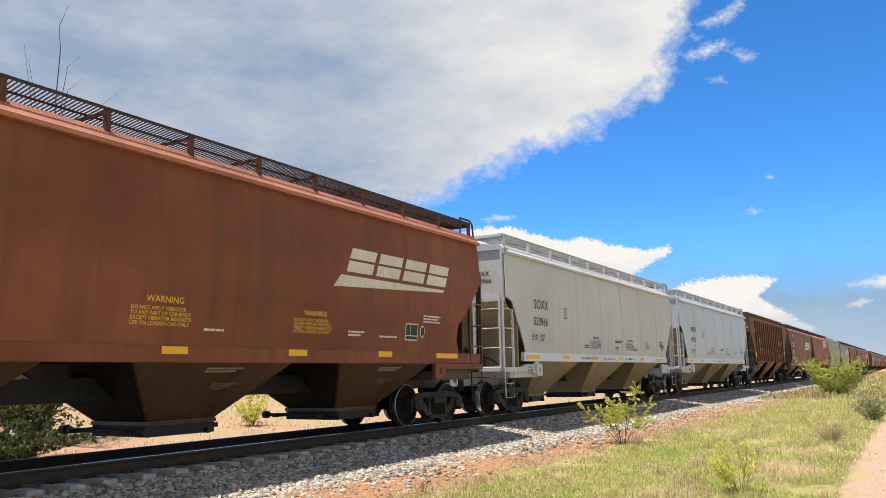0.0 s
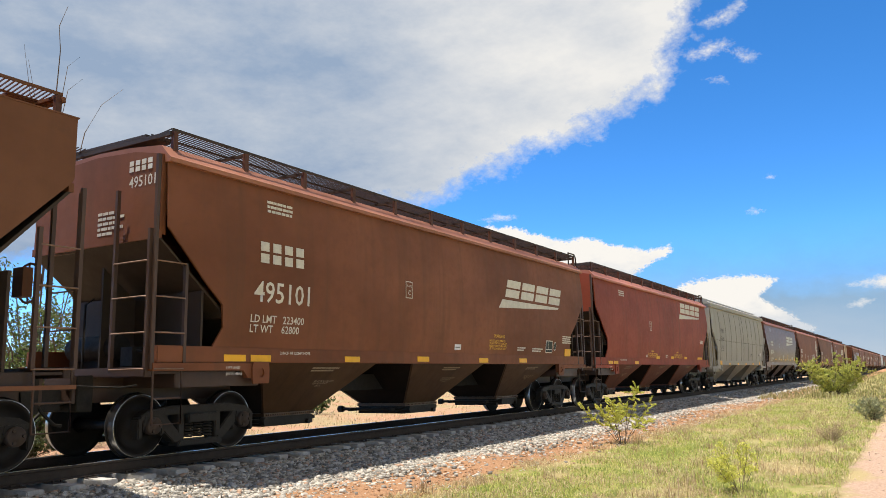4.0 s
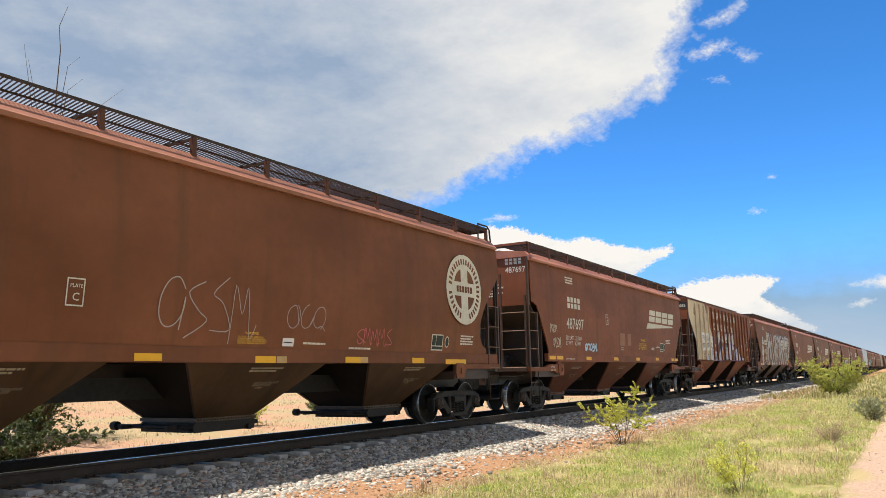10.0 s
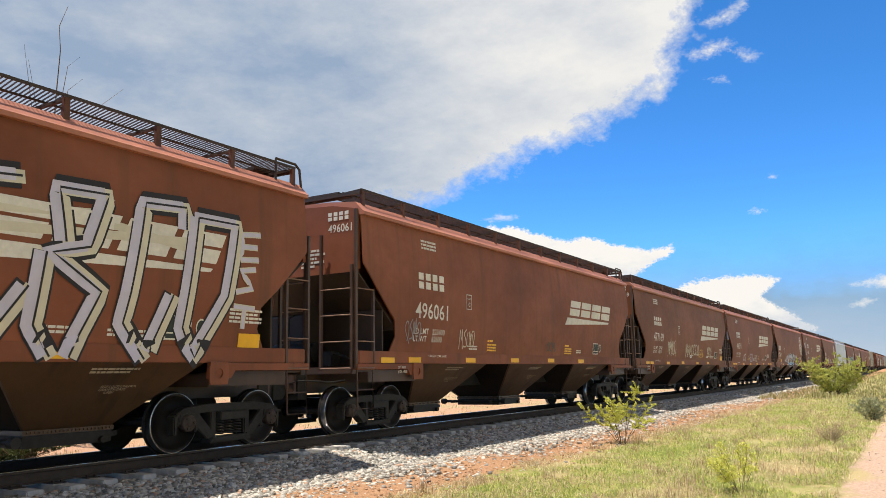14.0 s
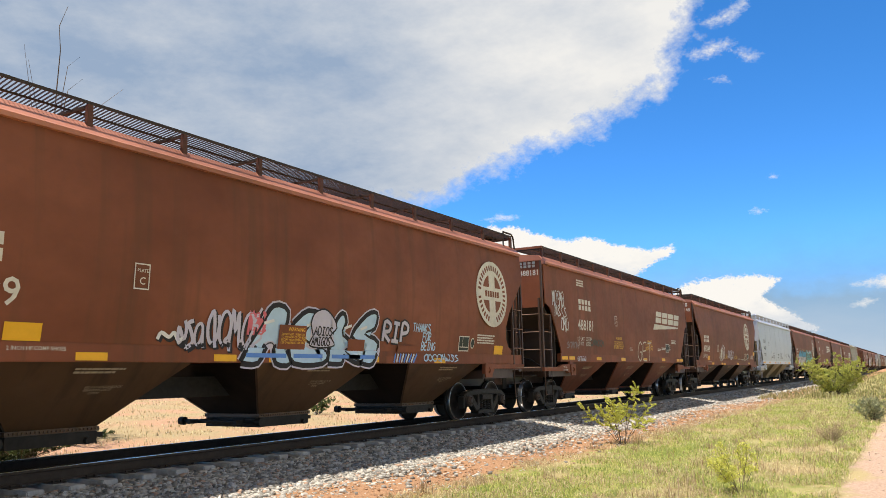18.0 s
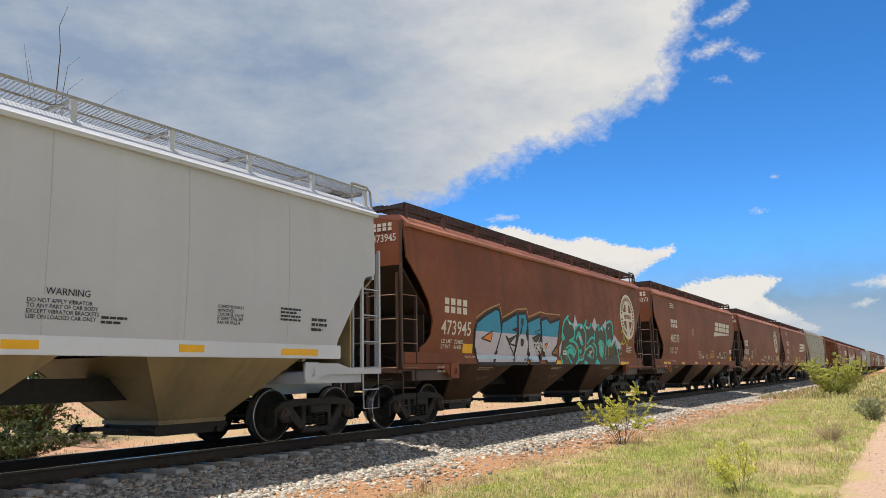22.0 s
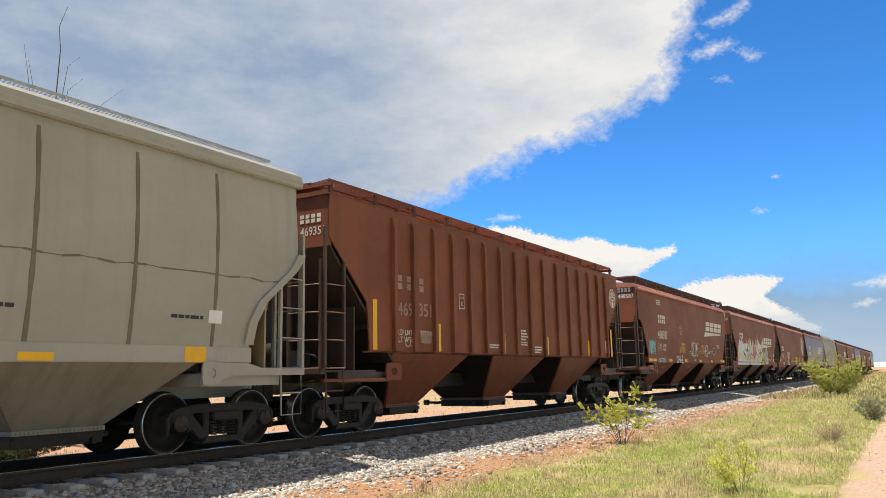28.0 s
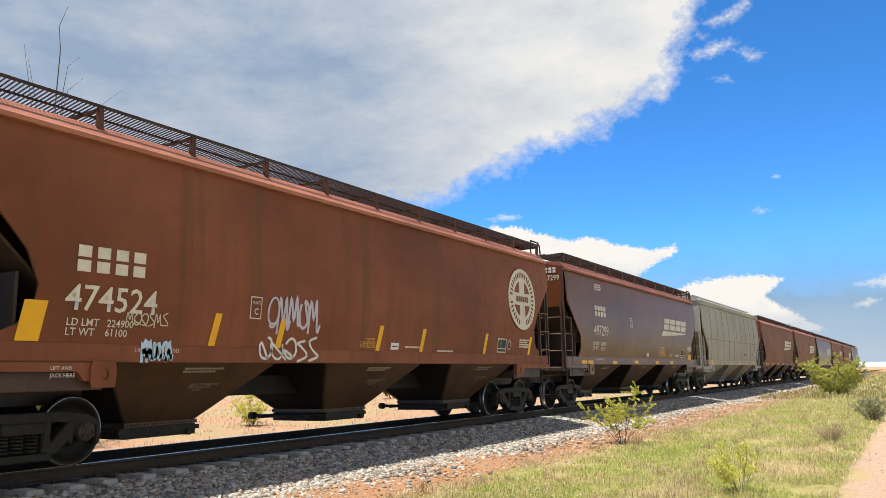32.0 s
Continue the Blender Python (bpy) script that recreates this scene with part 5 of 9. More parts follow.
def step(x, lo, hi):
    t = np.clip((x - lo) / (hi - lo), 0, 1)
    return t * t * (3 - 2 * t)


def bank_light(a, b, cover):
    """Grey under the thick western part, white where the sun comes through the eastern edge."""
    return 0.12 + 0.10 * step(a, 38, 50) + 0.76 * step(a, 50, 71) - 0.12 * (1 - step(b, 11, 16)) - 0.14 * step(cover, 2.0, 6.0) * step(a, 60, 70)


def haze_light(a, b, cover):
    """Paler towards the horizon."""
    return 1.0 - step(b, 0.0, 8.5)


def heap_light(a, b, cover):
    """Bright tops, pale grey bases."""
    top = np.max(b[cover > 0])
    base = np.min(b[cover > 0])
    return 0.35 + 0.75 * step(b, base, base + 0.7 * (top - base))


CLOUD_BANK = cloud_material("cloud_bank", (0.33, 0.46, 0.68), (0.93, 0.96, 1.0), 0.62, (3.2, 1.7), 1.3, 0.48, 1.25, 1.3)
# warm glowing bank out of view, added as fill for the cars' near sides
FILL_BANK = cloud_material("unseen_fill_cloud", (0.52, 0.51, 0.50), (1.0, 0.97, 0.92), 0.3, (6.0, 2.0), 2.3, 0.36, 1.2, 1.5, 0.1)
CUMULUS = cloud_material("cumulus", (0.50, 0.62, 0.80), (0.98, 0.99, 1.0), 1.9, (1.5, 1.5), 4.1, 0.505, 1.0, 0.45, 1.3, 10.0, 0.6)
# glowing sheet that paints a haze tint over the too bright horizon sky
PAINTED_HAZE = cloud_material("low_haze", (0.22, 0.56, 1.0), (0.66, 0.84, 1.08), 0.5, (0.9, 0.4), 5.2, 0.375, 0.5, 2.6, 0.5, 8.0, 0.3)
WISP = cloud_material("wisp", (0.72, 0.82, 0.95), (1.0, 1.0, 1.0), 2.2, (1.8, 1.6), 7.7, 0.50, 0.8, 1.1, 1.1, 12.0, 0.4)
SHRED = cloud_material("frayed_shred", (0.66, 0.76, 0.92), (1.0, 1.0, 1.0), 2.0, (2.0, 2.4), 3.7, 0.49, 1.0, 1.9, 0.9, -24.0, 0.45)
CLOUDS = [
    # its upper part, out of view, is drawn out overhead for neutral fill
    cloud("cloud_bank", [(79.2, 25.5), (78.4, 24.2), (78.9, 23.2), (77.9, 22.6), (77.4, 21.7), (77.9, 20.6), (76.2, 18.9), (74.4, 18.6), (73.3, 17.6), (71.3, 16.6), (68.6, 15.9), (66.4, 15.8), (64.9, 14.6),
                         (61.9, 13.6), (60.0, 12.2), (58.2, 11.6), (53.2, 10.8), (45.0, 9.0), (35.0, 7.0), (18.0, 6.0), (0.0, 8.0), (-20.0, 20.0), (-5.0, 50.0), (20.0, 66.0), (60.0, 68.0), (82.0, 50.0), (81.0, 29.0)],
          "wide grey-white bank of cloud with a frayed bright edge", CLOUD_BANK, 0.4, 3.0, bank_light),
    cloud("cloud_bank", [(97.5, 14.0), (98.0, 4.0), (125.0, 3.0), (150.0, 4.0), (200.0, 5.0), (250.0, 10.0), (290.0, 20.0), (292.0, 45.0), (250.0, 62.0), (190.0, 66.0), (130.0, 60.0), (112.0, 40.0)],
          "unseen bank of cloud, added behind the camera for soft fill", FILL_BANK, 2.5, 4.0),
    cloud("cumulus_cloud", [(60.0, 10.4), (62.6, 10.8), (64.3, 10.8), (65.8, 10.3), (67.2, 9.8), (68.2, 9.5), (69.5, 9.9), (70.5, 9.6), (71.3, 9.2), (72.7, 8.9), (73.8, 8.6), (75.6, 8.9), (75.8, 8.3), (75.1, 7.8), (73.7, 7.2), (72.1, 6.0), (68.1, 5.0), (60.0, 5.0)],
          "bright white cumulus with a flat grey base", CUMULUS, 0.15, 0.8, heap_light),
    cloud("cumulus_cloud", [(76.2, 6.1), (77.9, 6.4), (79.8, 6.5), (81.2, 6.4), (82.8, 6.1), (82.2, 5.5), (81.4, 4.9), (81.8, 4.5), (83.1, 3.7), (84.1, 2.9), (85.0, 2.4), (83.0, 2.2), (79.0, 2.6), (73.0, 2.8), (74.0, 4.4)],
          "bright white cumulus low over the horizon", CUMULUS, 0.15, 0.8, heap_light),
    cloud("low_haze", [(62.0, 9.0), (76.0, 9.6), (86.0, 9.8), (93.0, 10.0), (112.0, 9.0), (112.0, -5.0), (62.0, -5.0)], "sky tint painted as thin pale haze over the horizon", PAINTED_HAZE, 0.3, 1.5, haze_light),
    cloud("cloud_wisp", [(80.6, 10.7), (81.3, 11.1), (82.1, 10.7), (81.4, 10.4)], "small white wisp of cloud", WISP, 0.1, 0.6),
    cloud("cloud_wisp", [(81.8, 12.8), (82.4, 13.1), (83.0, 12.9), (82.4, 12.7)], "small thin wisp of cloud", WISP, 0.1, 0.5),
    cloud("cloud_wisp", [(86.0, 5.3), (87.7, 5.8), (91.0, 6.3), (92.0, 5.0), (88.8, 4.9), (87.2, 5.0)], "thin white streak of cloud", WISP, 0.12, 0.7),
    cloud("cloud_wisp", [(86.2, 3.9), (87.5, 4.5), (88.2, 4.3), (87.3, 3.8)], "thin white wisp of cloud", WISP, 0.1, 0.5),
    cloud("cloud_wisp", [(61.2, 11.2), (63.3, 11.7), (65.2, 11.4), (63.3, 11.0)], "thin grey shred of cloud", WISP, 0.12, 0.6),
    cloud("cloud_wisp", [(78.6, 20.1), (80.1, 20.2), (80.3, 19.5), (79.2, 19.6)], "faint shred of cloud below the bank", SHRED, 0.1, 0.6),
    cloud("cloud_wisp", [(80.2, 21.7), (81.2, 21.7), (82.7, 21.1), (82.1, 20.6), (81.3, 20.5), (80.8, 21.2)], "bright frayed shred of cloud", SHRED, 0.1, 0.6),
    cloud("cloud_wisp", [(76.8, 21.9), (78.7, 22.4), (80.4, 22.6), (81.0, 22.0), (79.4, 21.4), (77.6, 21.2)], "long frayed shred of cloud at the edge of the bank", SHRED, 0.1, 0.6),
    cloud("cloud_wisp", [(78.0, 23.7), (80.4, 24.6), (81.9, 25.1), (82.2, 24.3), (80.6, 23.3), (79.2, 23.1)], "long frayed shred of cloud at the edge of the bank", SHRED, 0.1, 0.6),
]
# what is written and stuck on the near side of single cars: places u, z, length, height
SIDE = {}
SIDE[0] = dict(tape=((7.88, 1.48, 0.47, 0.11), (10.52, 1.48, 0.47, 0.11), (13.13, 1.49, 0.47, 0.11), (15.33, 1.48, 0.94, 0.14)), warn=((7.3, 1.81, 0.89, 0.35), (10.59, 1.82, 0.86, 0.33)), stencil=(14.04, 1.84, 0.52, 0.37), bars=((8.62, 1.82, 0.38, 0.06), (12.12, 1.82, 0.45, 0.16), (13.13, 1.82, 0.55, 0.1), (14.72, 2.18, 0.72, 0.23)))
SIDE[5] = dict(tape=((8.0, 1.6, 0.48, 0.13), (10.25, 1.61, 0.48, 0.12), (12.55, 1.61, 0.48, 0.12), (15.1, 1.61, 0.93, 0.13)), warn=((6.81, 1.6, 1.19, 0.24), (10.78, 1.6, 1.13, 0.24)), bars=((9.36, 1.6, 0.38, 0.17), (6.54, 1.61, 0.21, 0.15), (15.53, 2.34, 0.67, 0.21)))
SIDE[7] = dict(tape=((7.63, 1.73, 0.47, 0.13), (10.18, 1.74, 0.48, 0.13), (12.84, 1.74, 0.49, 0.13), (15.56, 1.74, 0.46, 0.24)), warn=((11.01, 1.73, 0.71, 0.32),), sticker=(9.05, 1.97, 0.27, 0.16), bars=((6.59, 1.73, 0.49, 0.22), (8.93, 1.74, 0.45, 0.16), (11.84, 1.74, 0.43, 0.14), (13.98, 1.75, 0.78, 0.29), (14.56, 1.39, 0.66, 0.19)))
SIDE[8] = dict(tape=((9.02, 1.37, 0.46, 0.11), (11.34, 1.38, 0.47, 0.11), (13.61, 1.39, 0.46, 0.11), (15.98, 1.6, 0.5, 0.22)), warn=((8.23, 1.62, 0.53, 0.19),), sticker=(9.25, 1.64, 0.28, 0.14), stencil=(14.06, 1.66, 0.48, 0.34), bars=((9.79, 1.63, 0.62, 0.1), (11.05, 1.63, 0.68, 0.04), (15.23, 1.76, 0.66, 0.27)), hatch=((11.84, 1.54, 2.27, 0.97),))
SIDE[9] = dict(tape=((8.8, 1.36, 0.49, 0.12), (11.14, 1.37, 0.46, 0.11), (13.42, 1.37, 0.46, 0.11), (14.8, 1.35, 0.92, 0.13)), faded=((9.3, 1.36, 0.24, 0.11), (11.61, 1.37, 0.25, 0.11)), warn=((8.39, 1.63, 0.54, 0.16),), sticker=(9.42, 1.64, 0.28, 0.13), stencil=(14.17, 1.65, 0.57, 0.34), bars=((9.95, 1.62, 0.62, 0.11), (11.25, 1.63, 0.66, 0.04), (15.44, 1.76, 0.64, 0.27)))
SIDE[10] = dict(tape=((7.77, 1.5, 0.44, 0.13), (10.36, 1.51, 0.48, 0.12), (12.98, 1.53, 0.46, 0.12), (15.4, 1.52, 0.46, 0.13), (15.99, 1.52, 0.47, 0.13)), warn=((10.71, 1.87, 0.89, 0.34),), stencil=(13.67, 1.89, 0.49, 0.38), patent=(8.61, 1.86, 0.26, 0.14), patch=((8.48, 2.04, 0.58, 0.45), (9.36, 2.06, 0.41, 0.43)), bars=((12.42, 1.89, 0.44, 0.16), (13.04, 2.01, 0.57, 0.09), (14.55, 2.21, 0.73, 0.21)))
SIDE[13] = dict(tape=((1.52, 1.37, 0.47, 0.11), (2.52, 1.38, 0.46, 0.11), (4.97, 1.39, 0.46, 0.11), (7.4, 1.4, 0.44, 0.11), (9.82, 1.41, 0.44, 0.1), (12.22, 1.4, 0.51, 0.11)), stencil=(13.53, 1.69, 0.53, 0.36), wbars=((6.05, 1.68, 0.47, 0.26), (11.1, 1.68, 0.54, 0.25)), bars=((5.13, 1.66, 0.42, 0.14), (12.05, 1.68, 0.44, 0.13)))
SIDE[15] = dict(tape=((7.4, 1.38, 0.47, 0.11), (9.85, 1.39, 0.47, 0.11), (12.35, 1.4, 0.46, 0.11), (14.76, 1.39, 0.44, 0.12), (15.66, 1.39, 0.48, 0.12)), warn=((10.42, 1.66, 0.51, 0.2), (6.7, 1.64, 0.57, 0.19)), sticker=(8.72, 1.66, 0.26, 0.13), stencil=(13.43, 1.67, 0.55, 0.36), text=(('HILO', 7.36, 1.58, 1.07, 0.5), ('FORGE', 9.08, 1.6, 1.11, 0.39)), bars=((12.16, 1.66, 0.38, 0.14), (12.61, 1.67, 0.61, 0.08), (14.33, 1.84, 0.64, 0.28)))
SIDE[16] = dict(tape=((7.69, 1.37, 0.42, 0.11), (10.32, 1.38, 0.48, 0.11), (12.89, 1.37, 0.47, 0.12), (15.77, 1.6, 0.5, 0.22)), brown=((7.86, 1.59, 0.68, 0.41), (9.75, 1.59, 0.51, 0.22), (11.41, 1.59, 0.74, 0.14), (8.77, 1.36, 0.54, 0.14), (11.03, 1.36, 0.57, 0.14)), warn=((7.92, 1.64, 0.55, 0.23),), stencil=(13.95, 1.65, 0.46, 0.35), text=(('RIP', 10.82, 1.76, 1.0, 0.47), ('THANKS', 11.93, 2.02, 0.72, 0.21), ('FOR', 12.35, 1.84, 0.35, 0.21), ('BEING', 12.33, 1.62, 0.6, 0.24)), bars=((14.83, 1.8, 0.91, 0.28),))
SIDE[17] = dict(tape=((7.62, 1.49, 0.48, 0.12), (10.35, 1.5, 0.47, 0.11), (12.96, 1.51, 0.46, 0.11), (15.32, 1.5, 0.49, 0.12), (15.9, 1.5, 0.52, 0.13)), warn=((6.85, 1.85, 0.89, 0.35), (10.65, 1.86, 0.87, 0.33)), patent=(8.65, 1.87, 0.24, 0.13), stencil=(13.58, 1.88, 0.53, 0.39), text=(('GET', 9.61, 1.51, 1.86, 0.72),), bars=((12.38, 1.87, 0.45, 0.16), (12.97, 1.96, 0.55, 0.12), (14.52, 2.2, 0.71, 0.23)))
SIDE[18] = dict(tape=((7.12, 1.36, 0.47, 0.12), (10.89, 1.38, 0.46, 0.11), (14.53, 1.4, 0.48, 0.11), (16.13, 1.96, 0.48, 0.24)), warn=((7.33, 1.65, 0.83, 0.23), (10.04, 1.66, 0.82, 0.22)), stencil=(14.03, 1.67, 0.57, 0.34), sticker=(9.15, 1.65, 0.26, 0.13), bars=((11.35, 1.65, 0.58, 0.09), (12.29, 1.67, 0.84, 0.04), (15.38, 1.66, 0.78, 0.31)), scr=((8.05, 1.61, 1.65, 0.65),))
SIDE[21] = dict(tape=((7.55, 1.4, 0.38, 0.1), (10.33, 1.39, 0.46, 0.11), (12.6, 1.4, 0.46, 0.11), (15.8, 1.6, 0.53, 0.23)), warn=((10.85, 1.66, 0.83, 0.32),), sticker=(9.13, 1.68, 0.29, 0.13), stencil=(14.36, 1.68, 0.54, 0.35), bars=((12.49, 1.66, 0.46, 0.16), (13.45, 1.68, 0.71, 0.13), (15.57, 1.9, 0.71, 0.31)), text=(('WASTE', 8.06, 1.83, 0.76, 0.2), ('OF LIFE', 8.27, 1.66, 0.69, 0.21)))
SIDE[22] = dict(tape=((8.34, 1.37, 0.48, 0.11), (10.63, 1.38, 0.47, 0.11), (12.96, 1.38, 0.47, 0.11)), warn=((7.6, 1.63, 0.57, 0.17),), sticker=(8.59, 1.64, 0.29, 0.14), stencil=(13.4, 1.65, 0.54, 0.36), bars=((9.12, 1.63, 0.63, 0.09), (10.43, 1.64, 0.7, 0.03), (14.55, 1.76, 0.59, 0.29)), text=(('EKO', 9.68, 1.84, 0.76, 0.18),), slant=((15.69, 1.6, 0.37, 0.49),))
SIDE[26] = dict(tape=((7.69, 1.5, 0.48, 0.12), (10.54, 1.5, 0.46, 0.12), (13.03, 1.49, 0.46, 0.12), (15.41, 1.5, 0.47, 0.12), (15.97, 1.5, 0.49, 0.13)), warn=((6.95, 1.85, 0.89, 0.35), (10.7, 1.85, 0.89, 0.34)), patent=(8.67, 1.87, 0.25, 0.12), sticker=(9.61, 1.54, 0.13, 0.11), stencil=(13.64, 1.88, 0.57, 0.36), bars=((12.5, 1.87, 0.44, 0.16), (13.03, 1.96, 0.56, 0.1), (14.59, 2.2, 0.71, 0.21)), scr=((8.99, 1.79, 1.41, 0.59), (11.71, 1.73, 0.77, 0.6), (6.63, 1.47, 0.86, 0.26)))


def side_print(car, kind, spec, mat=None, warn_mat=None):
    """Tapes, warnings, stencils and small print of one car, where its table puts them."""
    mat, warn_mat = mat or LETTER, warn_mat or GOLD
    for u, z, w, h in spec.get("tape", ()):
        w = round(w / 0.47) * 0.47 if w > 0.3 else w
        on_sill = z < SILLS.get(kind, (SILL_LOW, SILL_TOP))[1] - 0.06
        reflector(car, u, z, max(0.47, w), 0.11 if h < 0.17 else 0.22, None if on_sill else kind)
    for u, z, w, h in spec.get("faded", ()):
        reflector(car, u, z, 0.24, 0.11, None, OLD_TAPE)
    for u, z, w, h in spec.get("brown", ()):
        at = on_side(kind, u, z, 0, h, 0.034) if z > 1.58 else Matrix.Translation((u, SILL_Y - 0.004, z))
        part("paint_patch", solid("paint_patch_%.2f_%.2f" % (w, h), lambda s: s.prism([(0, 0), (w, 0), (w, h), (0, h)], -0.002, 0), RUST_BROWN), car, at, "fresh brown patch over older paint")
    for u, z, w, h in spec.get("patch", ()):
        part("paint_patch", solid("paint_patch_%.2f_%.2f" % (w, h), lambda s: s.prism([(0, 0), (w, 0), (w, h), (0, h)], -0.002, 0), PALE_BROWN), car, on_side(kind, u, z, 0, h, 0.003), "faded patch of old paint")
    for u, z, w, h in spec.get("warn", ()):
        off = 0.040 if spec.get("brown") else 0.007
        size = h * 0.165
        words(car, "WARNING", u + w * 0.28, z + h * 1.12, size * 1.7, warn_mat, kind, 0, 1, None, "lettering", off)
        words(car, "DO NOT APPLY VIBRATOR\nTO ANY PART OF CAR BODY\nEXCEPT VIBRATOR BRACKETS\nUSE ON LOADED CAR ONLY", u, z + h * 0.80, size, warn_mat, kind, 0, w / (size * 15.6), None, "lettering", off)
    for u, z, w, h in spec.get("wbars", ()):
        bars(car, u, z + h * 0.85, [(w * 0.6, 0.05), (w, 0.04), (w, 0.04), (w, 0.04)], warn_mat, kind, 3)
    for i, (u, z, w, h) in enumerate(spec.get("bars", ())):
        n = max(1, round(h / 0.075))
        bars(car, u, z + h - 0.045, [(round(w * (1.0, 0.85, 0.95)[k % 3], 1), 0.035) for k in range(n)], mat, kind, 20 + i % 3, None if z > 1.56 else SILL_Y - 0.004)
    if "stencil" in spec:
        u, z, w, h = spec["stencil"]
        at = on_side(kind, u, z, 0, 0.36)
        board = part("stencil", solid("stencil_frame", lambda s: s.box(0, 0.48, -0.003, 0, 0, 0.36), mat), car, at, "white-framed inspection stencil")
        part("stencil_field", solid("stencil_fields", lambda s: [s.box(x0, x1, -0.006, -0.003, z0, z1) for x0, x1, z0, z1 in ((0.025, 0.17, 0.11, 0.335), (0.19, 0.455, 0.11, 0.335), (0.025, 0.455, 0.025, 0.09))], STENCIL), board)
        ring = part("oval_mark", solid("oval_mark", lambda s: s.prism([(0.09 * math.cos(k * math.pi / 9), 0.13 * math.sin(k * math.pi / 9)) for k in range(18)], -0.003, 0), mat), car, at @ Matrix.Translation((0.66, 0, 0.2)))
        part("oval_field", solid("oval_field", lambda s: s.prism([(0.07 * math.cos(k * math.pi / 9), 0.105 * math.sin(k * math.pi / 9)) for k in range(18)], -0.006, -0.003), STENCIL), ring)
    if "sticker" in spec:
        u, z, w, h = spec["sticker"]
        at = Matrix.Translation((u, SILL_Y - 0.002, z)) if z < 1.56 else on_side(kind, u, z, 0, h, 0.008)
        st = part("sticker", solid("sticker_%.2f" % w, lambda s: reflector_shape(s, w, h), STICKER), car, at)
        part("small_print", solid("sticker_print_%.2f" % w, lambda s: s.box(w * 0.12, w * 0.85, -0.007, -0.004, h * 0.4, h * 0.55), INK), st)
    if "patent" in spec:
        u, z, w, h = spec["patent"]
        words(car, "PATENT\nPENDING", u, z + h * 0.55, 0.055, mat, kind)
    for u, z, w, h in spec.get("slant", ()):
        for d in (0.0, 0.2):
            part("reflector", solid("slant_tape", lambda s: s.prism([(0, 0), (0.13, 0), (0.22, 0.5), (0.09, 0.5)], -0.004, 0), YELLOW), car, on_side(kind, u + d - 0.1, z, 0, 0.5), "yellow reflecting tape")


def bay_print(car, kind, light):
    """Stencilled lines on the sloping side of each bay."""
    for i, u in enumerate((4.3, 8.85, 13.35)):
        top = SILLS.get(kind, (SILL_LOW, 0))[0] + 0.02
        lean = 0.90 / (top - 0.46)

        def place(du, z):
            return Matrix.Translation((u + du, -1.52 + lean * (top - z) - 0.012, z - 0.008)) @ Matrix.Rotation(math.atan(lean), 4, "X")
        t = place(0.0, 1.27)
        part("small_print", solid("bay_print", lambda s: bars_shape(s, [(0.75, 0.035), (0.62, 0.035)], 9), light), car, t)
        t = place(0.3, 1.03)
        part("lettering", text_mesh("SELF LOCK/UNLOCK\nGRAVITY-GATE\n      OPEN", 0.045, light, 0.2), car, t)


OLD_TAPE = plain("worn_pale_tape", (0.50, 0.33, 0.15), 0.6, 0.0, 0.2, 6)
PALE_BROWN = paint("pale_brown_patch", (0.30, 0.14, 0.09), wear=0.2, streak=0.2)
STENCIL = plain("dark_green_stencil", (0.025, 0.035, 0.03), 0.6, 0.0, 0.3, 8)
COMMON = {
    "diag": dict(SIDE[17], text=()),
    "angle": dict(SIDE[21], text=()),
    "round": dict(SIDE[9], faded=()),
}

# ---- the train ----
# leading coupler of each car at the start, along x
STARTS = [-0.39, 17.61, 35.51, 53.8, 71.73, 89.45, 107.12, 124.49, 142.51, 161.11, 179.78, 197.98, 216.21, 234.37, 251.84, 269.15, 286.87, 305.07, 323.3, 341.63, 359.2, 377.67, 396.21, 413.74, 431.2, 448.57, 467.42, 485.58, 503.32, 521.38, 539.4, 557.4, 575.4, 593.4, 611.4, 629.4, 647.4]


def run(t):
    """How far the train has come by the time t."""
    q = t / 16.0
    return 16.0 * (16.45138 * q - 0.72659 * q * q + 0.15345 * q ** 3)


def owner_marks(car, kind, u, z, number, mat=None, size=0.35, gap=0.29, width=1.0):
    """Initials as blocks over the car's number."""
    mat = mat or LETTER
    initials(car, size, mat, on_side(kind, u + 0.12, z + size + gap, 0, size))
    words(car, number, u, z, size, mat, kind, 0.0, width)


def load_lines(car, kind, u, z, limit, light, mat=None, size=0.13):
    mat = mat or LETTER
    words(car, "LD LMT   %s\nLT WT    %s" % (limit, light), u, z, size, mat, kind)


def end_marks(car, kind, number, mat):
    """Number high on the leading end plate."""
    at = END_AT.get(kind, 0.885) - 0.005
    up = 0.0 if kind == "rib" else 0.19

    def turn(u, y, z):
        return Matrix.Translation((u, y, z)) @ Matrix.Rotation(radians(-90), 4, "Z")
    initials(car, 0.17, mat, turn(at, -0.80, 4.02 + up))
    part("lettering", text_mesh(number, 0.17, mat, 0.0, 0.9), car, turn(at, -0.80, 3.78 + up))
    part("small_print", solid("end_print", lambda s: bars_shape(s, [(0.5, 0.045), (0.62, 0.045), (0.4, 0.045), (0.6, 0.045), (0.35, 0.045)], 12), mat), car, turn(at, -0.1, 3.62))


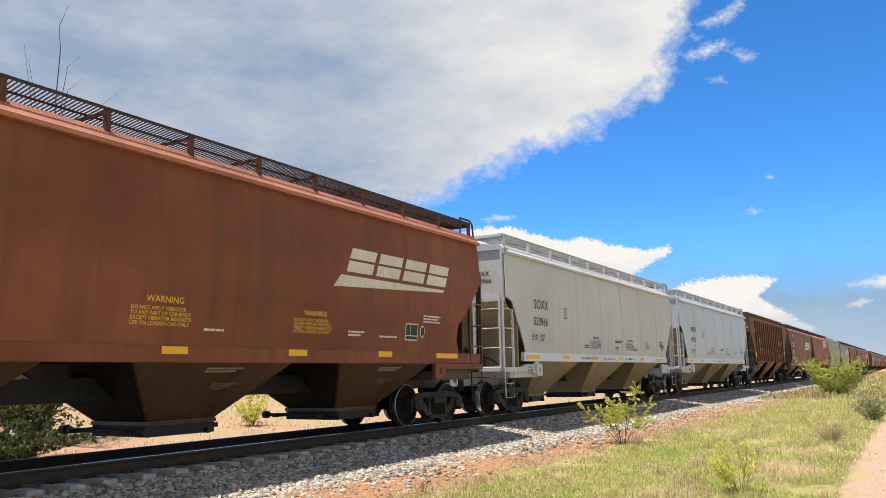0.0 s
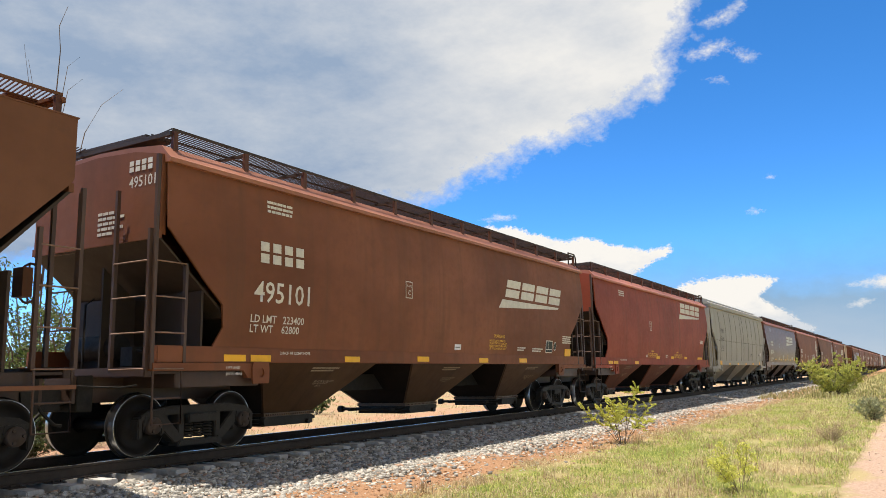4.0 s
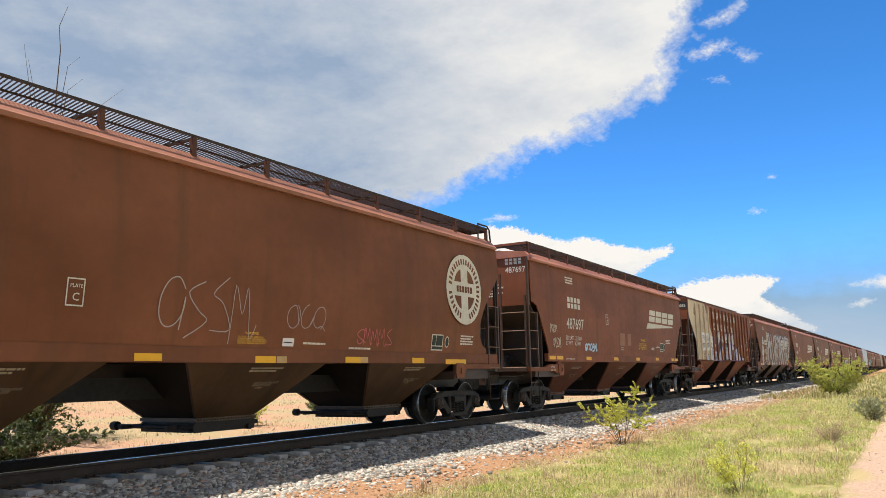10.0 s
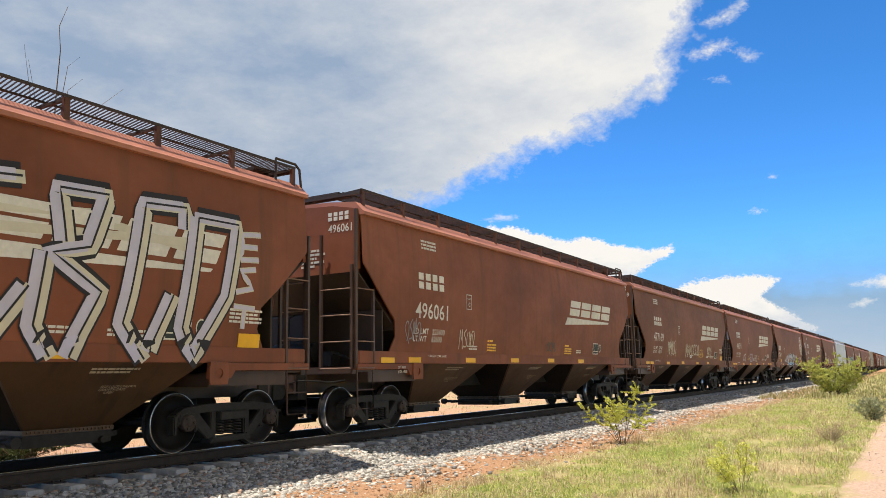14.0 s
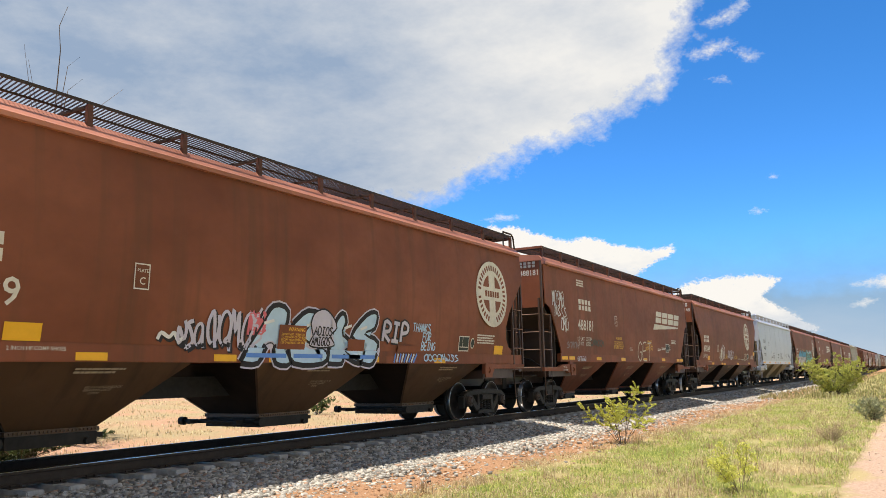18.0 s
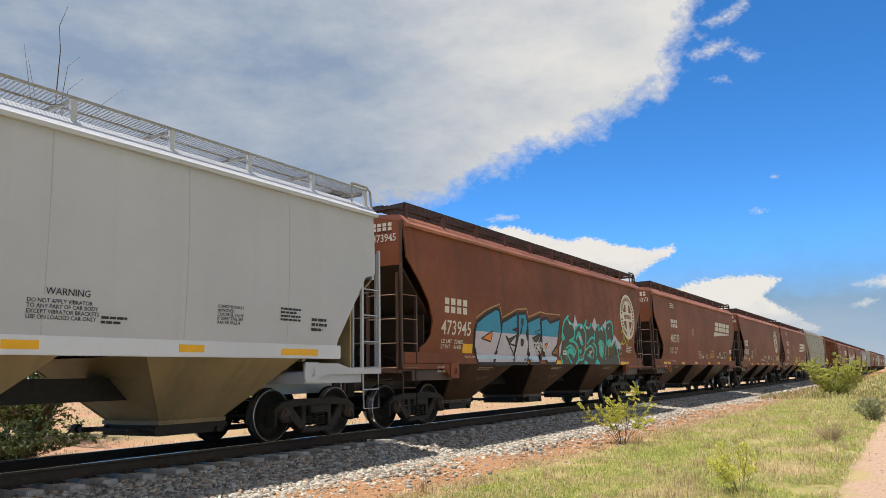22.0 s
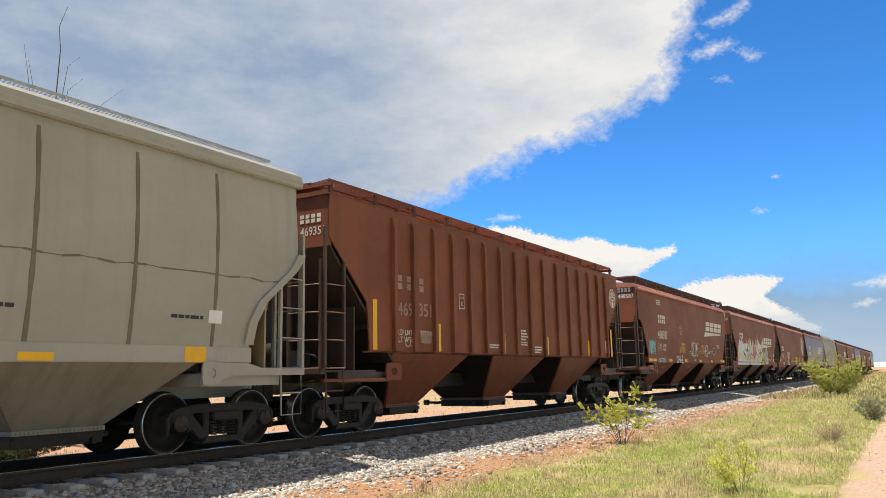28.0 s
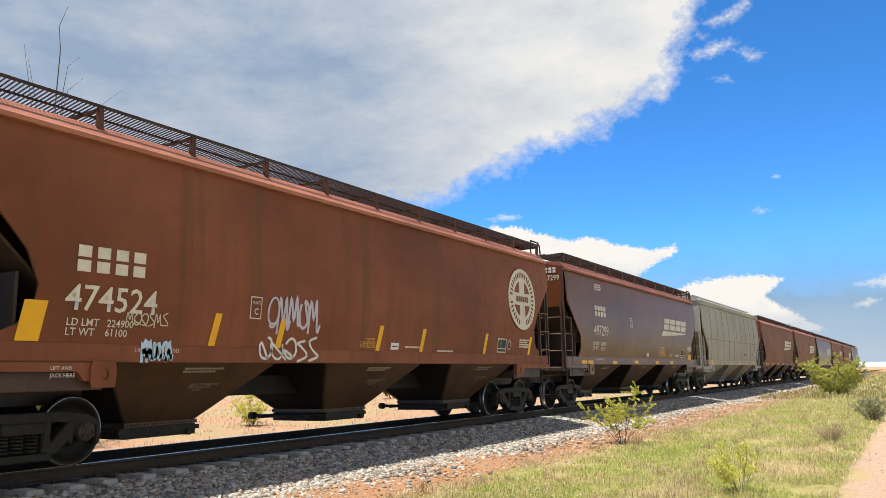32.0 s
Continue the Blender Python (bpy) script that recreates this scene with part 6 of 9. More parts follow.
def plate_c(car, kind, u, z, mat, k=0.8):
    part("plate_mark", solid("plate_mark", plate_c_shape, mat), car, on_side(kind, u, z, 0, 0.45) @ Matrix.Diagonal((0.75 * k, 1, 0.9 * k, 1)))
    words(car, "C", u + 0.11 * k, z + 0.09 * k, 0.13 * k, mat, kind)
    words(car, "PLATE", u + 0.055 * k, z + 0.30 * k, 0.06 * k, mat, kind)


def emblem(car, kind, u, z, r, bare):
    d = part("emblem", solid("emblem_%.2f" % r, lambda s: disc_shape(s, r), LETTER), car, on_side(kind, u, z, r, r), "round white railway emblem with a cross")
    part("emblem_ground", solid("emblem_ground_%.2f" % r, lambda s: emblem_dark_shape(s, r), bare), d)


def swoosh(car, kind, u, z, h):
    part("emblem", solid("swoosh_%.2f" % h, lambda s: logo_shape(s, h), LETTER), car, on_side(kind, u, z, 0.66 * h, h, 0.002), "slanting white block emblem over a wedge")


def tape(car, us, z=1.54, w=0.46, first=None):
    for u in us:
        reflector(car, u, z, w)
    if first:
        reflector(car, *first)


def box_car_marks(car, kind):
    words(car, "2 INCH HF COMP SHOES", 3.3, 1.5, 0.05, LETTER, kind, 0, 1, SILL_Y - 0.004)
    words(car, "LIFT AND", 2.08, 1.26, 0.05, LETTER, kind, 0, 1, -HALF_W - 0.014)
    words(car, "JACK HERE", 2.08, 1.17, 0.05, LETTER, kind, 0, 1, -HALF_W - 0.014)


def brown_swoosh(kind, paint_mat, number, limit, light, label, u_num=3.1, z_num=2.33, logo_u=11.6, logo_z=2.85, logo_h=0.47, far=False, cap=None, side=None, bare=False):
    car = hopper(kind, paint_mat, label, cap=cap, posts=7 if far else 12, near=not far)
    if number:
        owner_marks(car, kind, u_num, z_num, number)
        end_marks(car, kind, number, LETTER)
        load_lines(car, kind, u_num - 0.05, z_num - 0.34, limit, light)
    swoosh(car, kind, logo_u, logo_z, logo_h)
    if side == 7:
        tape(car, (), first=(4.9, 1.74, 0.46, 0.11, kind))
    elif side != 13:
        tape(car, (2.05, 2.62, 5.05), 1.50 if kind == "diag" else 1.38)
    if not far:
        if not bare:
            bars(car, min(3.45, u_num + 0.3), 4.02, [(0.62, 0.045), (0.62, 0.045), (0.6, 0.045)], LETTER, kind, 15)
            if side != 0:
                plate_c(car, kind, 4.92 if side == 13 else 7.0, 2.64 if side == 13 else 2.72, LETTER)
        side_print(car, kind, SIDE.get(side, COMMON[kind]))
        bay_print(car, kind, DULL_LETTER)
        box_car_marks(car, kind)
    else:
        tape(car, (7.55, 10.33, 12.6, 15.0), 1.39)
    return car


def brown_emblem(paint_mat, number, limit, light, label, far=False, slanted=False, emblem_u=15.55, side=None):
    kind = "round"
    car = hopper(kind, paint_mat, label, posts=11)
    u_num, size = {22: (1.65, 0.37), 16: (1.95, 0.35)}.get(side, (2.2, 0.34))
    owner_marks(car, kind, u_num, 2.02, number, None, size, 0.15)
    end_marks(car, kind, number, LETTER)
    load_lines(car, kind, u_num + 0.05, 1.82, limit, light, None, 0.1)
    emblem(car, kind, emblem_u, 3.1, 0.83, paint_mat)
    if not slanted:
        tape(car, (4.2, 6.5), 1.38, first=(3.25, 1.61, 0.47, 0.22, kind))
    if not far:
        u, z = {16: (4.95, 2.35)}.get(side, (5.4, 2.06))
        plate_c(car, kind, u, z, LETTER)
        spec = dict(SIDE.get(side, COMMON[kind]))
        if slanted:
            spec["tape"] = ()
        side_print(car, kind, spec)
        bay_print(car, kind, DULL_LETTER)
        box_car_marks(car, kind)
    return car


def thin_seam_shape(s):
    zs = [1.69 + 2.6 * i / 8 for i in range(9)]
    for za, zb in zip(zs, zs[1:]):
        ya, yb = -bow(za, "diag"), -bow(zb, "diag")
        s.hexa([(-0.012, ya - 0.006, za), (0.012, ya - 0.006, za), (0.012, ya, za), (-0.012, ya, za)], [(-0.012, yb - 0.006, zb), (0.012, yb - 0.006, zb), (0.012, yb, zb), (-0.012, yb, zb)])


WHITE_SIDE = dict(tape=((4.68, 1.51, 0.47, 0.11), (7.3, 1.51, 0.47, 0.11), (9.9, 1.51, 0.47, 0.11), (12.5, 1.51, 0.47, 0.11), (14.65, 1.49, 0.94, 0.11)),
                  warn=((6.45, 1.82, 0.88, 0.33), (10.17, 1.82, 0.83, 0.33)), bars=((5.94, 1.83, 0.42, 0.17), (8.99, 2.06, 0.75, 0.16), (9.0, 1.84, 0.4, 0.15), (11.2, 1.82, 0.4, 0.15), (14.6, 2.0, 0.5, 0.3)))


def white_car(mark, number, limit, light, label, du=0.0, shift=0.0, body=None):
    kind = "diag"
    body = body or WHITE
    car = hopper(kind, body, label, bay_mat=TAN_LOWER, sill_mat=BAND, board_mat=GALV, rungs=body, posts=11)
    words(car, mark, 2.55 + du, 2.92, 0.27, INK, kind, 0, 1.0)
    words(car, number, 2.5 + du, 2.45, 0.24, INK, kind, 0.12, 1.0)
    load_lines(car, kind, 2.4 + du, 2.14 - 0.5 * du, limit, light, INK, 0.09)
    plate_c(car, kind, 4.75 + 1.5 * du, 2.74, INK, 0.72)
    side_print(car, kind, dict(WHITE_SIDE, **{key: tuple((u + shift, *rest) for u, *rest in WHITE_SIDE[key]) for key in ("warn", "bars")}), INK, INK)
    for u in (3.6, 5.9, 8.15, 10.4, 12.6, 14.8):
        part("seam", solid("thin_seam", thin_seam_shape, body), car, Matrix.Translation((u, 0, 0)))
    words(car, "CONDITIONALLY\nAPPROVED\nCONTROL VALVE\nIF DEFECTIVE, SEE\nAAR FIR RULE 4", 13.2, 2.2, 0.05, INK, kind)
    bars(car, 15.4, 2.1, [(0.4, 0.05), (0.42, 0.05), (0.3, 0.05)], INK, kind, 6)
    if mark == "SOXX":
        for u in (6.15, 10.6):
            words(car, "DO NOT HAMMER ON CAR", u, 1.52, 0.072, INK, kind, 0, 0.95, SILL_Y - 0.004)
    words(car, "VENT CAR WHEN UNLOADING", 8.32, 1.51, 0.06, INK, kind, 0, 1, SILL_Y - 0.004)
    words(car, "LIFT AND", 2.08, 1.26, 0.05, INK, kind, 0, 1, -HALF_W - 0.014)
    words(car, "JACK HERE", 2.08, 1.17, 0.05, INK, kind, 0, 1, -HALF_W - 0.014)
    part("lettering", text_mesh(mark, 0.13, INK), car, Matrix.Translation((0.88, -0.62, 3.72)) @ Matrix.Rotation(radians(-90), 4, "Z"))
    part("lettering", text_mesh(number, 0.13, INK, 0.1), car, Matrix.Translation((0.88, -0.62, 3.52)) @ Matrix.Rotation(radians(-90), 4, "Z"))
    tape(car, (2.05, 2.5), 1.5)
    return car


def ribbed_car(paint_mat, label, first_mat=None, ribs=15, deep=0.085, board=True, bay_mat=None, pitch=0.905, start=2.13, slope_mat=None, feet=None):
    kind = "rib"
    car = hopper(kind, paint_mat, label, board_mat=paint_mat if board else GRATE, board=board, bay_mat=bay_mat, slope_mat=slope_mat)
    for i, u in enumerate(feet or [start + pitch * k for k in range(ribs)]):
        mat = first_mat if first_mat and i < 4 else paint_mat
        part("rib", solid("rib_%.2f" % deep, lambda s: rib_shape(s, 1.623, EAVE - 0.05, deep), mat), car, Matrix.Translation((u, -bow(3, kind), 0)))
    return car


def grey_car(label, marks=True, far=False):
    kind = "grey"
    car = hopper(kind, GREY, label, board=False, board_mat=GALVANISED, rungs=GREY, bay_mat=GREY_BAY)
    part("roof_rail", solid("roof_rail", lambda s: s.prism([(-HALF_W - 0.07, 4.42), (-HALF_W - 0.055, 4.64), (-HALF_W + 0.06, 4.66), (-HALF_W + 0.06, 4.42)][::-1], 0.84, CAR_L - 0.84, "x"), GREY, 0.02), car)
    for u in (2.76, 4.29, 5.79, 7.28, 8.79, 9.54, 11.04, 12.48, 13.94, 15.41):
        part("seam", solid("seam", lambda s: seam_shape(s, kind), SEAM_GRIME), car, Matrix.Translation((u, 0, 0)))
    part("seam", solid("long_seam", lambda s: long_seam_shape(s, kind), SEAM_GRIME), car)
    part("edge_trim", solid("edge_trim", lambda s: edge_trim_shape(s, kind), GREY), car)
    part("edge_trim", solid("edge_trim_back", lambda s: edge_trim_shape(s, kind), GREY), car, Matrix.Translation((CAR_L, 0, 0)) @ Matrix.Diagonal((-1, 1, 1, 1)))
    tape(car, (4.9, 7.4, 9.95, 12.4), 1.375, 0.46)
    reflector(car, 2.6, 1.365, 0.5, 0.23)
    reflector(car, 14.9, 1.365, 0.4, 0.23)
    if marks:
        words(car, "COER", 2.88, 3.14, 0.23, INK, kind)
        words(car, "311691", 2.83, 2.7, 0.23, INK, kind)
        words(car, "LD LMT 226800\nLT WT  59200\nCU FT   5450", 2.8, 2.33, 0.09, INK, kind)
    bars(car, 11.8, 2.0, [(0.5, 0.05), (0.3, 0.05)], INK, kind, 8)
    bars(car, 14.6, 2.0, [(0.6, 0.05)], INK, kind, 9)
    part("sticker", solid("sticker", lambda s: reflector_shape(s, 0.26, 0.2), STICKER), car, on_side(kind, 15.3, 1.95, 0, 0.2))
    return car


def build_train():
    cars = []
    cars.append(brown_swoosh("angle", BROWN, "", "", "", "reddish brown covered grain hopper with white block emblem", logo_u=12.0, logo_z=3.08, side=0))
    cars.append(white_car("SOXX", "520966", "223900", "62100", "clean white covered hopper numbered 520966", 0.05, 0.57, WORN_WHITE))
    cars.append(white_car("WFRX", "447328", "224900", "61100", "clean white covered hopper numbered 447328", 0.25, 0.33))
    c = ribbed_car(DULL_BROWN, "dull brown ribbed covered hopper numbered 471274", ribs=15, pitch=0.868, start=2.76, bay_mat=BAY_BROWN)
    initials(c, 0.28, LETTER, Matrix.Translation((3.86, -bow(3, "rib") - 0.004, 2.87)))
    words(c, "471", 3.74, 2.33, 0.30, LETTER, "rib")
    words(c, "274", 4.66, 2.33, 0.30, LETTER, "rib")
    swoosh(c, "rib", 12.5, 2.95, 0.28)
    bars(c, 2.3, 3.75, [(0.62, 0.045), (0.62, 0.045), (0.6, 0.045)], LETTER, "rib", 15)
    load_lines(c, "rib", 3.75, 2.08, "222700", "63300")
    end_marks(c, "rib", "471274", LETTER)
    plate_c(c, "rib", 5.6, 2.45, LETTER)
    usual_print(c, "rib", LETTER, GOLD)
    for u in (3.82, 5.49, 7.17, 9.0, 10.7, 12.4, 14.0):
        reflector(c, u, 1.615, 0.46, 0.10, -HALF_W + 0.026)
    reflector(c, 2.28, 1.95, 0.5, 0.27, -HALF_W + 0.026)
    cars.append(c)
    cars.append(brown_swoosh("angle", FADED, "495101", "223400", "62800", "weathered brown covered hopper numbered 495101", 2.6, 2.35, 11.7, 3.1))
    cars.append(brown_swoosh("angle", RED_BROWN, "", "", "", "fresh red-brown covered hopper with white block emblem", logo_u=12.1, logo_z=3.72, side=5))
    cars.append(grey_car("grey seamed covered hopper numbered 311691"))
    cars.append(brown_swoosh("angle", MAROON, "489774", "224900", "61100", "dark maroon covered hopper numbered 489774", 2.7, 2.15, 11.32, 3.24, side=7))
    cars.append(brown_emblem(BROWN, "473799", "224700", "61300", "brown covered hopper 473799 with scribbled white graffiti", side=8))
    cars.append(brown_emblem(FADED, "474405", "224700", "61300", "faded brown covered hopper numbered 474405", side=9))
    cars.append(brown_swoosh("diag", BROWN, "487697", "223300", "62700", "brown covered hopper numbered 487697", 3.4, 2.45, 12.2, 3.09, side=10))
    c = ribbed_car(RUST_BROWN, "rust-brown and stained cream ribbed hopper with lilac graffiti", first_mat=CREAM, ribs=16, pitch=0.925, deep=0.07, board=False, bay_mat=FURX_BAY, slope_mat=FURX_SLOPE)
    cars.append(c)
    cars.append(brown_swoosh("angle", BROWN, "478029", "224700", "61300", "brown covered hopper 478029 with tall white jagged graffiti", 3.55, 2.15))
    cars.append(brown_swoosh("angle", BROWN, "496061", "223400", "62600", "brown covered hopper numbered 496061", 2.7, logo_u=11.45, logo_z=2.86, side=13))
    cars.append(brown_swoosh("angle", FADED, "477169", "223400", "62600", "weathered brown covered hopper 477169 with pale scribbles"))
    cars.append(brown_swoosh("angle", BROWN, "496519", "222900", "63100", "brown covered hopper 496519 with white chalk scribbles", logo_u=11.11, logo_z=2.88, side=15))
    cars.append(brown_emblem(BROWN, "472389", "225400", "61600", "brown covered hopper 472389 with pale blue graffiti", side=16))
    cars.append(brown_swoosh("diag", BROWN, "488181", "223300", "62700", "brown covered hopper 488181 with thin white scribbles", 3.4, 2.45, 12.2, 3.09, side=17))
    cars.append(brown_emblem(BROWN, "480148", "223500", "62500", "brown covered hopper numbered 480148", emblem_u=13.95, side=18))
    cars.append(white_car("NOKL", "447483", "224800", "61200", "clean white covered hopper numbered 447483"))
    cars.append(brown_emblem(RUST_BROWN, "473945", "224600", "61400", "brown covered hopper 473945 with blue and teal graffiti"))
    cars.append(brown_swoosh("angle", BROWN, "483373", "223400", "62600", "brown covered hopper numbered 483373", 3.1, 2.35, 12.08, 3.16, side=21))
    cars.append(brown_emblem(BROWN, "475868", "224600", "61400", "brown covered hopper numbered 475868", emblem_u=14.55, side=22))
    cars.append(brown_swoosh("angle", RUST_BROWN, "496124", "223400", "62600", "brown covered hopper numbered 496124"))
    cars.append(grey_car("plain grey seamed covered hopper", False))
    c = ribbed_car(BROWN, "rust-brown ribbed covered hopper numbered 469351", deep=0.085, bay_mat=BAY_BROWN, feet=(2.93, 3.66, 4.52, 5.34, 6.17, 6.96, 7.83, 8.71, 9.61, 10.58, 11.58, 12.52, 13.41, 14.3, 15.17, 15.93))
    for k, u in enumerate((3.08, 3.42, 3.92)):
        part("initial", solid("initial_0.30", lambda s: block_shape(s, 0.30), FADED_LETTER), c, on_side("rib", u, 2.91, 0, 0.3))
    words(c, "469", 3.07, 2.36, 0.29, FADED_LETTER, "rib")
    words(c, "351", 3.88, 2.38, 0.29, FADED_LETTER, "rib")
    words(c, "LD LMT\nLT WT", 3.08, 1.95, 0.12, LETTER, "rib")
    words(c, "222300\n 63700", 3.93, 1.95, 0.12, LETTER, "rib")
    end_marks(c, "rib", "469351", LETTER)
    plate_c(c, "rib", 5.66, 2.65, LETTER)
    emblem(c, "rib", 16.77, 3.7, 0.34, BROWN)
    bars(c, 9.03, 2.24, [(0.3, 0.045), (0.4, 0.045), (0.44, 0.045), (0.3, 0.045), (0.4, 0.035), (0.4, 0.035)], LETTER, "rib", 7)
    bars(c, 7.09, 1.82, [(0.6, 0.035), (0.55, 0.035)], LETTER, "rib", 5)
    bars(c, 9.9, 1.81, [(0.5, 0.04), (0.5, 0.04), (0.4, 0.04)], LETTER, "rib", 6)
    part("stencil", solid("stencil", stencil_shape, LETTER), c, on_side("rib", 15.79, 1.75, 0, 0.42))
    for u, h in ((4.66, 0.62), (7.92, 0.52), (10.74, 0.52), (14.1, 0.5), (16.37, 0.95), (2.2, 1.0)):
        reflector(c, u, 1.63, 0.14, h, -HALF_W + 0.026)
    cars.append(c)
    cars.append(brown_swoosh("diag", BROWN, "488587", "222800", "63200", "brown covered hopper 488587 with small pale tags", 3.4, 2.45, 12.2, 3.09, side=26))
    cars.append(brown_swoosh("angle", BROWN, "496150", "223400", "62600", "brown covered hopper with silver, red and lime graffiti", 2.75, bare=True, logo_u=11.5, logo_z=2.82, logo_h=0.45))
    c = brown_emblem(BROWN, "474524", "224900", "61100", "brown covered hopper 474524 with slanted yellow tapes", slanted=True)
    cars.append(c)
    cars.append(brown_swoosh("angle", MAROON, "497299", "223400", "62600", "dark maroon covered hopper numbered 497299"))
    cars.append(grey_car("pale grey seamed covered hopper", False))
    for i, m in enumerate((FADED, BROWN, MAROON, RUST_BROWN, FADED, MAROON)):
        cars.append(brown_swoosh("angle", m, "", "", "", "weathered brown covered hopper near the train's end", far=True))
    return cars


DULL_LETTER = plain("dull_lettering_on_bays", (0.34, 0.28, 0.2), 0.7, 0.0, 0.2, 8)
FURX_SLOPE = paint("rusty_slope_enamel", (0.085, 0.025, 0.013), dirt=(0.045, 0.025, 0.014), streak=0.7, rough=0.5)
RUST_RUN = plain("brown_rust_runs", (0.22, 0.085, 0.035), 0.85, 0.0, 0.4, 10)
FURX_BAY = paint("orange_rust_enamel", (0.21, 0.062, 0.028), streak=0.6)
FADED_LETTER = plain("almost_worn_off_lettering", (0.33, 0.22, 0.17), 0.7, 0.0, 0.3, 8)
CARS = build_train()


# ---- sprayed paint on the cars ----
def smooth_line(pts, k=4):
    """A curve through the points."""
    out = []
    n = len(pts)
    for i in range(n - 1):
        p0, p1, p2, p3 = pts[max(0, i - 1)], pts[i], pts[i + 1], pts[min(n - 1, i + 2)]
        for j in range(k):
            t = j / k
            out.append(tuple(0.5 * (2 * b + (c - a) * t + (2 * a - 5 * b + 4 * c - d) * t * t + (3 * b - a - 3 * c + d) * t ** 3) for a, b, c, d in zip(p0, p1, p2, p3)))
    return out + [pts[-1]]


class Spray:
    """Flat shapes that lie on the near side of one car, layer over layer, one mesh a stroke."""

    def __init__(self, car, kind):
        self.car, self.kind, self.sheets = car, kind, []

    def shape(self, mat, layer):
        self.sheets.append((Shape(), mat))
        return self.sheets[-1][0]

    def at(self, p, layer):
        low = SILLS.get(self.kind, (SILL_LOW, SILL_TOP))[1] + 0.004
        out = bow(p[1], self.kind) if p[1] > low else max(bow(p[1], self.kind), -SILL_Y)
        return (p[0], -out - 0.010 - 0.0025 * layer, p[1])

    def line(self, pts, w, mat, layer=1):
        v = [Vector(pts[0])]
        for a, b in zip(pts, pts[1:]):
            n = max(1, math.ceil(abs(b[1] - a[1]) / 0.12))
            v += [Vector(a).lerp(Vector(b), (j + 1) / n) for j in range(n)]
        left, right = [], []
        for i, p in enumerate(v):
            d = v[min(i + 1, len(v) - 1)] - v[max(i - 1, 0)]
            d = d.normalized() if d.length > 1e-6 else Vector((1, 0))
            n = Vector((-d.y, d.x)) * (w * 0.5)
            left.append(self.at(p + n, layer))
            right.append(self.at(p - n, layer))
        k = len(v)
        self.shape(mat, layer).put(left + right, [(i, k + i, k + i + 1, i + 1) for i in range(k - 1)])

    def ring(self, pts, w, mat, layer=1):
        self.line(list(pts) + [pts[0]], w, mat, layer)

    def fill(self, pts, mat, layer=0):
        zs = [p[1] for p in pts]
        bm = bmesh.new()
        bm.faces.new([bm.verts.new((p[0], 0, p[1])) for p in pts])
        bmesh.ops.triangulate(bm, faces=bm.faces[:])
        low = SILLS.get(self.kind, (SILL_LOW, SILL_TOP))[1]
        us = [p[0] for p in pts]
        for k in range(1, int(max(us) - min(us)) + 1):
            bmesh.ops.bisect_plane(bm, geom=bm.verts[:] + bm.edges[:] + bm.faces[:], plane_co=(min(us) + k, 0, 0), plane_no=(1, 0, 0))
        for z in [low, low + 0.008] + [1.75 + 0.2 * k for k in range(14)]:
            if min(zs) < z < max(zs):
                bmesh.ops.bisect_plane(bm, geom=bm.verts[:] + bm.edges[:] + bm.faces[:], plane_co=(0, 0, z), plane_no=(0, 0, 1))
        bm.normal_update()
        for f in bm.faces:
            if f.normal.y > 0:
                f.normal_flip()
        bm.verts.index_update()
        self.shape(mat, layer).put([self.at((v.co.x, v.co.z), layer) for v in bm.verts], [tuple(v.index for v in f.verts) for f in bm.faces])
        bm.free()

    def columns(self, pts, low, mat, layer=0):
        """Everything from a level line up to an outline that runs one way."""
        sheet = self.shape(mat, layer)
        for (a, za), (b, zb) in zip(pts, pts[1:]):
            v = [self.at((u, low + (z - low) * j / 8), layer) for j in range(9) for u, z in ((a, za), (b, zb))]
            sheet.put(v, [(2 * j, 2 * j + 1, 2 * j + 3, 2 * j + 2) for j in range(8)])

    def done(self):
        for s, mat in self.sheets:
            part("graffiti_stroke", s.mesh("graffiti_stroke", mat), self.car)


def scrawl(sp, u, z, w, h, n, mat, seed, width=0.03, layer=1):
    """A quick tag of n letter-like loops."""
    rnd = random.Random(seed)
    for i in range(n):
        a = u + w * i / n
        b = w / n * 1.4
        kind = rnd.random()
        if kind < 0.5:
            t0, sweep, lean = rnd.uniform(0, 6.28), rnd.uniform(4.2, 7.0) * rnd.choice((-1, 1)), rnd.uniform(0, 0.25)
            pts = []
            for k in range(9):
                t = t0 + sweep * k / 8
                y = 0.5 + 0.45 * math.sin(t) * (1 - 0.03 * k)
                pts.append((a + b * (0.45 + 0.34 * math.cos(t) + lean * y), z + h * y))
            pts.append((a + b * rnd.uniform(0.6, 1.05), z + h * rnd.uniform(-0.1, 0.3)))
        elif kind < 0.8:
            pts = [(a + b * x, z + h * (y + rnd.uniform(-0.12, 0.12))) for x, y in ((0.1, 0.0), (0.2, 0.9), (0.45, 0.3), (0.6, 0.95), (0.75, 0.1), (0.95, 0.25))]
        else:
            pts = [(a + b * x, z + h * (y + rnd.uniform(-0.1, 0.1))) for x, y in ((0.7, 0.95), (0.25, 0.75), (0.55, 0.5), (0.8, 0.2), (0.2, 0.05))]
        sp.line(smooth_line(pts, 4), width * rnd.uniform(0.8, 1.1), mat, layer)


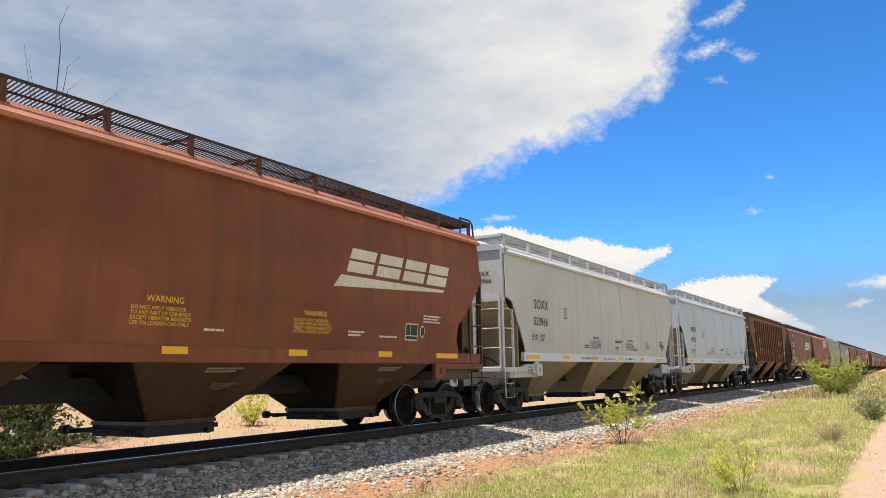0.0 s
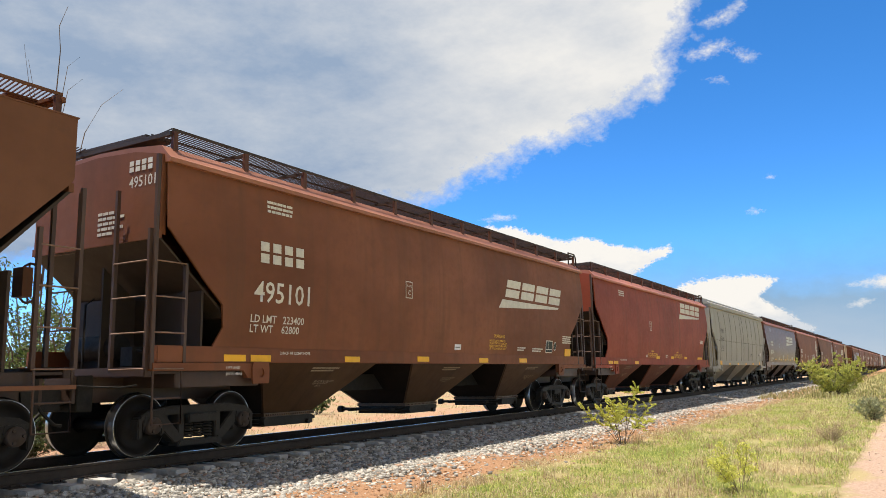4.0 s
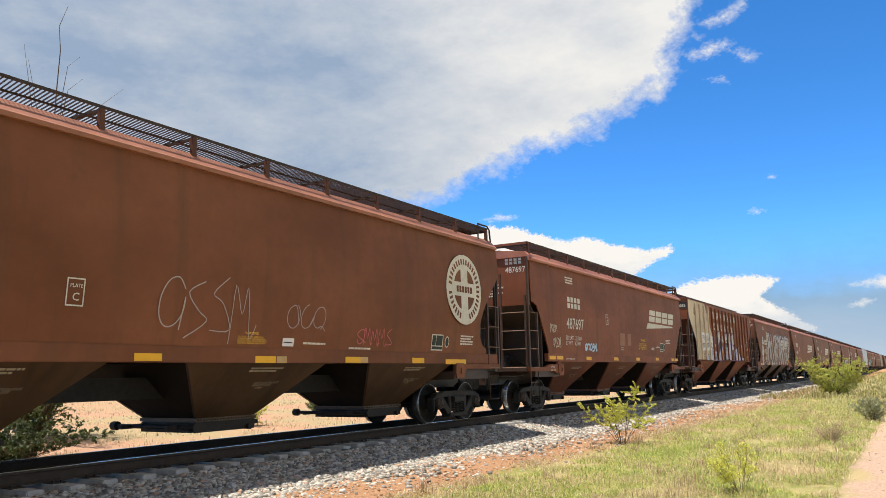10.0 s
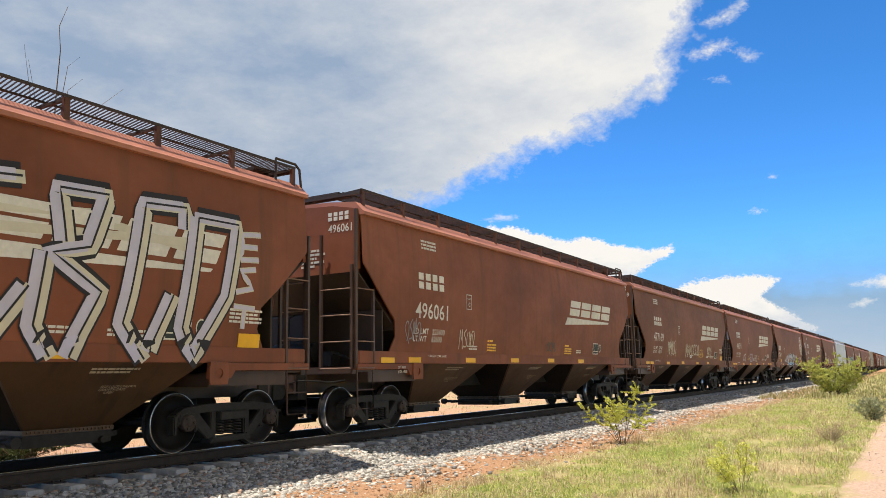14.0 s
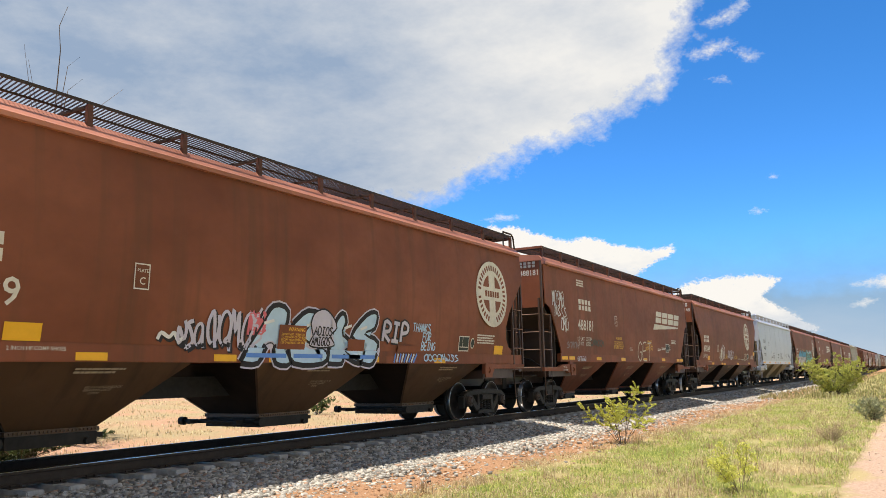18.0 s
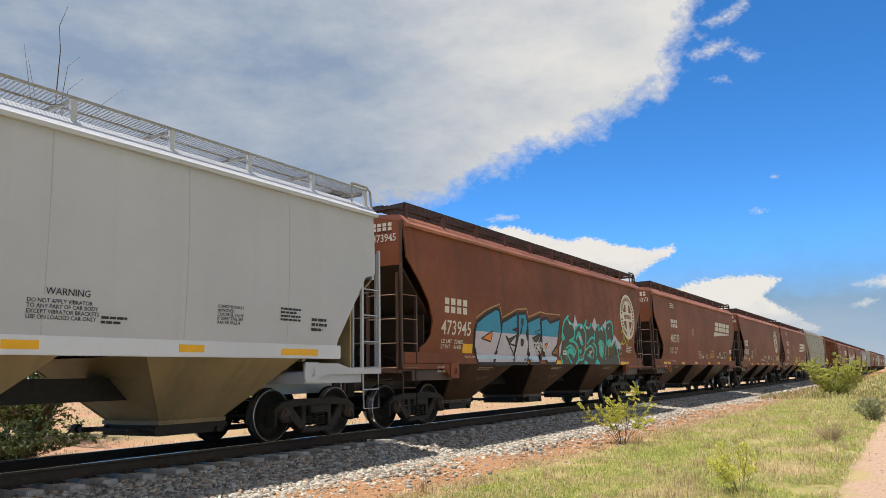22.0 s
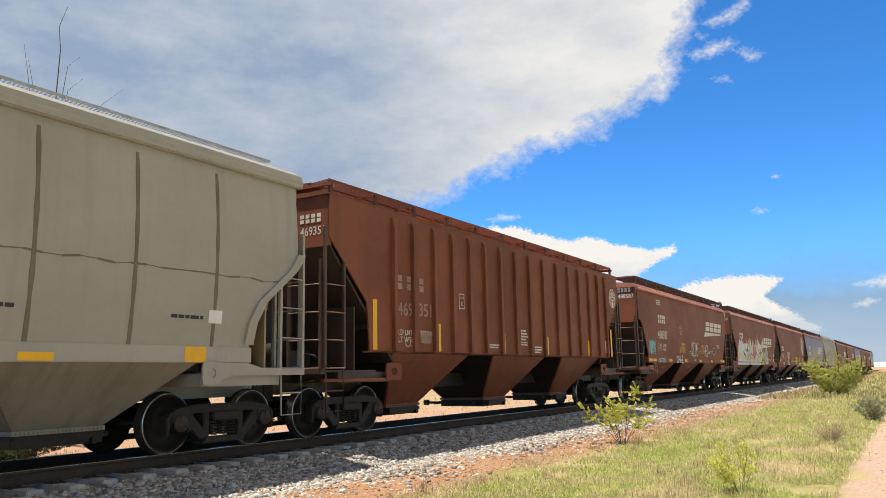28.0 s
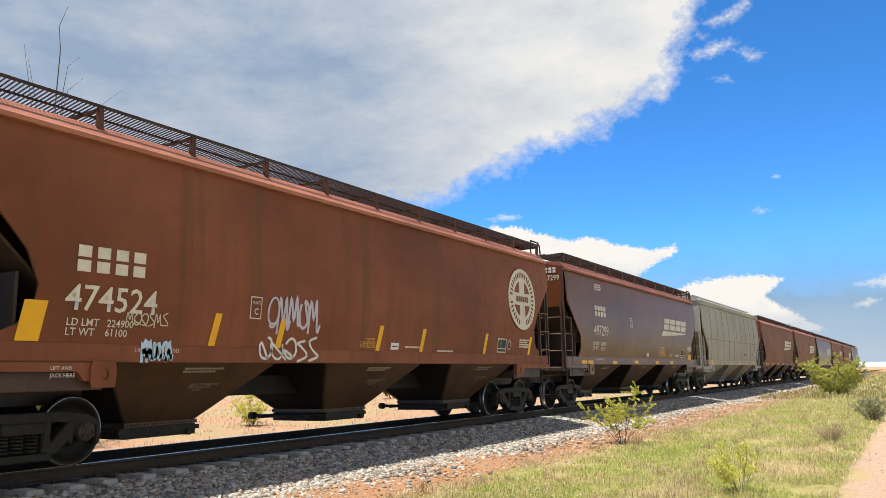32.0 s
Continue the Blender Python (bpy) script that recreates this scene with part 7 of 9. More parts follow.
STROKES = {
    "A": [[(0, 0), (0.5, 1), (1, 0)], [(0.2, 0.4), (0.8, 0.4)]],
    "B": [[(0, 0), (0, 1), (0.7, 0.9), (0.7, 0.6), (0, 0.5), (0.9, 0.35), (0.8, 0.05), (0, 0)]],
    "E": [[(0.9, 1), (0.1, 0.95), (0, 0.5), (0.05, 0.05), (1, 0)], [(0, 0.5), (0.8, 0.55)]],
    "F": [[(0.05, 0), (0.1, 1), (1, 0.95)], [(0.1, 0.5), (0.75, 0.55)]],
    "G": [[(0.95, 0.85), (0.5, 1), (0.05, 0.6), (0.1, 0.15), (0.6, 0), (0.95, 0.2), (0.95, 0.45), (0.55, 0.45)]],
    "H": [[(0.0, 0), (0.15, 1)], [(0.85, 0), (1, 1)], [(0.05, 0.45), (0.9, 0.52)]],
    "I": [[(0.1, 1), (0.9, 0.95)], [(0.5, 0.98), (0.45, 0.03)], [(0, 0.05), (0.95, 0)]],
    "K": [[(0.05, 0), (0.1, 1)], [(0.9, 1), (0.1, 0.45), (1, 0)]],
    "L": [[(0.15, 1), (0, 0.03), (0.95, 0.0)]],
    "N": [[(0, 0), (0.08, 1), (0.85, 0.02), (0.95, 1)]],
    "O": [[(0.5, 1), (0.1, 0.8), (0.0, 0.35), (0.35, 0), (0.8, 0.1), (1, 0.6), (0.75, 0.95), (0.5, 1)]],
    "P": [[(0.05, 0), (0.1, 1), (0.85, 0.9), (0.85, 0.55), (0.1, 0.45)]],
    "R": [[(0.05, 0), (0.1, 1), (0.85, 0.9), (0.8, 0.55), (0.1, 0.45), (1, 0)]],
    "S": [[(0.95, 0.85), (0.5, 1), (0.05, 0.75), (0.9, 0.35), (0.6, 0), (0.0, 0.1)]],
    "T": [[(0, 0.95), (1, 1)], [(0.5, 0.97), (0.45, 0)]],
    "1": [[(0.2, 0.75), (0.55, 1), (0.5, 0)], [(0.1, 0), (0.9, 0.02)]],
    "2": [[(0.05, 0.75), (0.4, 1), (0.85, 0.75), (0.05, 0.02), (0.95, 0.0)]],
    "D": [[(0.05, 0), (0.05, 1), (0.7, 0.9), (0.95, 0.5), (0.7, 0.1), (0.05, 0)]],
    "M": [[(0, 0), (0.1, 1), (0.5, 0.4), (0.85, 1), (1, 0)]],
    "X": [[(0, 0), (0.95, 1)], [(0.05, 1), (1, 0)]],
    "C": [[(0.95, 0.85), (0.5, 1), (0.05, 0.6), (0.1, 0.15), (0.55, 0), (0.95, 0.2)]],
    "Q": [[(0.5, 1), (0.1, 0.8), (0.0, 0.35), (0.35, 0), (0.8, 0.1), (1, 0.6), (0.75, 0.95), (0.5, 1)], [(0.55, 0.3), (1.05, -0.15)]],
    "U": [[(0, 1), (0.05, 0.2), (0.45, 0), (0.85, 0.2), (0.95, 1)]],
    "Y": [[(0, 1), (0.45, 0.5), (0.95, 1)], [(0.45, 0.5), (0.4, 0)]],
    "Z": [[(0.05, 0.95), (0.95, 1), (0.05, 0.02), (1, 0)]],
    "W": [[(0, 1), (0.25, 0), (0.5, 0.7), (0.75, 0), (1, 1)]],
}


def hand_letters(sp, text, u, z, w, h, mat, wide, layer=1, slant=0.08):
    """A word written by hand with the spray can."""
    step = w / len(text)
    for i, ch in enumerate(text):
        for stroke in STROKES.get(ch, ()):
            pts = [(u + i * step + (x * 0.8 + slant * y) * step, z + y * h) for x, y in stroke]
            sp.line(smooth_line(pts, 3) if len(pts) > 3 else pts, wide, mat, layer)


def jag_letters(sp):
    """Tall white zigzag letters: a pale band, a black line and a sand band beside it."""
    strokes = (
        [(5.34, 2.69), (5.29, 3.56), (5.96, 3.61), (5.9, 3.05), (5.39, 2.99), (5.71, 2.65), (6.05, 3.05)],
        [(5.41, 2.67), (5.21, 2.3), (5.3, 1.91), (5.62, 1.41)],
        [(6.24, 3.12), (6.16, 2.34), (6.09, 1.98), (5.75, 1.44)],
        [(6.89, 3.61), (6.82, 2.8), (7.1, 2.55), (6.79, 2.32), (6.61, 2.02), (7, 1.48), (7.14, 1.37)],
        [(7.5, 2.26), (7.41, 1.94), (7.17, 1.49)],
        [(7.95, 3.64), (7.92, 2.77), (8.16, 2.52), (7.83, 2.19), (7.77, 1.89), (8.1, 1.4)],
        [(8.61, 3.59), (8.55, 2.76), (8.56, 2.06), (8.27, 1.47)],
    )
    more = (
        [(9.51, 3.25), (9.5, 3.6), (8.93, 3.6), (8.86, 2.53), (9.28, 3.01), (9.72, 2.63), (9.81, 2.47), (9.62, 2.1), (9.15, 1.44)],
        [(8.87, 2.53), (8.86, 2.25), (9.1, 2.08), (8.79, 1.89), (9.07, 1.4)],
        [(9.95, 2.73), (10.07, 3.67), (10.41, 3.14), (11.11, 3.66), (10.94, 3.17), (10.68, 2.94), (10.61, 2.15), (10.21, 1.94), (10.64, 1.41)],
        [(11.64, 2.65), (10.93, 2.16), (10.78, 1.53)],
        [(12.08, 3.59), (11.37, 3.52), (11.26, 2.75), (11.75, 2.6), (11.25, 1.98), (11.72, 1.42)],
        [(12.25, 2.27), (11.77, 1.54)],
    )
    last = (
        [(12.69, 2.86), (12.57, 3.55), (13.28, 3.58), (13.04, 2.84), (12.52, 2.71), (13.24, 2.27), (12.86, 1.42)],
        [(12.44, 2.71), (12.36, 1.8), (12.6, 1.42)],
        [(14.59, 3.29), (14.59, 3.63), (13.87, 3.58), (13.69, 2.29), (13.61, 1.88), (13.99, 1.4)],
        [(14.41, 2.32), (14.08, 1.52)],
        [(14.82, 3.52), (15.64, 3.53), (15.45, 2.37), (14.87, 1.43), (14.62, 1.86), (14.82, 3.52)],
    )
    for p in strokes + more + last:
        sp.line([(x + 0.035, z) for x, z in p], 0.33, SP_BLACK, 1)
        sp.line([(x + 0.085, z - 0.01) for x, z in p], 0.17, SP_SAND, 2)
        sp.line([(x - 0.035, z) for x, z in p], 0.155, SP_LILAC, 3)
        sp.line([(x + 0.05, z) for x, z in p], 0.03, SP_BLACK, 4)
    for p in (
        [(11.72, 3.16), (13.33, 3.31), (13.36, 3.53)],
        [(11.71, 2.93), (14.78, 3.13)],
        [(13.42, 3.18), (14.77, 3.01)],
    ):
        sp.line(p, 0.12, SP_SAND, 0)
    for p in (
        [(16.17, 3.43), (15.78, 3.39), (15.74, 2.98), (16.13, 3.01)],
        [(15.75, 3.19), (16.1, 3.21)],
        [(16.07, 2.85), (15.73, 2.8), (16.02, 2.54), (15.66, 2.46)],
        [(15.63, 2.23), (16.09, 2.21)],
        [(15.86, 2.21), (15.85, 1.89)],
    ):
        sp.line(p, 0.10, SP_SAND, 2)
        sp.line(p, 0.06, SP_LILAC, 3)
    sp.line([(5.44, 3.12), (5.43, 3.38), (5.7, 3.41)], 0.07, SP_SAND, 5)
    for text, at, w, h, wide in (("21", (4.54, 2.61), 0.85, 0.62, 0.12), ("DO", (4.78, 3.47), 0.42, 0.22, 0.05), ("MEX", (4.74, 3.22), 0.5, 0.24, 0.05), ("RL", (4.34, 1.58), 0.95, 0.72, 0.07)):
        hand_letters(sp, text, at[0], at[1], w, h, SP_SAND, wide, 2)
    for i, ch in enumerate("ABS"):
        for wide, mat, layer in ((0.24, SP_LILAC, 1), (0.15, SP_BLACK, 2), (0.10, SP_WHITE, 3)):
            hand_letters(sp, ch, 2.75, 2.78 - 0.68 * i, 0.62, 0.52, mat, wide, layer)
    for u, z in [(4.23, 2.61), (4.62, 2.56), (4.93, 2.36)]:
        sp.fill([(u + 0.13 * math.cos(a), z + 0.14 * math.sin(a)) for a in [k * math.pi / 6 for k in range(12)]], SP_GREY, 1)
    for u in (3.0, 3.26, 3.5, 4.55, 4.75, 4.95):
        sp.fill([(u, 1.39), (u + 0.16, 1.39), (u + 0.16, 1.5), (u, 1.5)], SP_GREY, 1)


def block_letters(sp):
    """Five heavy letters, blue above and white below, with an orange glow."""
    hulls = (
        [(3.85, 2.34), (4.3, 2.55), (4.83, 2.73), (5.03, 2.71), (5.18, 2.17), (4.94, 1.62), (4.79, 1.38), (4.02, 1.38), (3.8, 1.83), (3.79, 2.12)],
        [(5.21, 2.41), (6.07, 2.68), (6.12, 2.32), (5.79, 2.25), (6.11, 2.22), (6.05, 1.84), (5.65, 1.89), (5.99, 1.64), (5.98, 1.39), (4.89, 1.38), (4.97, 1.62), (5.2, 2.2)],
        [(6.15, 2.68), (6.61, 2.72), (6.76, 2.44), (6.68, 2.15), (6.87, 1.94), (6.86, 1.39), (6.01, 1.39), (6.21, 2.1)],
        [(6.76, 2.49), (7.57, 2.69), (7.64, 2.33), (7.23, 2.25), (7.64, 2.17), (7.61, 1.89), (7.23, 1.9), (7.7, 1.67), (7.69, 1.4), (7.04, 1.39), (6.88, 1.87)],
        [(7.67, 2.58), (8.01, 2.66), (8.32, 2.54), (9.02, 2.68), (8.88, 1.93), (8.55, 1.69), (8.91, 1.52), (8.8, 1.4), (8.23, 1.4), (7.8, 1.89)],
    )
    cut = 2.15
    for hull in hulls:
        low, high = [], []
        for a, b in zip(hull, hull[1:] + hull[:1]):
            (low if a[1] < cut else high).append(a)
            if (a[1] < cut) != (b[1] < cut):
                t = (cut - a[1]) / (b[1] - a[1])
                m = (a[0] + (b[0] - a[0]) * t, cut)
                low.append(m)
                high.append(m)
        sp.ring(hull, 0.13, SP_BLACK, 0)
        sp.fill(low, SP_LILAC, 1)
        sp.fill(high, SP_BLUE, 1)
        sp.ring(hull, 0.045, SP_BLACK, 2)
        sp.line([(min(p[0] for p in hull) + 0.15, 1.52), (max(p[0] for p in hull) - 0.12, 1.53)], 0.09, SP_PALE, 3)
    for i, p in enumerate((
        [(4.12, 1.98), (4.69, 2.18), (4.63, 1.91)],
        [(5.43, 2.09), (5.63, 2), (6.08, 2.12), (5.67, 1.88)],
        [(6.35, 2.56), (6.47, 2.57), (6.46, 2.42), (6.36, 2.42)],
        [(6.38, 2.03), (6.56, 1.99), (6.52, 1.84), (6.38, 1.88)],
        [(7.1, 2.08), (7.61, 2.19), (7.37, 1.91)],
        [(8.01, 1.93), (8.18, 1.97), (8.12, 1.76)],
        [(6.42, 2.42), (6.25, 2.1), (6.36, 2.21)],
    )):
        sp.fill(p, SP_ORANGE if i in (0, 5) else SP_OLIVE, 3)
        sp.ring(p, 0.035, SP_BLACK, 4)
    halo = [(3.79, 2.36), (4.3, 2.58), (5.04, 2.78), (5.21, 2.44), (6.07, 2.71), (6.7, 2.76), (6.8, 2.54), (7.6, 2.73), (8.01, 2.7), (9.07, 2.72)]
    sp.line([(u, z + 0.10) for u, z in halo], 0.035, SP_OCHRE, 1)
    scrawl(sp, 7.1, 1.7, 1.2, 0.3, 6, SP_WHITE, 3, 0.025, 5)
    scrawl(sp, 6.6, 1.41, 0.5, 0.1, 4, SP_BLACK, 5, 0.018, 5)


def teal_piece(sp):
    """Curling dark letters with teal rims, white sparks and lilac lights."""
    ground = [(9.26, 2.05), (9.25, 2.4), (9.4, 2.66), (9.7, 2.82), (9.94, 2.67), (10.08, 2.58), (10.2, 2.39), (10.48, 2.56), (10.82, 2.58), (11.11, 2.73), (11.24, 2.76), (11.37, 2.59), (11.57, 2.54), (11.69, 2.69), (11.97, 2.43), (12.23, 2.63), (12.52, 2.58), (12.85, 2.66), (13.14, 2.5), (13.44, 2.82), (13.83, 2.62), (13.9, 2.33), (14.22, 2.19), (14.61, 1.76), (14.71, 1.37), (9.35, 1.37), (9.21, 1.62)]
    sp.fill(ground, SP_OLIVE, 0)
    rims = (
        [(9.22, 2.17), (9.26, 2.44), (9.4, 2.67), (9.72, 2.84)],
        [(9.58, 2.76), (9.84, 2.62), (10.08, 2.56), (10.2, 2.38), (10.2, 2.19), (9.83, 2.07)],
        [(10.2, 2.38), (10.48, 2.56), (10.82, 2.59), (11.14, 2.39), (11.23, 2.12), (11.23, 1.76)],
        [(9.9, 2.07), (10.32, 2.03), (10.63, 1.83), (10.67, 1.53), (10.44, 1.37)],
        [(9.59, 1.83), (9.92, 1.93), (10.25, 1.84), (10.43, 1.7), (10.17, 1.56)],
        [(11.01, 1.96), (10.74, 2.27), (10.56, 2.35), (10.37, 2.12)],
        [(11.03, 2.56), (11.24, 2.79), (11.18, 2.58), (11.5, 2.53), (11.68, 2.71)],
        [(12.01, 2.38), (12.01, 2.12)],
        [(11.37, 2.02), (11.73, 2.22), (11.96, 2.21)],
        [(11.28, 1.81), (11.7, 1.96), (12.06, 1.79), (11.94, 1.57), (11.49, 1.68)],
    )
    more = (
        [(12.16, 2.61), (12.41, 2.67), (12.42, 2.49), (12.82, 2.64), (13.1, 2.44), (13.19, 2.08), (13.17, 1.52)],
        [(12.4, 2.04), (12.64, 2.15), (12.97, 1.97), (12.94, 1.57)],
        [(13.12, 2.75), (13.52, 2.84), (13.78, 2.73), (13.9, 2.33), (14.52, 1.76), (14.66, 1.37)],
        [(13.26, 2.09), (13.57, 2.21), (13.78, 1.95)],
        [(9.21, 1.62), (9.35, 1.37)],
        [(9.65, 1.79), (9.87, 1.56), (10.1, 1.37)],
        [(11.88, 2.07), (12.25, 1.89), (12.37, 1.46)],
        [(10.69, 1.49), (11.06, 1.54), (11.23, 1.76)],
        [(9.22, 2.13), (9.3, 2.25), (9.43, 2.12)],
    )
    for p in rims + more:
        sp.line(smooth_line(p, 4), 0.075, SP_TEAL, 2)
    for p in (
        [(9.75, 1.8), (10.03, 1.87), (10.38, 1.67), (10.18, 1.63), (9.89, 1.7), (9.87, 1.52), (9.73, 1.64)],
        [(10.39, 2.12), (10.56, 2.35), (10.83, 2.19), (10.98, 1.96), (10.77, 2.01), (10.63, 2.22)],
        [(10.69, 1.79), (10.91, 1.84), (10.89, 1.67)],
        [(12.44, 2.05), (12.64, 2.13), (12.9, 1.92), (12.9, 1.57), (12.64, 1.71)],
        [(9.3, 2.25), (9.46, 2.12), (9.26, 2.05)],
        [(12.15, 1.37), (12.35, 1.53), (12.64, 1.37)],
        [(11.12, 1.37), (11.27, 1.49), (11.49, 1.37)],
        [(13.26, 2.09), (13.57, 2.22), (13.77, 2.03), (13.45, 1.94)],
    ):
        sp.fill(smooth_line(p + p[:1], 3)[:-1], SP_TEAL, 1)
    for p in (
        [(10.08, 2.56), (10.17, 2.74), (10.24, 2.92), (10.33, 2.74), (10.48, 2.58), (10.29, 2.52), (10.22, 2.41)],
        [(11.72, 2.62), (11.88, 2.76), (11.97, 2.91), (12.12, 2.76), (12.19, 2.64), (12.04, 2.43)],
        [(12.78, 2.69), (12.93, 2.76), (13.08, 2.89), (13.14, 2.72), (13.06, 2.54)],
        [(13.68, 2.05), (13.98, 2.39), (14.31, 2.24), (14.76, 2.07), (14.73, 1.9), (14.4, 1.92), (14.08, 2.23), (13.85, 2.01)],
        [(10.57, 2.25), (10.71, 2.25), (10.91, 2.06), (10.76, 2.08), (10.64, 2.13)],
        [(11.6, 1.78), (11.92, 1.81), (11.69, 1.62)],
        [(12.66, 2.01), (12.83, 1.86), (12.83, 1.69)],
        [(9.09, 1.58), (9.04, 1.85), (9.23, 2.09), (9.22, 1.86), (9.19, 1.62)],
    ):
        sp.fill(p, SP_LILAC, 4)
    for p in (
        [(10.32, 2.03), (10.48, 1.74), (10.17, 1.58)],
        [(11.14, 1.94), (11.12, 1.67), (10.71, 1.57)],
        [(9.49, 1.91), (9.56, 1.63), (9.72, 1.51)],
        [(12.49, 2.2), (12.5, 1.85), (12.86, 1.54)],
        [(13.42, 2.09), (13.51, 1.63)],
        [(11.76, 1.97), (12.08, 1.7)],
    ):
        sp.line(smooth_line(p, 4), 0.03, SP_OCHRE, 3)
    for u, z in [(9.77, 2.62), (9.82, 2.6), (10.71, 2.52), (10.8, 2.51), (11.22, 2.53), (11.28, 2.53), (12.67, 2.56), (12.76, 2.52), (13.39, 2.6)]:
        sp.fill([(u + 0.035 * math.cos(a), z + 0.05 * math.sin(a)) for a in [k * math.pi / 4 for k in range(8)]], SP_WHITE, 5)


def flame_piece(sp):
    """One broad silver piece of joined letters: crimson glow above, black cuts, lime drops, a blue line low down."""
    west = [(2.3, 2.55), (2.7, 2.95), (3.2, 2.7), (3.45, 3.1)]
    crown = west + [(3.71, 2.59), (3.75, 2.85), (3.97, 2.64), (4.07, 2.6), (4.19, 2.73), (4.13, 3.02), (4.95, 2.66), (4.99, 2.87), (5.2, 2.74), (5.59, 2.65), (5.67, 2.77), (5.72, 2.47), (6.12, 2.65), (6.34, 2.99), (6.45, 2.81), (6.79, 2.52), (6.96, 2.72), (7.1, 2.94)]
    crown += [(7.18, 2.86), (7.92, 2.64), (8.16, 2.69), (8.25, 3.08), (8.4, 2.78), (8.92, 2.62), (9.26, 3.19), (9.41, 2.91), (10.35, 2.66), (10.63, 3.06), (10.82, 2.57), (10.94, 3.32), (11.25, 2.9), (11.21, 2.08), (10.83, 1.76), (10.5, 1.37)]
    spikes = (
        [(4.02, 2.95), (3.93, 3.28), (3.85, 3.4), (4.05, 3.18), (4.18, 2.99), (4.54, 2.83)],
        [(4.88, 2.85), (4.81, 3.09), (5.04, 2.95), (5.25, 2.82)],
        [(5.62, 2.79), (5.68, 3.14), (5.74, 2.81)],
        [(6.21, 2.84), (6.31, 3.19), (6.41, 2.89)],
        [(6.99, 2.78), (7.14, 3.03), (7.26, 3.21), (7.22, 2.95)],
        [(8.19, 2.97), (8.39, 3.21)],
        [(9.19, 3.12), (9.26, 3.38), (9.39, 3.04)],
        [(10.57, 2.91), (10.6, 3.28), (10.73, 2.93)],
        [(10.94, 3.32), (10.99, 3.46), (11.31, 3.06)],
    )
    cuts = (
        [(3.76, 2.24), (3.93, 2.18), (4.02, 2.15), (4.65, 1.98), (4.7, 1.91), (4.65, 1.82), (4.6, 1.88), (3.99, 2.03), (3.84, 2.13)],
        [(4.5, 2.39), (4.88, 2.31), (5.06, 2.38), (5.22, 2.63), (5.28, 2.57), (5.19, 2.19), (5.02, 2.16), (4.72, 2.27), (4.52, 2.2)],
        [(5.51, 2.22), (5.57, 2.32), (5.69, 2.35), (5.75, 2.21)],
        [(5.81, 2.24), (5.98, 2.38), (6.12, 2.64), (6.13, 2.4), (6.03, 2.28)],
        [(5.57, 1.94), (5.77, 2.06), (5.94, 2.08), (5.76, 1.87), (5.65, 1.82), (5.6, 1.75)],
        [(5.91, 1.6), (6.15, 1.84), (6.23, 1.95), (6.29, 1.76), (6.52, 1.61), (6.38, 1.63), (6.2, 1.74)],
        [(6.54, 2.22), (6.66, 2.05), (6.79, 2.16), (6.68, 1.92), (6.56, 2.05)],
        [(6.92, 1.93), (7.09, 2.16), (7.24, 2.14), (7.18, 2)],
        [(7.54, 2.27), (7.67, 2.2), (7.72, 2.12), (7.55, 2.16)],
    )
    more_cuts = (
        [(7.99, 1.99), (8.18, 2.17), (8.39, 2.27), (8.32, 1.99)],
        [(7.53, 1.87), (7.69, 2.04), (7.77, 1.73), (7.55, 1.72)],
        [(8.37, 2.27), (8.68, 2.16), (8.85, 1.95), (8.7, 1.97), (8.4, 2.18)],
        [(9.23, 2.46), (9.56, 2.24), (9.78, 2.15), (10.19, 2.49), (10.3, 2.53), (10, 2.11), (9.63, 2.08), (9.35, 2.3)],
        [(9.62, 1.88), (9.89, 2.13), (10.13, 2.09), (9.82, 1.85)],
        [(10.27, 2.21), (10.72, 2.31), (10.95, 2.58), (11.02, 2.36), (10.68, 2.16)],
        [(10.27, 1.37), (10.44, 1.56), (10.75, 1.63), (11.07, 1.93), (11.27, 1.83), (10.73, 1.49)],
        [(6.11, 1.37), (6.27, 1.52), (6.48, 1.37)],
        [(8.7, 1.85), (8.82, 1.82), (8.75, 1.65)],
    )
    seams = (
        [(5.26, 2.65), (5.21, 2.42), (5.28, 2.13), (5.38, 1.93), (5.37, 1.73), (5.46, 1.54), (5.4, 1.37)],
        [(5.74, 2.47), (5.62, 2.05)],
        [(6.12, 2.64), (6.12, 2.29), (6.23, 1.98), (6.24, 1.66), (6.37, 1.39)],
        [(5.75, 1.37), (5.73, 1.59), (5.77, 1.82)],
        [(5.41, 1.93), (5.15, 1.6), (5.33, 1.62)],
        [(7.16, 2.88), (7.22, 2.37), (7.25, 1.91), (7.15, 1.51), (7.04, 1.37)],
        [(7.79, 1.73), (7.74, 1.37)],
        [(8.34, 2.39), (8.33, 1.9), (8.29, 1.53)],
        [(8.4, 2.78), (8.34, 2.39)],
        [(9.36, 3.14), (9.53, 2.55), (9.29, 1.93), (9.2, 1.38)],
        [(11.16, 2.82), (11.22, 2.23), (11, 2)],
        [(8.83, 2.59), (8.95, 2.31)],
        [(10.76, 2.6), (10.76, 2.35)],
    )
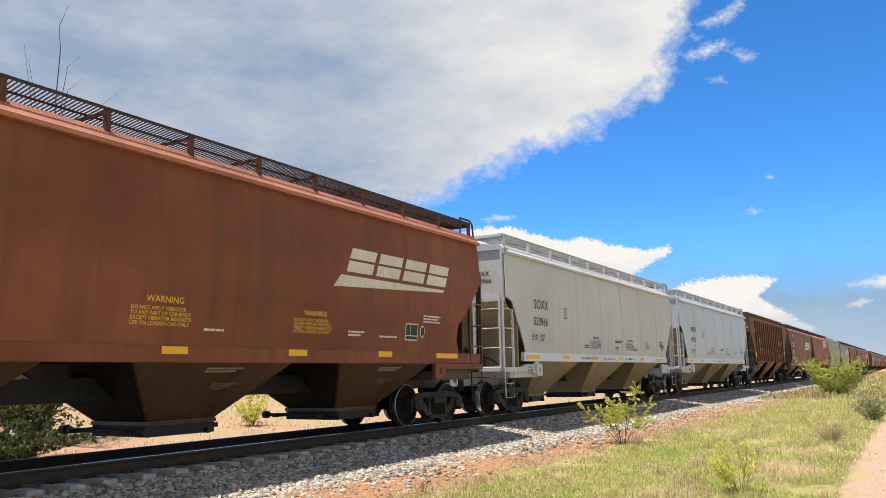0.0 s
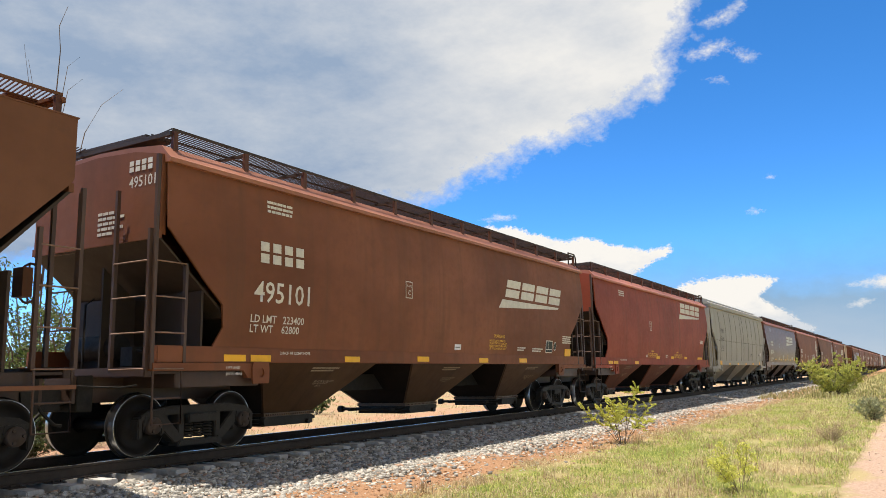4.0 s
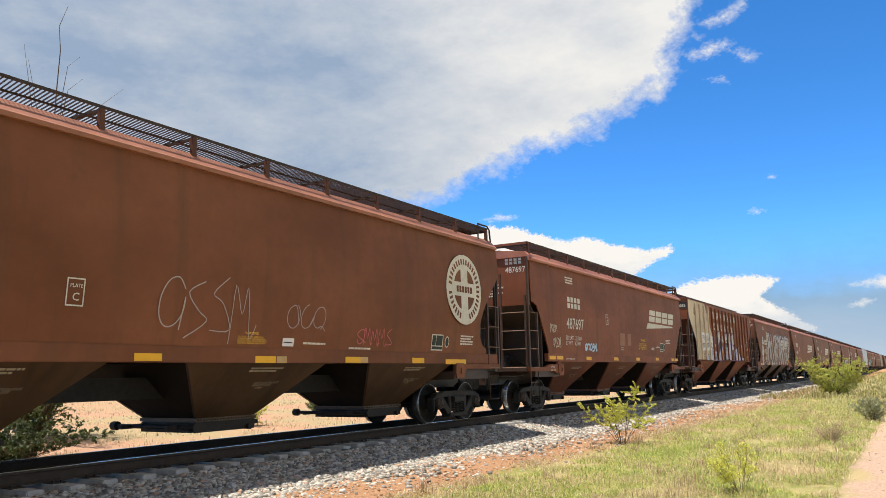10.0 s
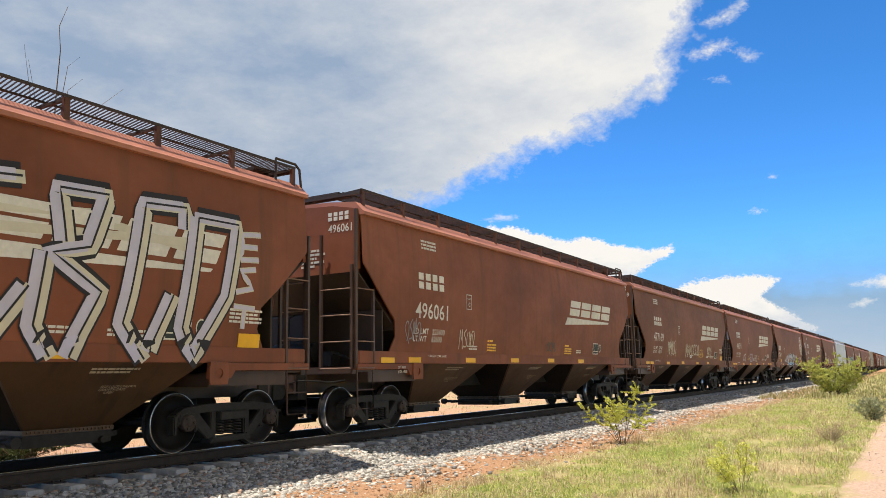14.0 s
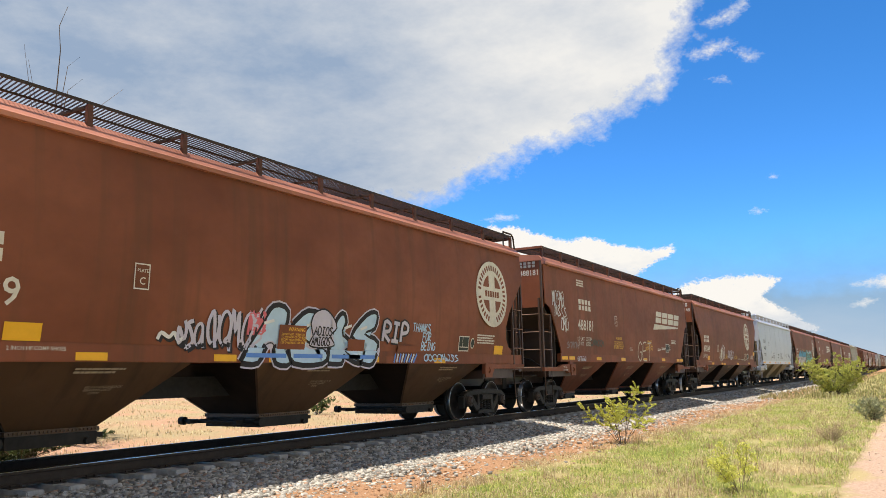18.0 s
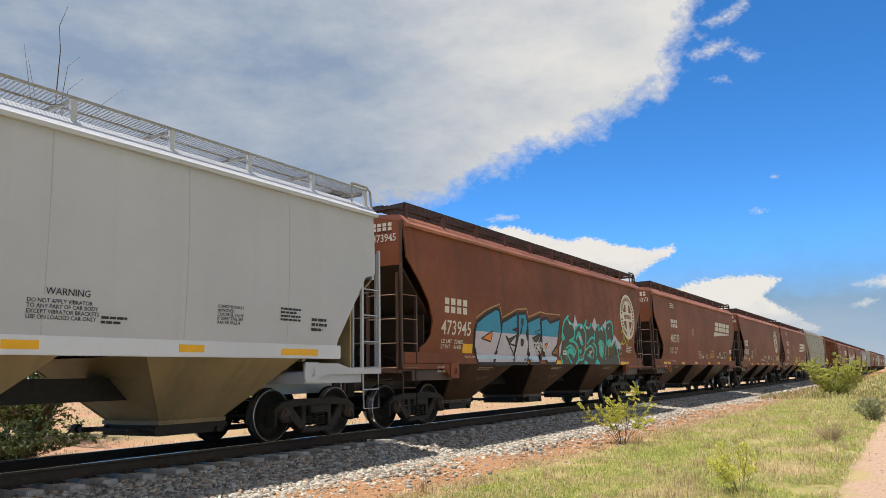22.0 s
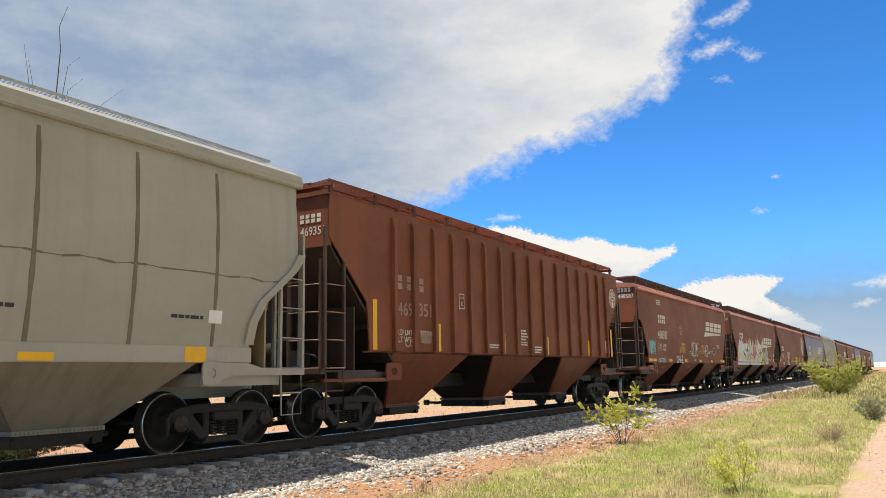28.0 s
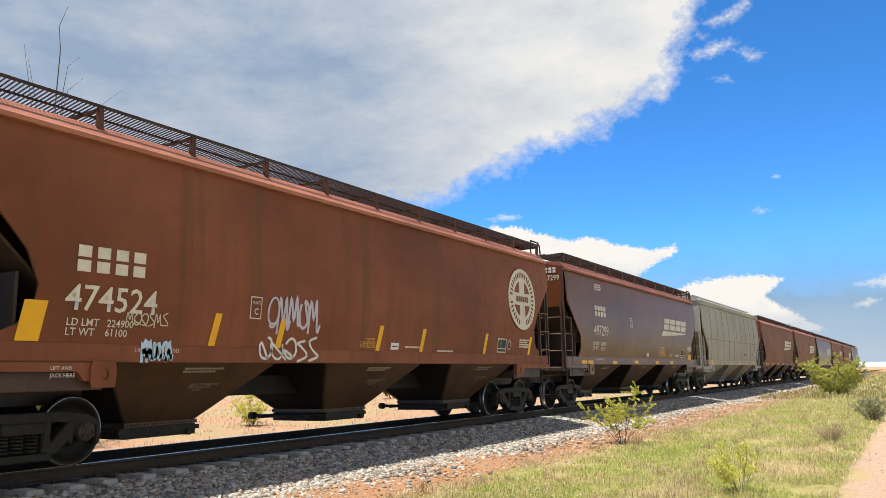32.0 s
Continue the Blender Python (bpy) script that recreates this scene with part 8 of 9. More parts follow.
    drops = (
        [(5.39, 2.87), (5.46, 2.72), (5.56, 2.71), (5.63, 2.83), (5.56, 2.94), (5.51, 3.08), (5.48, 2.91)],
        [(5.8, 2.74), (5.78, 2.48), (6.06, 2.56), (6.15, 2.8), (6.04, 3.09), (6.01, 3.29), (5.97, 3.08), (5.92, 2.83)],
        [(8.58, 2.97), (8.61, 2.73), (8.92, 2.68), (9.06, 2.79), (9.06, 3.02), (8.92, 3.15), (8.86, 3.43), (8.79, 3.11)],
        [(10.85, 3.12), (10.81, 2.61), (10.93, 2.8), (10.97, 3.1)],
        [(6.46, 2.91), (6.51, 2.94), (6.57, 2.9), (6.52, 2.84), (6.46, 2.87)],
        [(5.77, 2.97), (5.81, 3), (5.86, 2.97), (5.82, 2.91)],
    )
    pink = [(7.16, 2.88), (7.28, 2.77), (7.93, 2.59), (8.25, 2.65), (8.34, 2.39), (8.22, 2.2), (8.03, 1.99), (8.13, 1.83), (7.29, 1.79), (7.27, 2.32)]
    sp.line([(u, z + 0.04) for u, z in crown[:-3]], 0.13, SP_RED, 0)
    for p in spikes:
        sp.line(p, 0.07, SP_RED, 0)
    sp.line([(u, z + 0.01) for u, z in crown[:-3]], 0.06, SP_BLACK, 1)
    sp.columns([(2.2, 2.45)] + [p for p in crown[:-6] if p != (4.13, 3.02)], 1.38, SP_SILVER, 2)
    sp.fill([(10.8, 1.72), (10.82, 2.57), (10.94, 3.32), (11.25, 2.9), (11.21, 2.08)], SP_SILVER, 2)
    sp.fill([(2.2, 1.38), (2.25, 2.1)] + [(2.25 + 0.9 * k, 2.05 + 0.12 * math.sin(2.1 * k)) for k in range(1, 10)] + [(11.0, 1.7), (10.9, 1.38)], SP_CREAM, 3)
    sp.fill([(2.2, 1.38), (2.2, 1.5), (10.8, 1.5), (10.7, 1.38)], SP_SILVER, 4)
    sp.fill(pink, SP_PINK, 5)
    for p in cuts + more_cuts:
        sp.fill(p, SP_BLACK, 6)
    for p in seams:
        sp.line(p, 0.05, SP_BLACK, 6)
    sp.line([(2.2, 1.56), (6.0, 1.57), (10.6, 1.54)], 0.07, SP_SKY, 5)
    for p in drops:
        sp.fill(smooth_line(p + p[:1], 2)[:-1], SP_LIME, 7)
    sp.fill([(10.75, 1.39), (11.75, 1.39), (11.72, 1.95), (11.85, 2.3), (11.45, 2.2), (11.2, 2.4), (11.15, 1.95)], SP_LIME, 3)
    scrawl(sp, 11.05, 1.6, 0.4, 0.15, 3, SP_BLACK, 33, 0.02, 8)
    # a small violet tag beside it
    tag = [(12.03, 1.5), (11.96, 2.11), (12.13, 2.44), (12.66, 2.54), (13.06, 2.32), (13.15, 2.08), (12.99, 1.91), (13.31, 1.43), (12.86, 1.51), (12.56, 1.43)]
    sp.fill(tag, SP_LILAC, 4)
    sp.ring(tag, 0.03, SP_SILVER, 5)
    for p in (
        [(12.17, 1.74), (12.15, 2.27), (12.28, 2.36), (12.51, 1.98), (12.46, 2.45)],
        [(12.62, 1.9), (12.61, 2.38), (13.02, 2.32), (12.69, 2.14), (13.1, 2), (12.62, 1.89)],
        [(12.07, 1.5), (12.44, 1.68), (12.93, 1.59)],
    ):
        sp.line(smooth_line(p), 0.055, SP_VIOLET, 6)
    scrawl(sp, 13.1, 1.42, 0.5, 0.45, 3, SP_LILAC, 61, 0.035)


def lilac_piece(sp):
    """Broad lilac letters shaded in black between the ribs, bubbles to both sides."""
    for i, p in enumerate((
        [(6.61, 2.93), (6.79, 2.98), (6.82, 2.39), (6.62, 2.41)],
        [(6.87, 2.91), (7.17, 3.12), (7.58, 3.2), (7.79, 3.12), (8.09, 2.68), (7.74, 2.68), (7.3, 2.71), (7.07, 2.41), (7.02, 1.91), (7.59, 2.25), (8.14, 2.34), (8.2, 2.06), (7.82, 1.77), (7.73, 1.6), (6.62, 1.6), (6.68, 2), (6.88, 2.4)],
        [(8.62, 2.96), (9.1, 3.14), (9.52, 3.11), (9.57, 2.7), (9.04, 2.77), (8.82, 2.61), (8.88, 2.39), (9.41, 2.41), (9.7, 2.13), (9.61, 1.67), (8.68, 1.61), (8.62, 2.08), (9.22, 2.17), (8.74, 2.25), (8.6, 2.59)],
        [(9.64, 1.66), (10.08, 3.14), (10.45, 3.22), (10.53, 2.98), (11.25, 3.17), (11.5, 3.06), (11.39, 2.55), (10.96, 2.47), (11.54, 2.37), (11.72, 1.88), (11.87, 1.63), (11.21, 1.62), (11.04, 2.03), (10.63, 2.17), (10.55, 1.61)],
    ) + (
        [(5.05, 1.6), (5.11, 1.78), (5.32, 2.12), (5.61, 2.28), (5.87, 2.14), (6.45, 2.08), (6.57, 1.74), (6.67, 1.6)],
        [(11.6, 1.63), (11.62, 2.22), (12.11, 2.33), (12.74, 2.09), (13.08, 1.65)],
        [(13.42, 1.64), (13.81, 1.85), (14.24, 1.65)],
        [(3.69, 1.86), (3.89, 1.93), (3.96, 1.82), (3.78, 1.74)],
        [(4.12, 1.6), (4.19, 1.67), (4.47, 1.9), (4.68, 1.74), (4.74, 1.6)],
        [(5.19, 2.33), (5.25, 2.49), (5.45, 2.48), (5.43, 2.35), (5.26, 2.27)],
        [(5.68, 2.64), (5.69, 2.79), (5.82, 2.78), (5.81, 2.63)],
        [(6.17, 2.31), (6.22, 2.44), (6.4, 2.48), (6.37, 2.33)],
        [(13.5, 2.58), (13.75, 2.58), (13.61, 2.36)],
        [(14.2, 2.43), (14.37, 2.42), (14.27, 2.22)],
    )):
        if i > 3:
            p = smooth_line(p + p[:1], 3)[:-1]
        sp.fill(p, SP_LILAC, 2 + i % 2)
        sp.ring(p, 0.035, SP_VIOLET if i % 2 else SP_BLACK, 5)
    for p in (
        [(7.09, 2.44), (7.4, 2.7), (7.77, 2.58), (8.14, 2.4), (7.59, 2.28), (7.06, 1.98)],
        [(8.88, 2.75), (9.48, 2.79), (9.49, 2.47), (8.92, 2.45)],
        [(10.58, 2.8), (11.01, 2.77), (10.87, 2.51), (10.58, 2.58)],
        [(10.54, 2.19), (11.15, 2.26), (11.01, 1.86), (11.24, 1.66), (10.56, 1.64)],
        [(7.8, 1.77), (8.2, 1.92), (8.63, 1.8), (8.63, 1.61), (7.83, 1.6)],
    ):
        sp.fill(p, SP_BLACK, 4)
    for p in (
        [(5.1, 1.75), (5.46, 1.97), (5.85, 2.14), (6.28, 2.07)],
        [(4.11, 1.6), (4.34, 1.78), (4.68, 1.63), (5.03, 1.64)],
        [(5.31, 2.12), (5.62, 1.95), (5.79, 1.72)],
        [(6.11, 1.97), (6.46, 1.86), (6.64, 1.61)],
        [(7.05, 1.91), (7.39, 1.83), (7.75, 1.6)],
        [(8.74, 2.09), (9.41, 1.82), (9.61, 1.67)],
        [(11.69, 1.97), (12.19, 2.16), (12.51, 1.64)],
    ):
        sp.line(smooth_line(p, 3), 0.03, SP_VIOLET, 6)
    hand_letters(sp, "REW", 6.12, 1.65, 0.6, 0.2, SP_BLACK, 0.03, 6)


def hook_letters(sp):
    """Pale blue letters with heavy black rims, lilac tags beside them, a bright blue band low down."""
    for i, p in enumerate((
        [(7.05, 1.37), (7.45, 1.95), (7.7, 2.28), (8.04, 2.21), (7.98, 1.75), (8.18, 1.37), (7.84, 1.37), (7.78, 1.65), (7.6, 1.64), (7.41, 1.37)],
        [(8.22, 2.02), (8.57, 2.25), (9.01, 2.16), (8.63, 2.02), (8.55, 1.76), (9.13, 1.57), (9.03, 1.37), (8.28, 1.37), (8.16, 1.69)],
        [(9.19, 1.37), (9.33, 2.03), (9.53, 2.26), (9.64, 2.12), (9.59, 1.87), (10.24, 1.59), (10.11, 1.37), (9.64, 1.51), (9.58, 1.37)],
        [(10.24, 1.37), (9.7, 1.58), (10.24, 1.72), (9.87, 1.87), (10.28, 2.26), (10.6, 2.32), (10.56, 2.05), (10.26, 1.92), (10.72, 1.75), (10.55, 1.37)],
    )):
        q = smooth_line(p + p[:1], 3)[:-1]
        sp.ring(q, 0.19, SP_LILAC, 0)
        sp.ring(q, 0.13, SP_BLACK, 1)
        sp.fill(q, SP_PALE, 2 + i % 2)
        sp.ring(q, 0.045, SP_BLACK, 4)
        u0, u1 = min(a[0] for a in p), max(a[0] for a in p)
        sp.line([(u0 + 0.1, 1.48), (u1 - 0.1, 1.48)], 0.07, SP_SKY, 5)
        sp.line([(u0 + 0.4 * (u1 - u0), 2.0), (u0 + 0.6 * (u1 - u0), 2.06)], 0.05, SP_WHITE, 5)
    blob = smooth_line([(8.65, 2.04), (8.73, 2.23), (8.99, 2.32), (9.24, 2.2), (9.38, 2), (9.22, 1.85), (9.36, 1.68), (8.99, 1.63), (8.67, 1.67), (8.74, 1.84)], 3)
    sp.fill(blob, SP_LILAC, 6)
    sp.ring(blob, 0.03, SP_BLACK, 7)
    for text, at in (("ADIOS", (8.76, 1.85)), ("AMIGOS", (8.72, 1.67))):
        hand_letters(sp, text, at[0], at[1], 0.52, 0.15, SP_BLACK, 0.025, 8)
    # lilac tags ahead of the big letters
    for at, w, h, n, mat, seed in (((6.29, 1.59), 1.15, 0.62, 5, SP_LILAC, 31), ((5.75, 1.59), 0.45, 0.4, 3, SP_LILAC, 32), ((7.15, 1.79), 0.35, 0.4, 3, SP_PINK, 33), ((5.38, 1.68), 0.4, 0.1, 1, SP_WHITE, 34)):
        scrawl(sp, at[0] + 0.03, at[1] - 0.03, w, h, n, SP_BLACK, seed, 0.10, 1)
        scrawl(sp, at[0], at[1], w, h, n, mat, seed, 0.06, 2)


def paint_cars():
    sp = Spray(CARS[12], "angle")
    jag_letters(sp)
    sp.done()
    sp = Spray(CARS[20], "round")
    block_letters(sp)
    teal_piece(sp)
    scrawl(sp, 14.6, 2.0, 0.9, 0.6, 3, SP_LIME, 9, 0.05, 8)
    sp.done()
    sp = Spray(CARS[27], "angle")
    flame_piece(sp)
    sp.done()
    sp = Spray(CARS[16], "round")
    hook_letters(sp)
    for wide, mat, layer in ((0.15, SP_BLACK, 1), (0.085, SP_GREY, 2), (0.07, SP_LILAC, 3)):
        hand_letters(sp, "RIP", 10.86, 1.80, 0.96, 0.38, mat, wide, layer)
    hand_letters(sp, "THANKS", 11.95, 2.03, 0.72, 0.18, SP_PALE, 0.03)
    hand_letters(sp, "FOR", 12.36, 1.85, 0.35, 0.17, SP_PALE, 0.03)
    hand_letters(sp, "BEING", 12.34, 1.65, 0.58, 0.17, SP_PALE, 0.03)
    scrawl(sp, 12.4, 1.40, 1.5, 0.18, 8, SP_PALE, 7, 0.03)
    for k in range(9):
        sp.line([(11.3 + 0.09 * k, 1.38), (11.36 + 0.1 * k, 1.56)], 0.045, SP_WHITE if k % 2 else SP_SKY, 1)
    sp.done()
    sp = Spray(CARS[8], "round")
    for p in (
        [(7.26, 2.23), (7.41, 2.29), (7.54, 2.24), (7.62, 2.11), (7.62, 1.91), (7.69, 2.03), (7.82, 1.96), (7.83, 1.8), (7.75, 1.63), (7.63, 1.75), (7.57, 1.43)],
        [(7.6, 2.22), (7.74, 2.3), (7.92, 2.19), (7.93, 1.96), (7.92, 1.72)],
        [(7.96, 2.19), (8.09, 2.25), (8.22, 2.13), (8.22, 1.96), (8.14, 1.77), (8.25, 1.92), (8.44, 1.87), (8.51, 1.72), (8.37, 1.38)],
        [(7.84, 1.39), (7.87, 1.58), (8.09, 1.58), (8.14, 1.4)],
    ):
        sp.line(smooth_line(p, 4), 0.03, SP_CHALK, 1)
        sp.line([(u + 0.02, z) for u, z in smooth_line(p, 4)], 0.012, SP_WHITE, 2)
    for p in (
        [(8.76, 2.32), (8.85, 2.17), (8.99, 2.21), (9.04, 2.35), (9.11, 1.99), (9.05, 1.69)],
        [(9.35, 2.35), (9.38, 2.21), (9.5, 2.22), (9.39, 1.87), (9.35, 1.78)],
        [(9.59, 2.39), (9.57, 2.04)],
        [(9.9, 2.39), (10, 2.23), (10.12, 2.39), (10.09, 1.97)],
        [(9.74, 1.93), (9.8, 2.17), (9.76, 1.98), (9.95, 1.89), (9.58, 1.69)],
        [(10.36, 2.06), (10.26, 1.9), (10.27, 1.46)],
        [(10.75, 2.1), (10.75, 2.44), (10.88, 2.22), (10.98, 2.41), (10.93, 2.04)],
        [(11.34, 2.24), (11.15, 2.05), (11.1, 1.68)],
        [(10.61, 1.82), (10.78, 1.93), (10.96, 1.78), (10.73, 1.62)],
        [(8.91, 2), (8.92, 1.73)],
        [(9.16, 1.97), (9.16, 1.76)],
    ):
        sp.line(smooth_line(p, 3) if len(p) > 2 else p, 0.022, SP_CHALK, 1)
    rnd = random.Random(4)
    for i in range(34):
        x = 11.62 + i * 0.068
        sp.line([(x, 1.55 + rnd.uniform(0, 0.05)), (x + rnd.uniform(-0.03, 0.03), 2.02), (x, 2.38 + rnd.uniform(-0.05, 0.12))], rnd.uniform(0.015, 0.04), SP_WHITE if i % 3 else SP_LILAC, 1 + i % 2)
    scrawl(sp, 12.0, 1.7, 1.9, 0.6, 3, SP_GREY, 14, 0.03, 5)
    sp.done()
    for k, kind, marks in (
        (17, "diag", ((1.35, 3.05, 0.9, 0.55, 5, SP_WHITE, 0.03), (1.5, 2.75, 0.9, 0.35, 4, SP_WHITE, 0.03), (1.95, 2.35, 0.6, 0.45, 3, SP_WHITE, 0.035), (4.45, 1.95, 1.3, 0.24, 6, SP_OLIVE, 0.045),
                      (2.4, 1.86, 1.0, 0.2, 5, SP_GREY, 0.025), (3.25, 1.46, 0.75, 0.16, 5, SP_LILAC, 0.025))),
        (15, "angle", ((5.28, 1.61, 0.77, 0.42, "KO", SP_WHITE, 0.045),)),
        (13, "angle", ((4.6, 1.72, 0.7, 0.45, 4, SP_SAND, 0.025), (2.3, 1.8, 0.6, 0.5, 4, SP_GREY, 0.025), (9.7, 1.7, 0.6, 0.3, 3, SP_OLIVE, 0.03))),
        (14, "angle", ((5.2, 1.75, 1.3, 0.7, 5, SP_SAND, 0.04), (8.2, 1.75, 2.6, 0.6, 7, SP_SAND, 0.045), (12.6, 1.7, 0.9, 0.6, 4, SP_SAND, 0.04))),
        (18, "round", ((5.9, 1.65, 0.7, 0.6, 3, SP_SAND, 0.03), (6.3, 1.6, 0.95, 0.85, 6, SP_WHITE, 0.045), (8.05, 1.7, 1.65, 0.5, 6, SP_LILAC, 0.045), (13.0, 1.6, 1.2, 0.5, 5, SP_SAND, 0.03))),
        (22, "round", ((9.0, 1.84, 0.3, 0.2, 1, SP_SAND, 0.035), (10.75, 1.76, 0.7, 0.3, 5, SP_SAND, 0.035), (12.2, 1.68, 0.5, 0.3, 2, SP_SAND, 0.03), (4.1, 1.7, 0.6, 0.7, 5, SP_SAND, 0.02), (14.6, 1.65, 1.2, 0.4, 5, SP_SAND, 0.03))),
        (26, "diag", ((2.05, 1.78, 0.9, 0.6, 5, SP_TEAL, 0.035), (2.15, 1.8, 0.8, 0.55, 4, SP_PALE, 0.03), (9.05, 1.78, 1.35, 0.63, "KEIMS", SP_WHITE, 0.055), (11.76, 1.79, 0.77, 0.53, "HEQ", SP_WHITE, 0.05), (6.25, 1.46, 1.15, 0.28, "CHAZ", SP_WHITE, 0.055), (3.4, 1.46, 1.0, 0.18, 5, SP_PALE, 0.035))),
        (10, "diag", ((4.9, 1.8, 1.1, 0.24, 5, SP_PALE, 0.06), (2.1, 2.3, 0.5, 0.25, 4, SP_SAND, 0.022), (2.3, 1.85, 0.6, 0.3, 5, SP_SAND, 0.022))),
        (28, "round", ((5.75, 1.9, 1.3, 0.6, 5, SP_LILAC, 0.05), (5.6, 1.38, 1.5, 0.42, 5, SP_WHITE, 0.05), (3.1, 1.85, 0.7, 0.2, 6, SP_SAND, 0.02), (3.4, 1.38, 0.5, 0.28, 6, SP_PALE, 0.05))),
        (3, "rib", ((9.0, 1.85, 0.5, 0.4, 3, SP_LILAC, 0.03), (12.7, 1.75, 0.7, 0.5, 5, SP_LILAC, 0.06))),
        (21, "angle", ((9.75, 1.66, 0.7, 0.25, 4, SP_SAND, 0.015), (12.9, 1.72, 0.4, 0.35, 3, SP_SAND, 0.018), (13.95, 1.85, 0.35, 0.25, 2, SP_SAND, 0.015))),
        (9, "round", ((6.7, 1.75, 1.9, 0.9, 4, SP_CHALK, 0.018), (9.4, 1.9, 1.0, 0.5, 3, SP_CHALK, 0.014), (11.4, 1.7, 1.2, 0.35, 5, SP_PINK, 0.014))),
        (2, "diag", ((7.4, 3.0, 0.2, 0.1, 2, SP_GREY, 0.015),)),
        (25, "rib", ((3.3, 1.7, 0.4, 0.2, 2, SP_SAND, 0.02),)),
    ):
        sp = Spray(CARS[k], kind)
        for text, u, z, w, h in SIDE.get(k, {}).get("text", ()):
            if k != 16:
                hand_letters(sp, text, u, z, w, h, SP_LILAC if k == 15 and text != "FORGE" else SP_SAND, {"HILO": 0.045, "GET": 0.05}.get(text, 0.022 if k == 21 else 0.035), 2)
        for i, (u, z, w, h, n, mat, wide) in enumerate(marks):
            if isinstance(n, str):
                hand_letters(sp, n, u, z, w, h, mat, wide, 1, 0.12)
            else:
                scrawl(sp, u, z, w, h, n, mat, k * 10 + i, wide)
        sp.done()
    # slanting tapes of one car
    for u in (4.6, 6.05, 8.9, 10.5, 13.4, 16.0):
        part("reflector", solid("slant_tape", lambda s: s.prism([(0, 0), (0.13, 0), (0.22, 0.5), (0.09, 0.5)], -0.004, 0), YELLOW), CARS[28], on_side("round", u, 1.61, 0, 0.5), "yellow reflecting tape")
    part("reflector", solid("wide_tape", lambda s: s.prism([(0, 0), (0.30, 0), (0.36, 0.5), (0.06, 0.5)], -0.004, 0), YELLOW), CARS[28], on_side("round", 1.62, 1.61, 0, 0.5), "yellow reflecting tape")
    # the ribbed car with a cream end, pale number patches and big words
    c = CARS[11]
    sp = Spray(c, "rib")
    sp.fill([(0.88, 4.5), (0.88, 3.72), (0.94, 3.64), (2.04, 2.55), (2.12, 1.63), (5.6, 1.63), (5.9, 2.7), (4.3, 4.5)], CREAM, 0)
    sp.fill([(3.32, 2.07), (4.03, 2.1), (4.01, 3), (3.29, 2.99)], STICKER, 1)
    sp.fill([(4.26, 2.09), (4.94, 2.11), (4.93, 3), (4.23, 3)], STICKER, 1)
    sp.fill([(5.19, 1.7), (5.71, 1.71), (5.75, 2.79), (5.15, 2.93)], STICKER, 1)
    rnd = random.Random(12)
    for k in range(46):
        x = rnd.choice((2.13, 3.055, 3.98, 4.905)) + rnd.choice((-0.075, 0.075)) + rnd.gauss(0, 0.02) if k % 3 else rnd.uniform(2.3, 5.4)
        z = rnd.uniform(1.75, 4.2)
        sp.line([(x, z), (x + rnd.uniform(-0.01, 0.01), max(1.66, z - rnd.uniform(0.15, 0.7)))], rnd.uniform(0.012, 0.045), RUST_RUN, 0.4)
    for k in range(40):
        x, z = 2.08 + rnd.gauss(0, 0.10), 4.0 + rnd.gauss(0, 0.09)
        sp.line([(x, z), (x + rnd.uniform(-0.02, 0.02), z - rnd.uniform(0.04, 0.16))], rnd.uniform(0.02, 0.05), RUST_RUN, 0.4)
    lilac_piece(sp)
    sp.done()
    for t, u, z in (("FU", 3.44, 2.61), ("830", 3.34, 2.22), ("RX", 4.33, 2.59), ("058", 4.27, 2.25)):
        words(c, t, u, z, 0.26, INK, "rib", 0, 0.9, -HALF_W + 0.012)
    for i, t in enumerate(("TR", "AN", "SP", "OR", "TA", "TI", "ON")):
        words(c, t, 5.99 + i * 0.925, 3.84, 0.36, LETTER, "rib", 0, 0.8, heavy=0.06)
    for i, t in enumerate(("C", "OR", "PO", "RA", "TI", "ON")):
        words(c, t, (5.99 if i else 6.2) + i * 0.925, 3.24, 0.36, LETTER, "rib", 0, 0.8, heavy=0.06)
    for t, u in (("OF", 6.95), ("A", 8.1), ("ME", 8.75), ("RI", 9.65), ("CA", 10.6)):
        words(c, t, u, 2.62, 0.36, LETTER, "rib", 0, 0.8, heavy=0.06, out=0.026)
    for u, h in ((2.25, 1.35), (4.1, 0.9), (5.05, 0.7), (7.9, 0.5), (13.2, 0.5), (14.98, 1.0)):
        reflector(c, u, 1.66, 0.14, h, -HALF_W + 0.005)
    board = part("stencil", solid("stencil_pale", lambda s: s.box(0, 0.56, -0.004, 0, 0, 0.94), STICKER), c, Matrix.Translation((15.2, -HALF_W + 0.029, 1.84)), "white-framed inspection stencil")
    part("stencil_field", solid("stencil_dark", lambda s: s.box(0.03, 0.53, -0.008, -0.004, 0.5, 0.9), INK), board)
    part("stencil_field", solid("stencil_low", lambda s: s.box(0.03, 0.53, -0.008, -0.004, 0.04, 0.45), INK), board)
    end = Matrix.Translation((0.878, -0.40, 4.12)) @ Matrix.Rotation(radians(-90), 4, "Z")
    part("number_board", solid("number_board", lambda s: s.box(-0.05, 1.1, -0.006, 0, -0.06, 0.24), INK), c, end)
    part("lettering", text_mesh("FURX 830058", 0.13, LETTER), c, end @ Matrix.Translation((0, -0.008, 0.02)))


paint_cars()


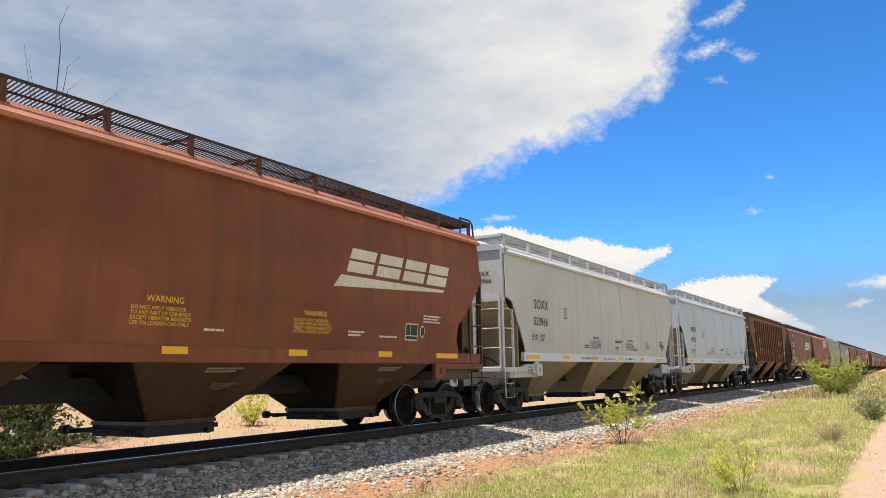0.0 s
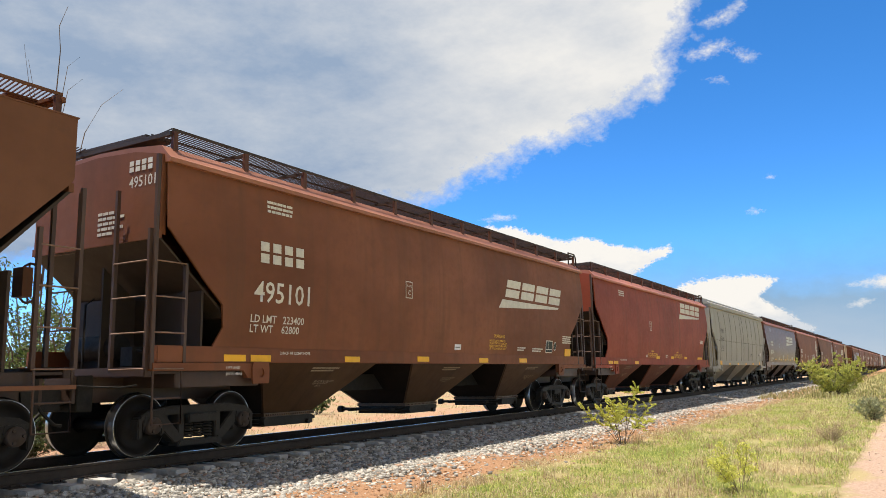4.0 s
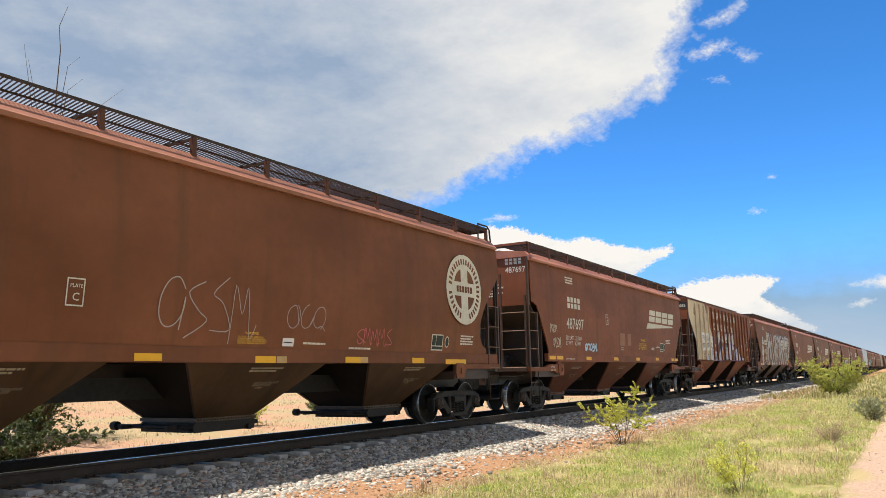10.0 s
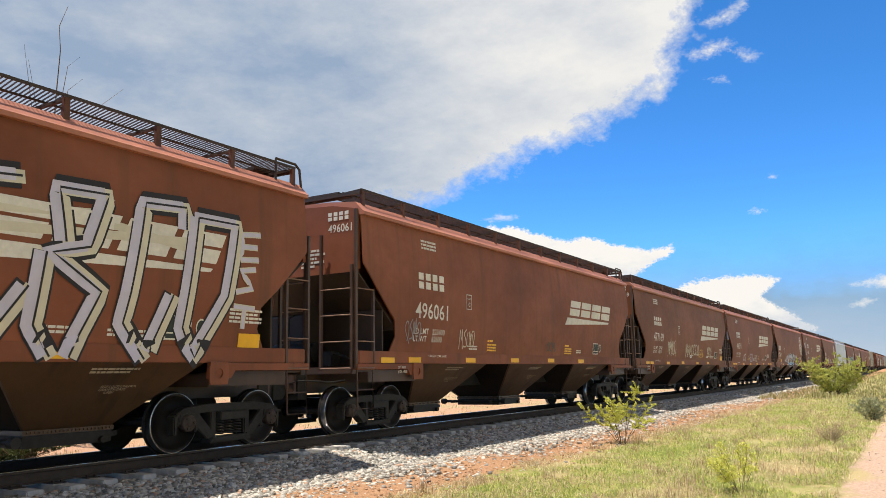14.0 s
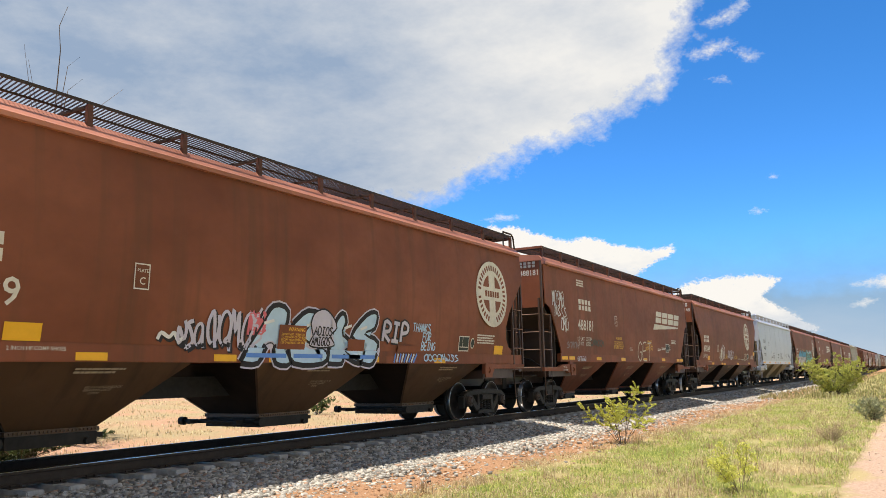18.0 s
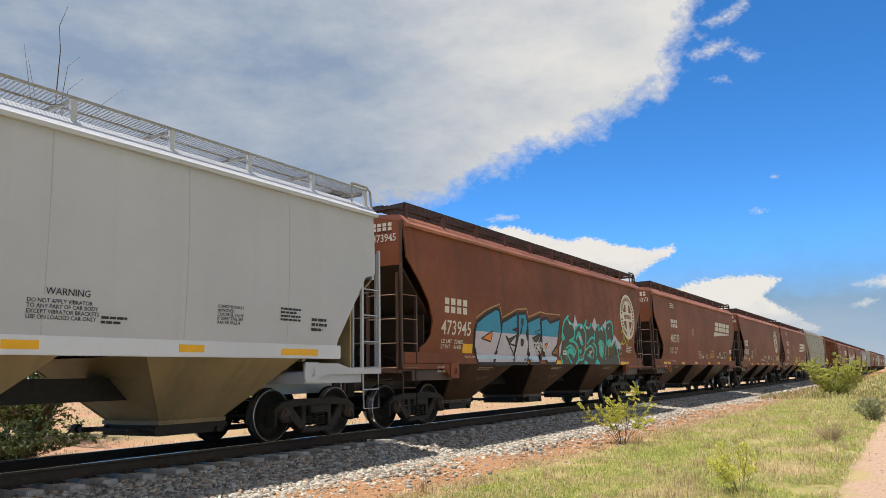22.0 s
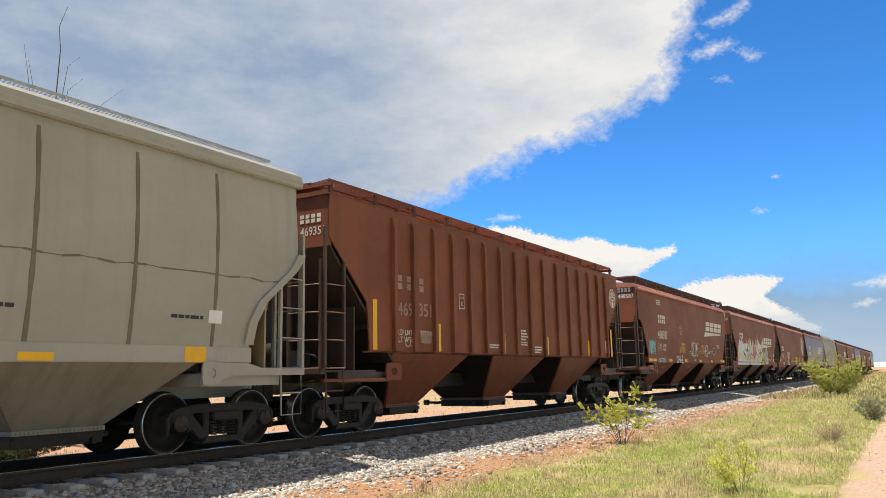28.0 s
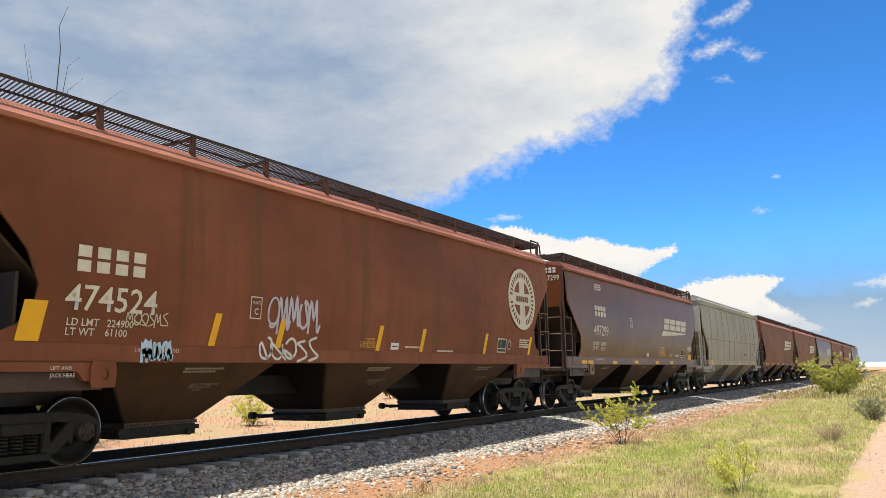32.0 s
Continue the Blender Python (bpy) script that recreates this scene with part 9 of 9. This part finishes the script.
def motions():
    for car, start in zip(CARS, STARTS):
        walk(car, [(float(t), pose(start - run(t), TRACK_Y, 0)) for t in range(33)])
    # every axle rolls alike, so the first one's keys serve all
    first = WHEEL_SETS[0][0]
    walk(first, [(i / FPS, pose(0, 0, 0, 0, -math.degrees(run(i / FPS) / WHEEL_R) % 360.0)) for i in range(32 * FPS + 1)])
    for ws, _ in WHEEL_SETS[1:]:
        ws.rotation_mode = "QUATERNION"
        ws.animation_data_create()
        ws.animation_data.action = first.animation_data.action
        ws.animation_data.action_slot = first.animation_data.action_slot
    # the clouds drift slowly with the wind
    for c in CLOUDS:
        walk(c, [(0.0, pose(0, 0, 0)), (32.0, pose(0, 0, 0, 0, 0, -0.42))])


motions()
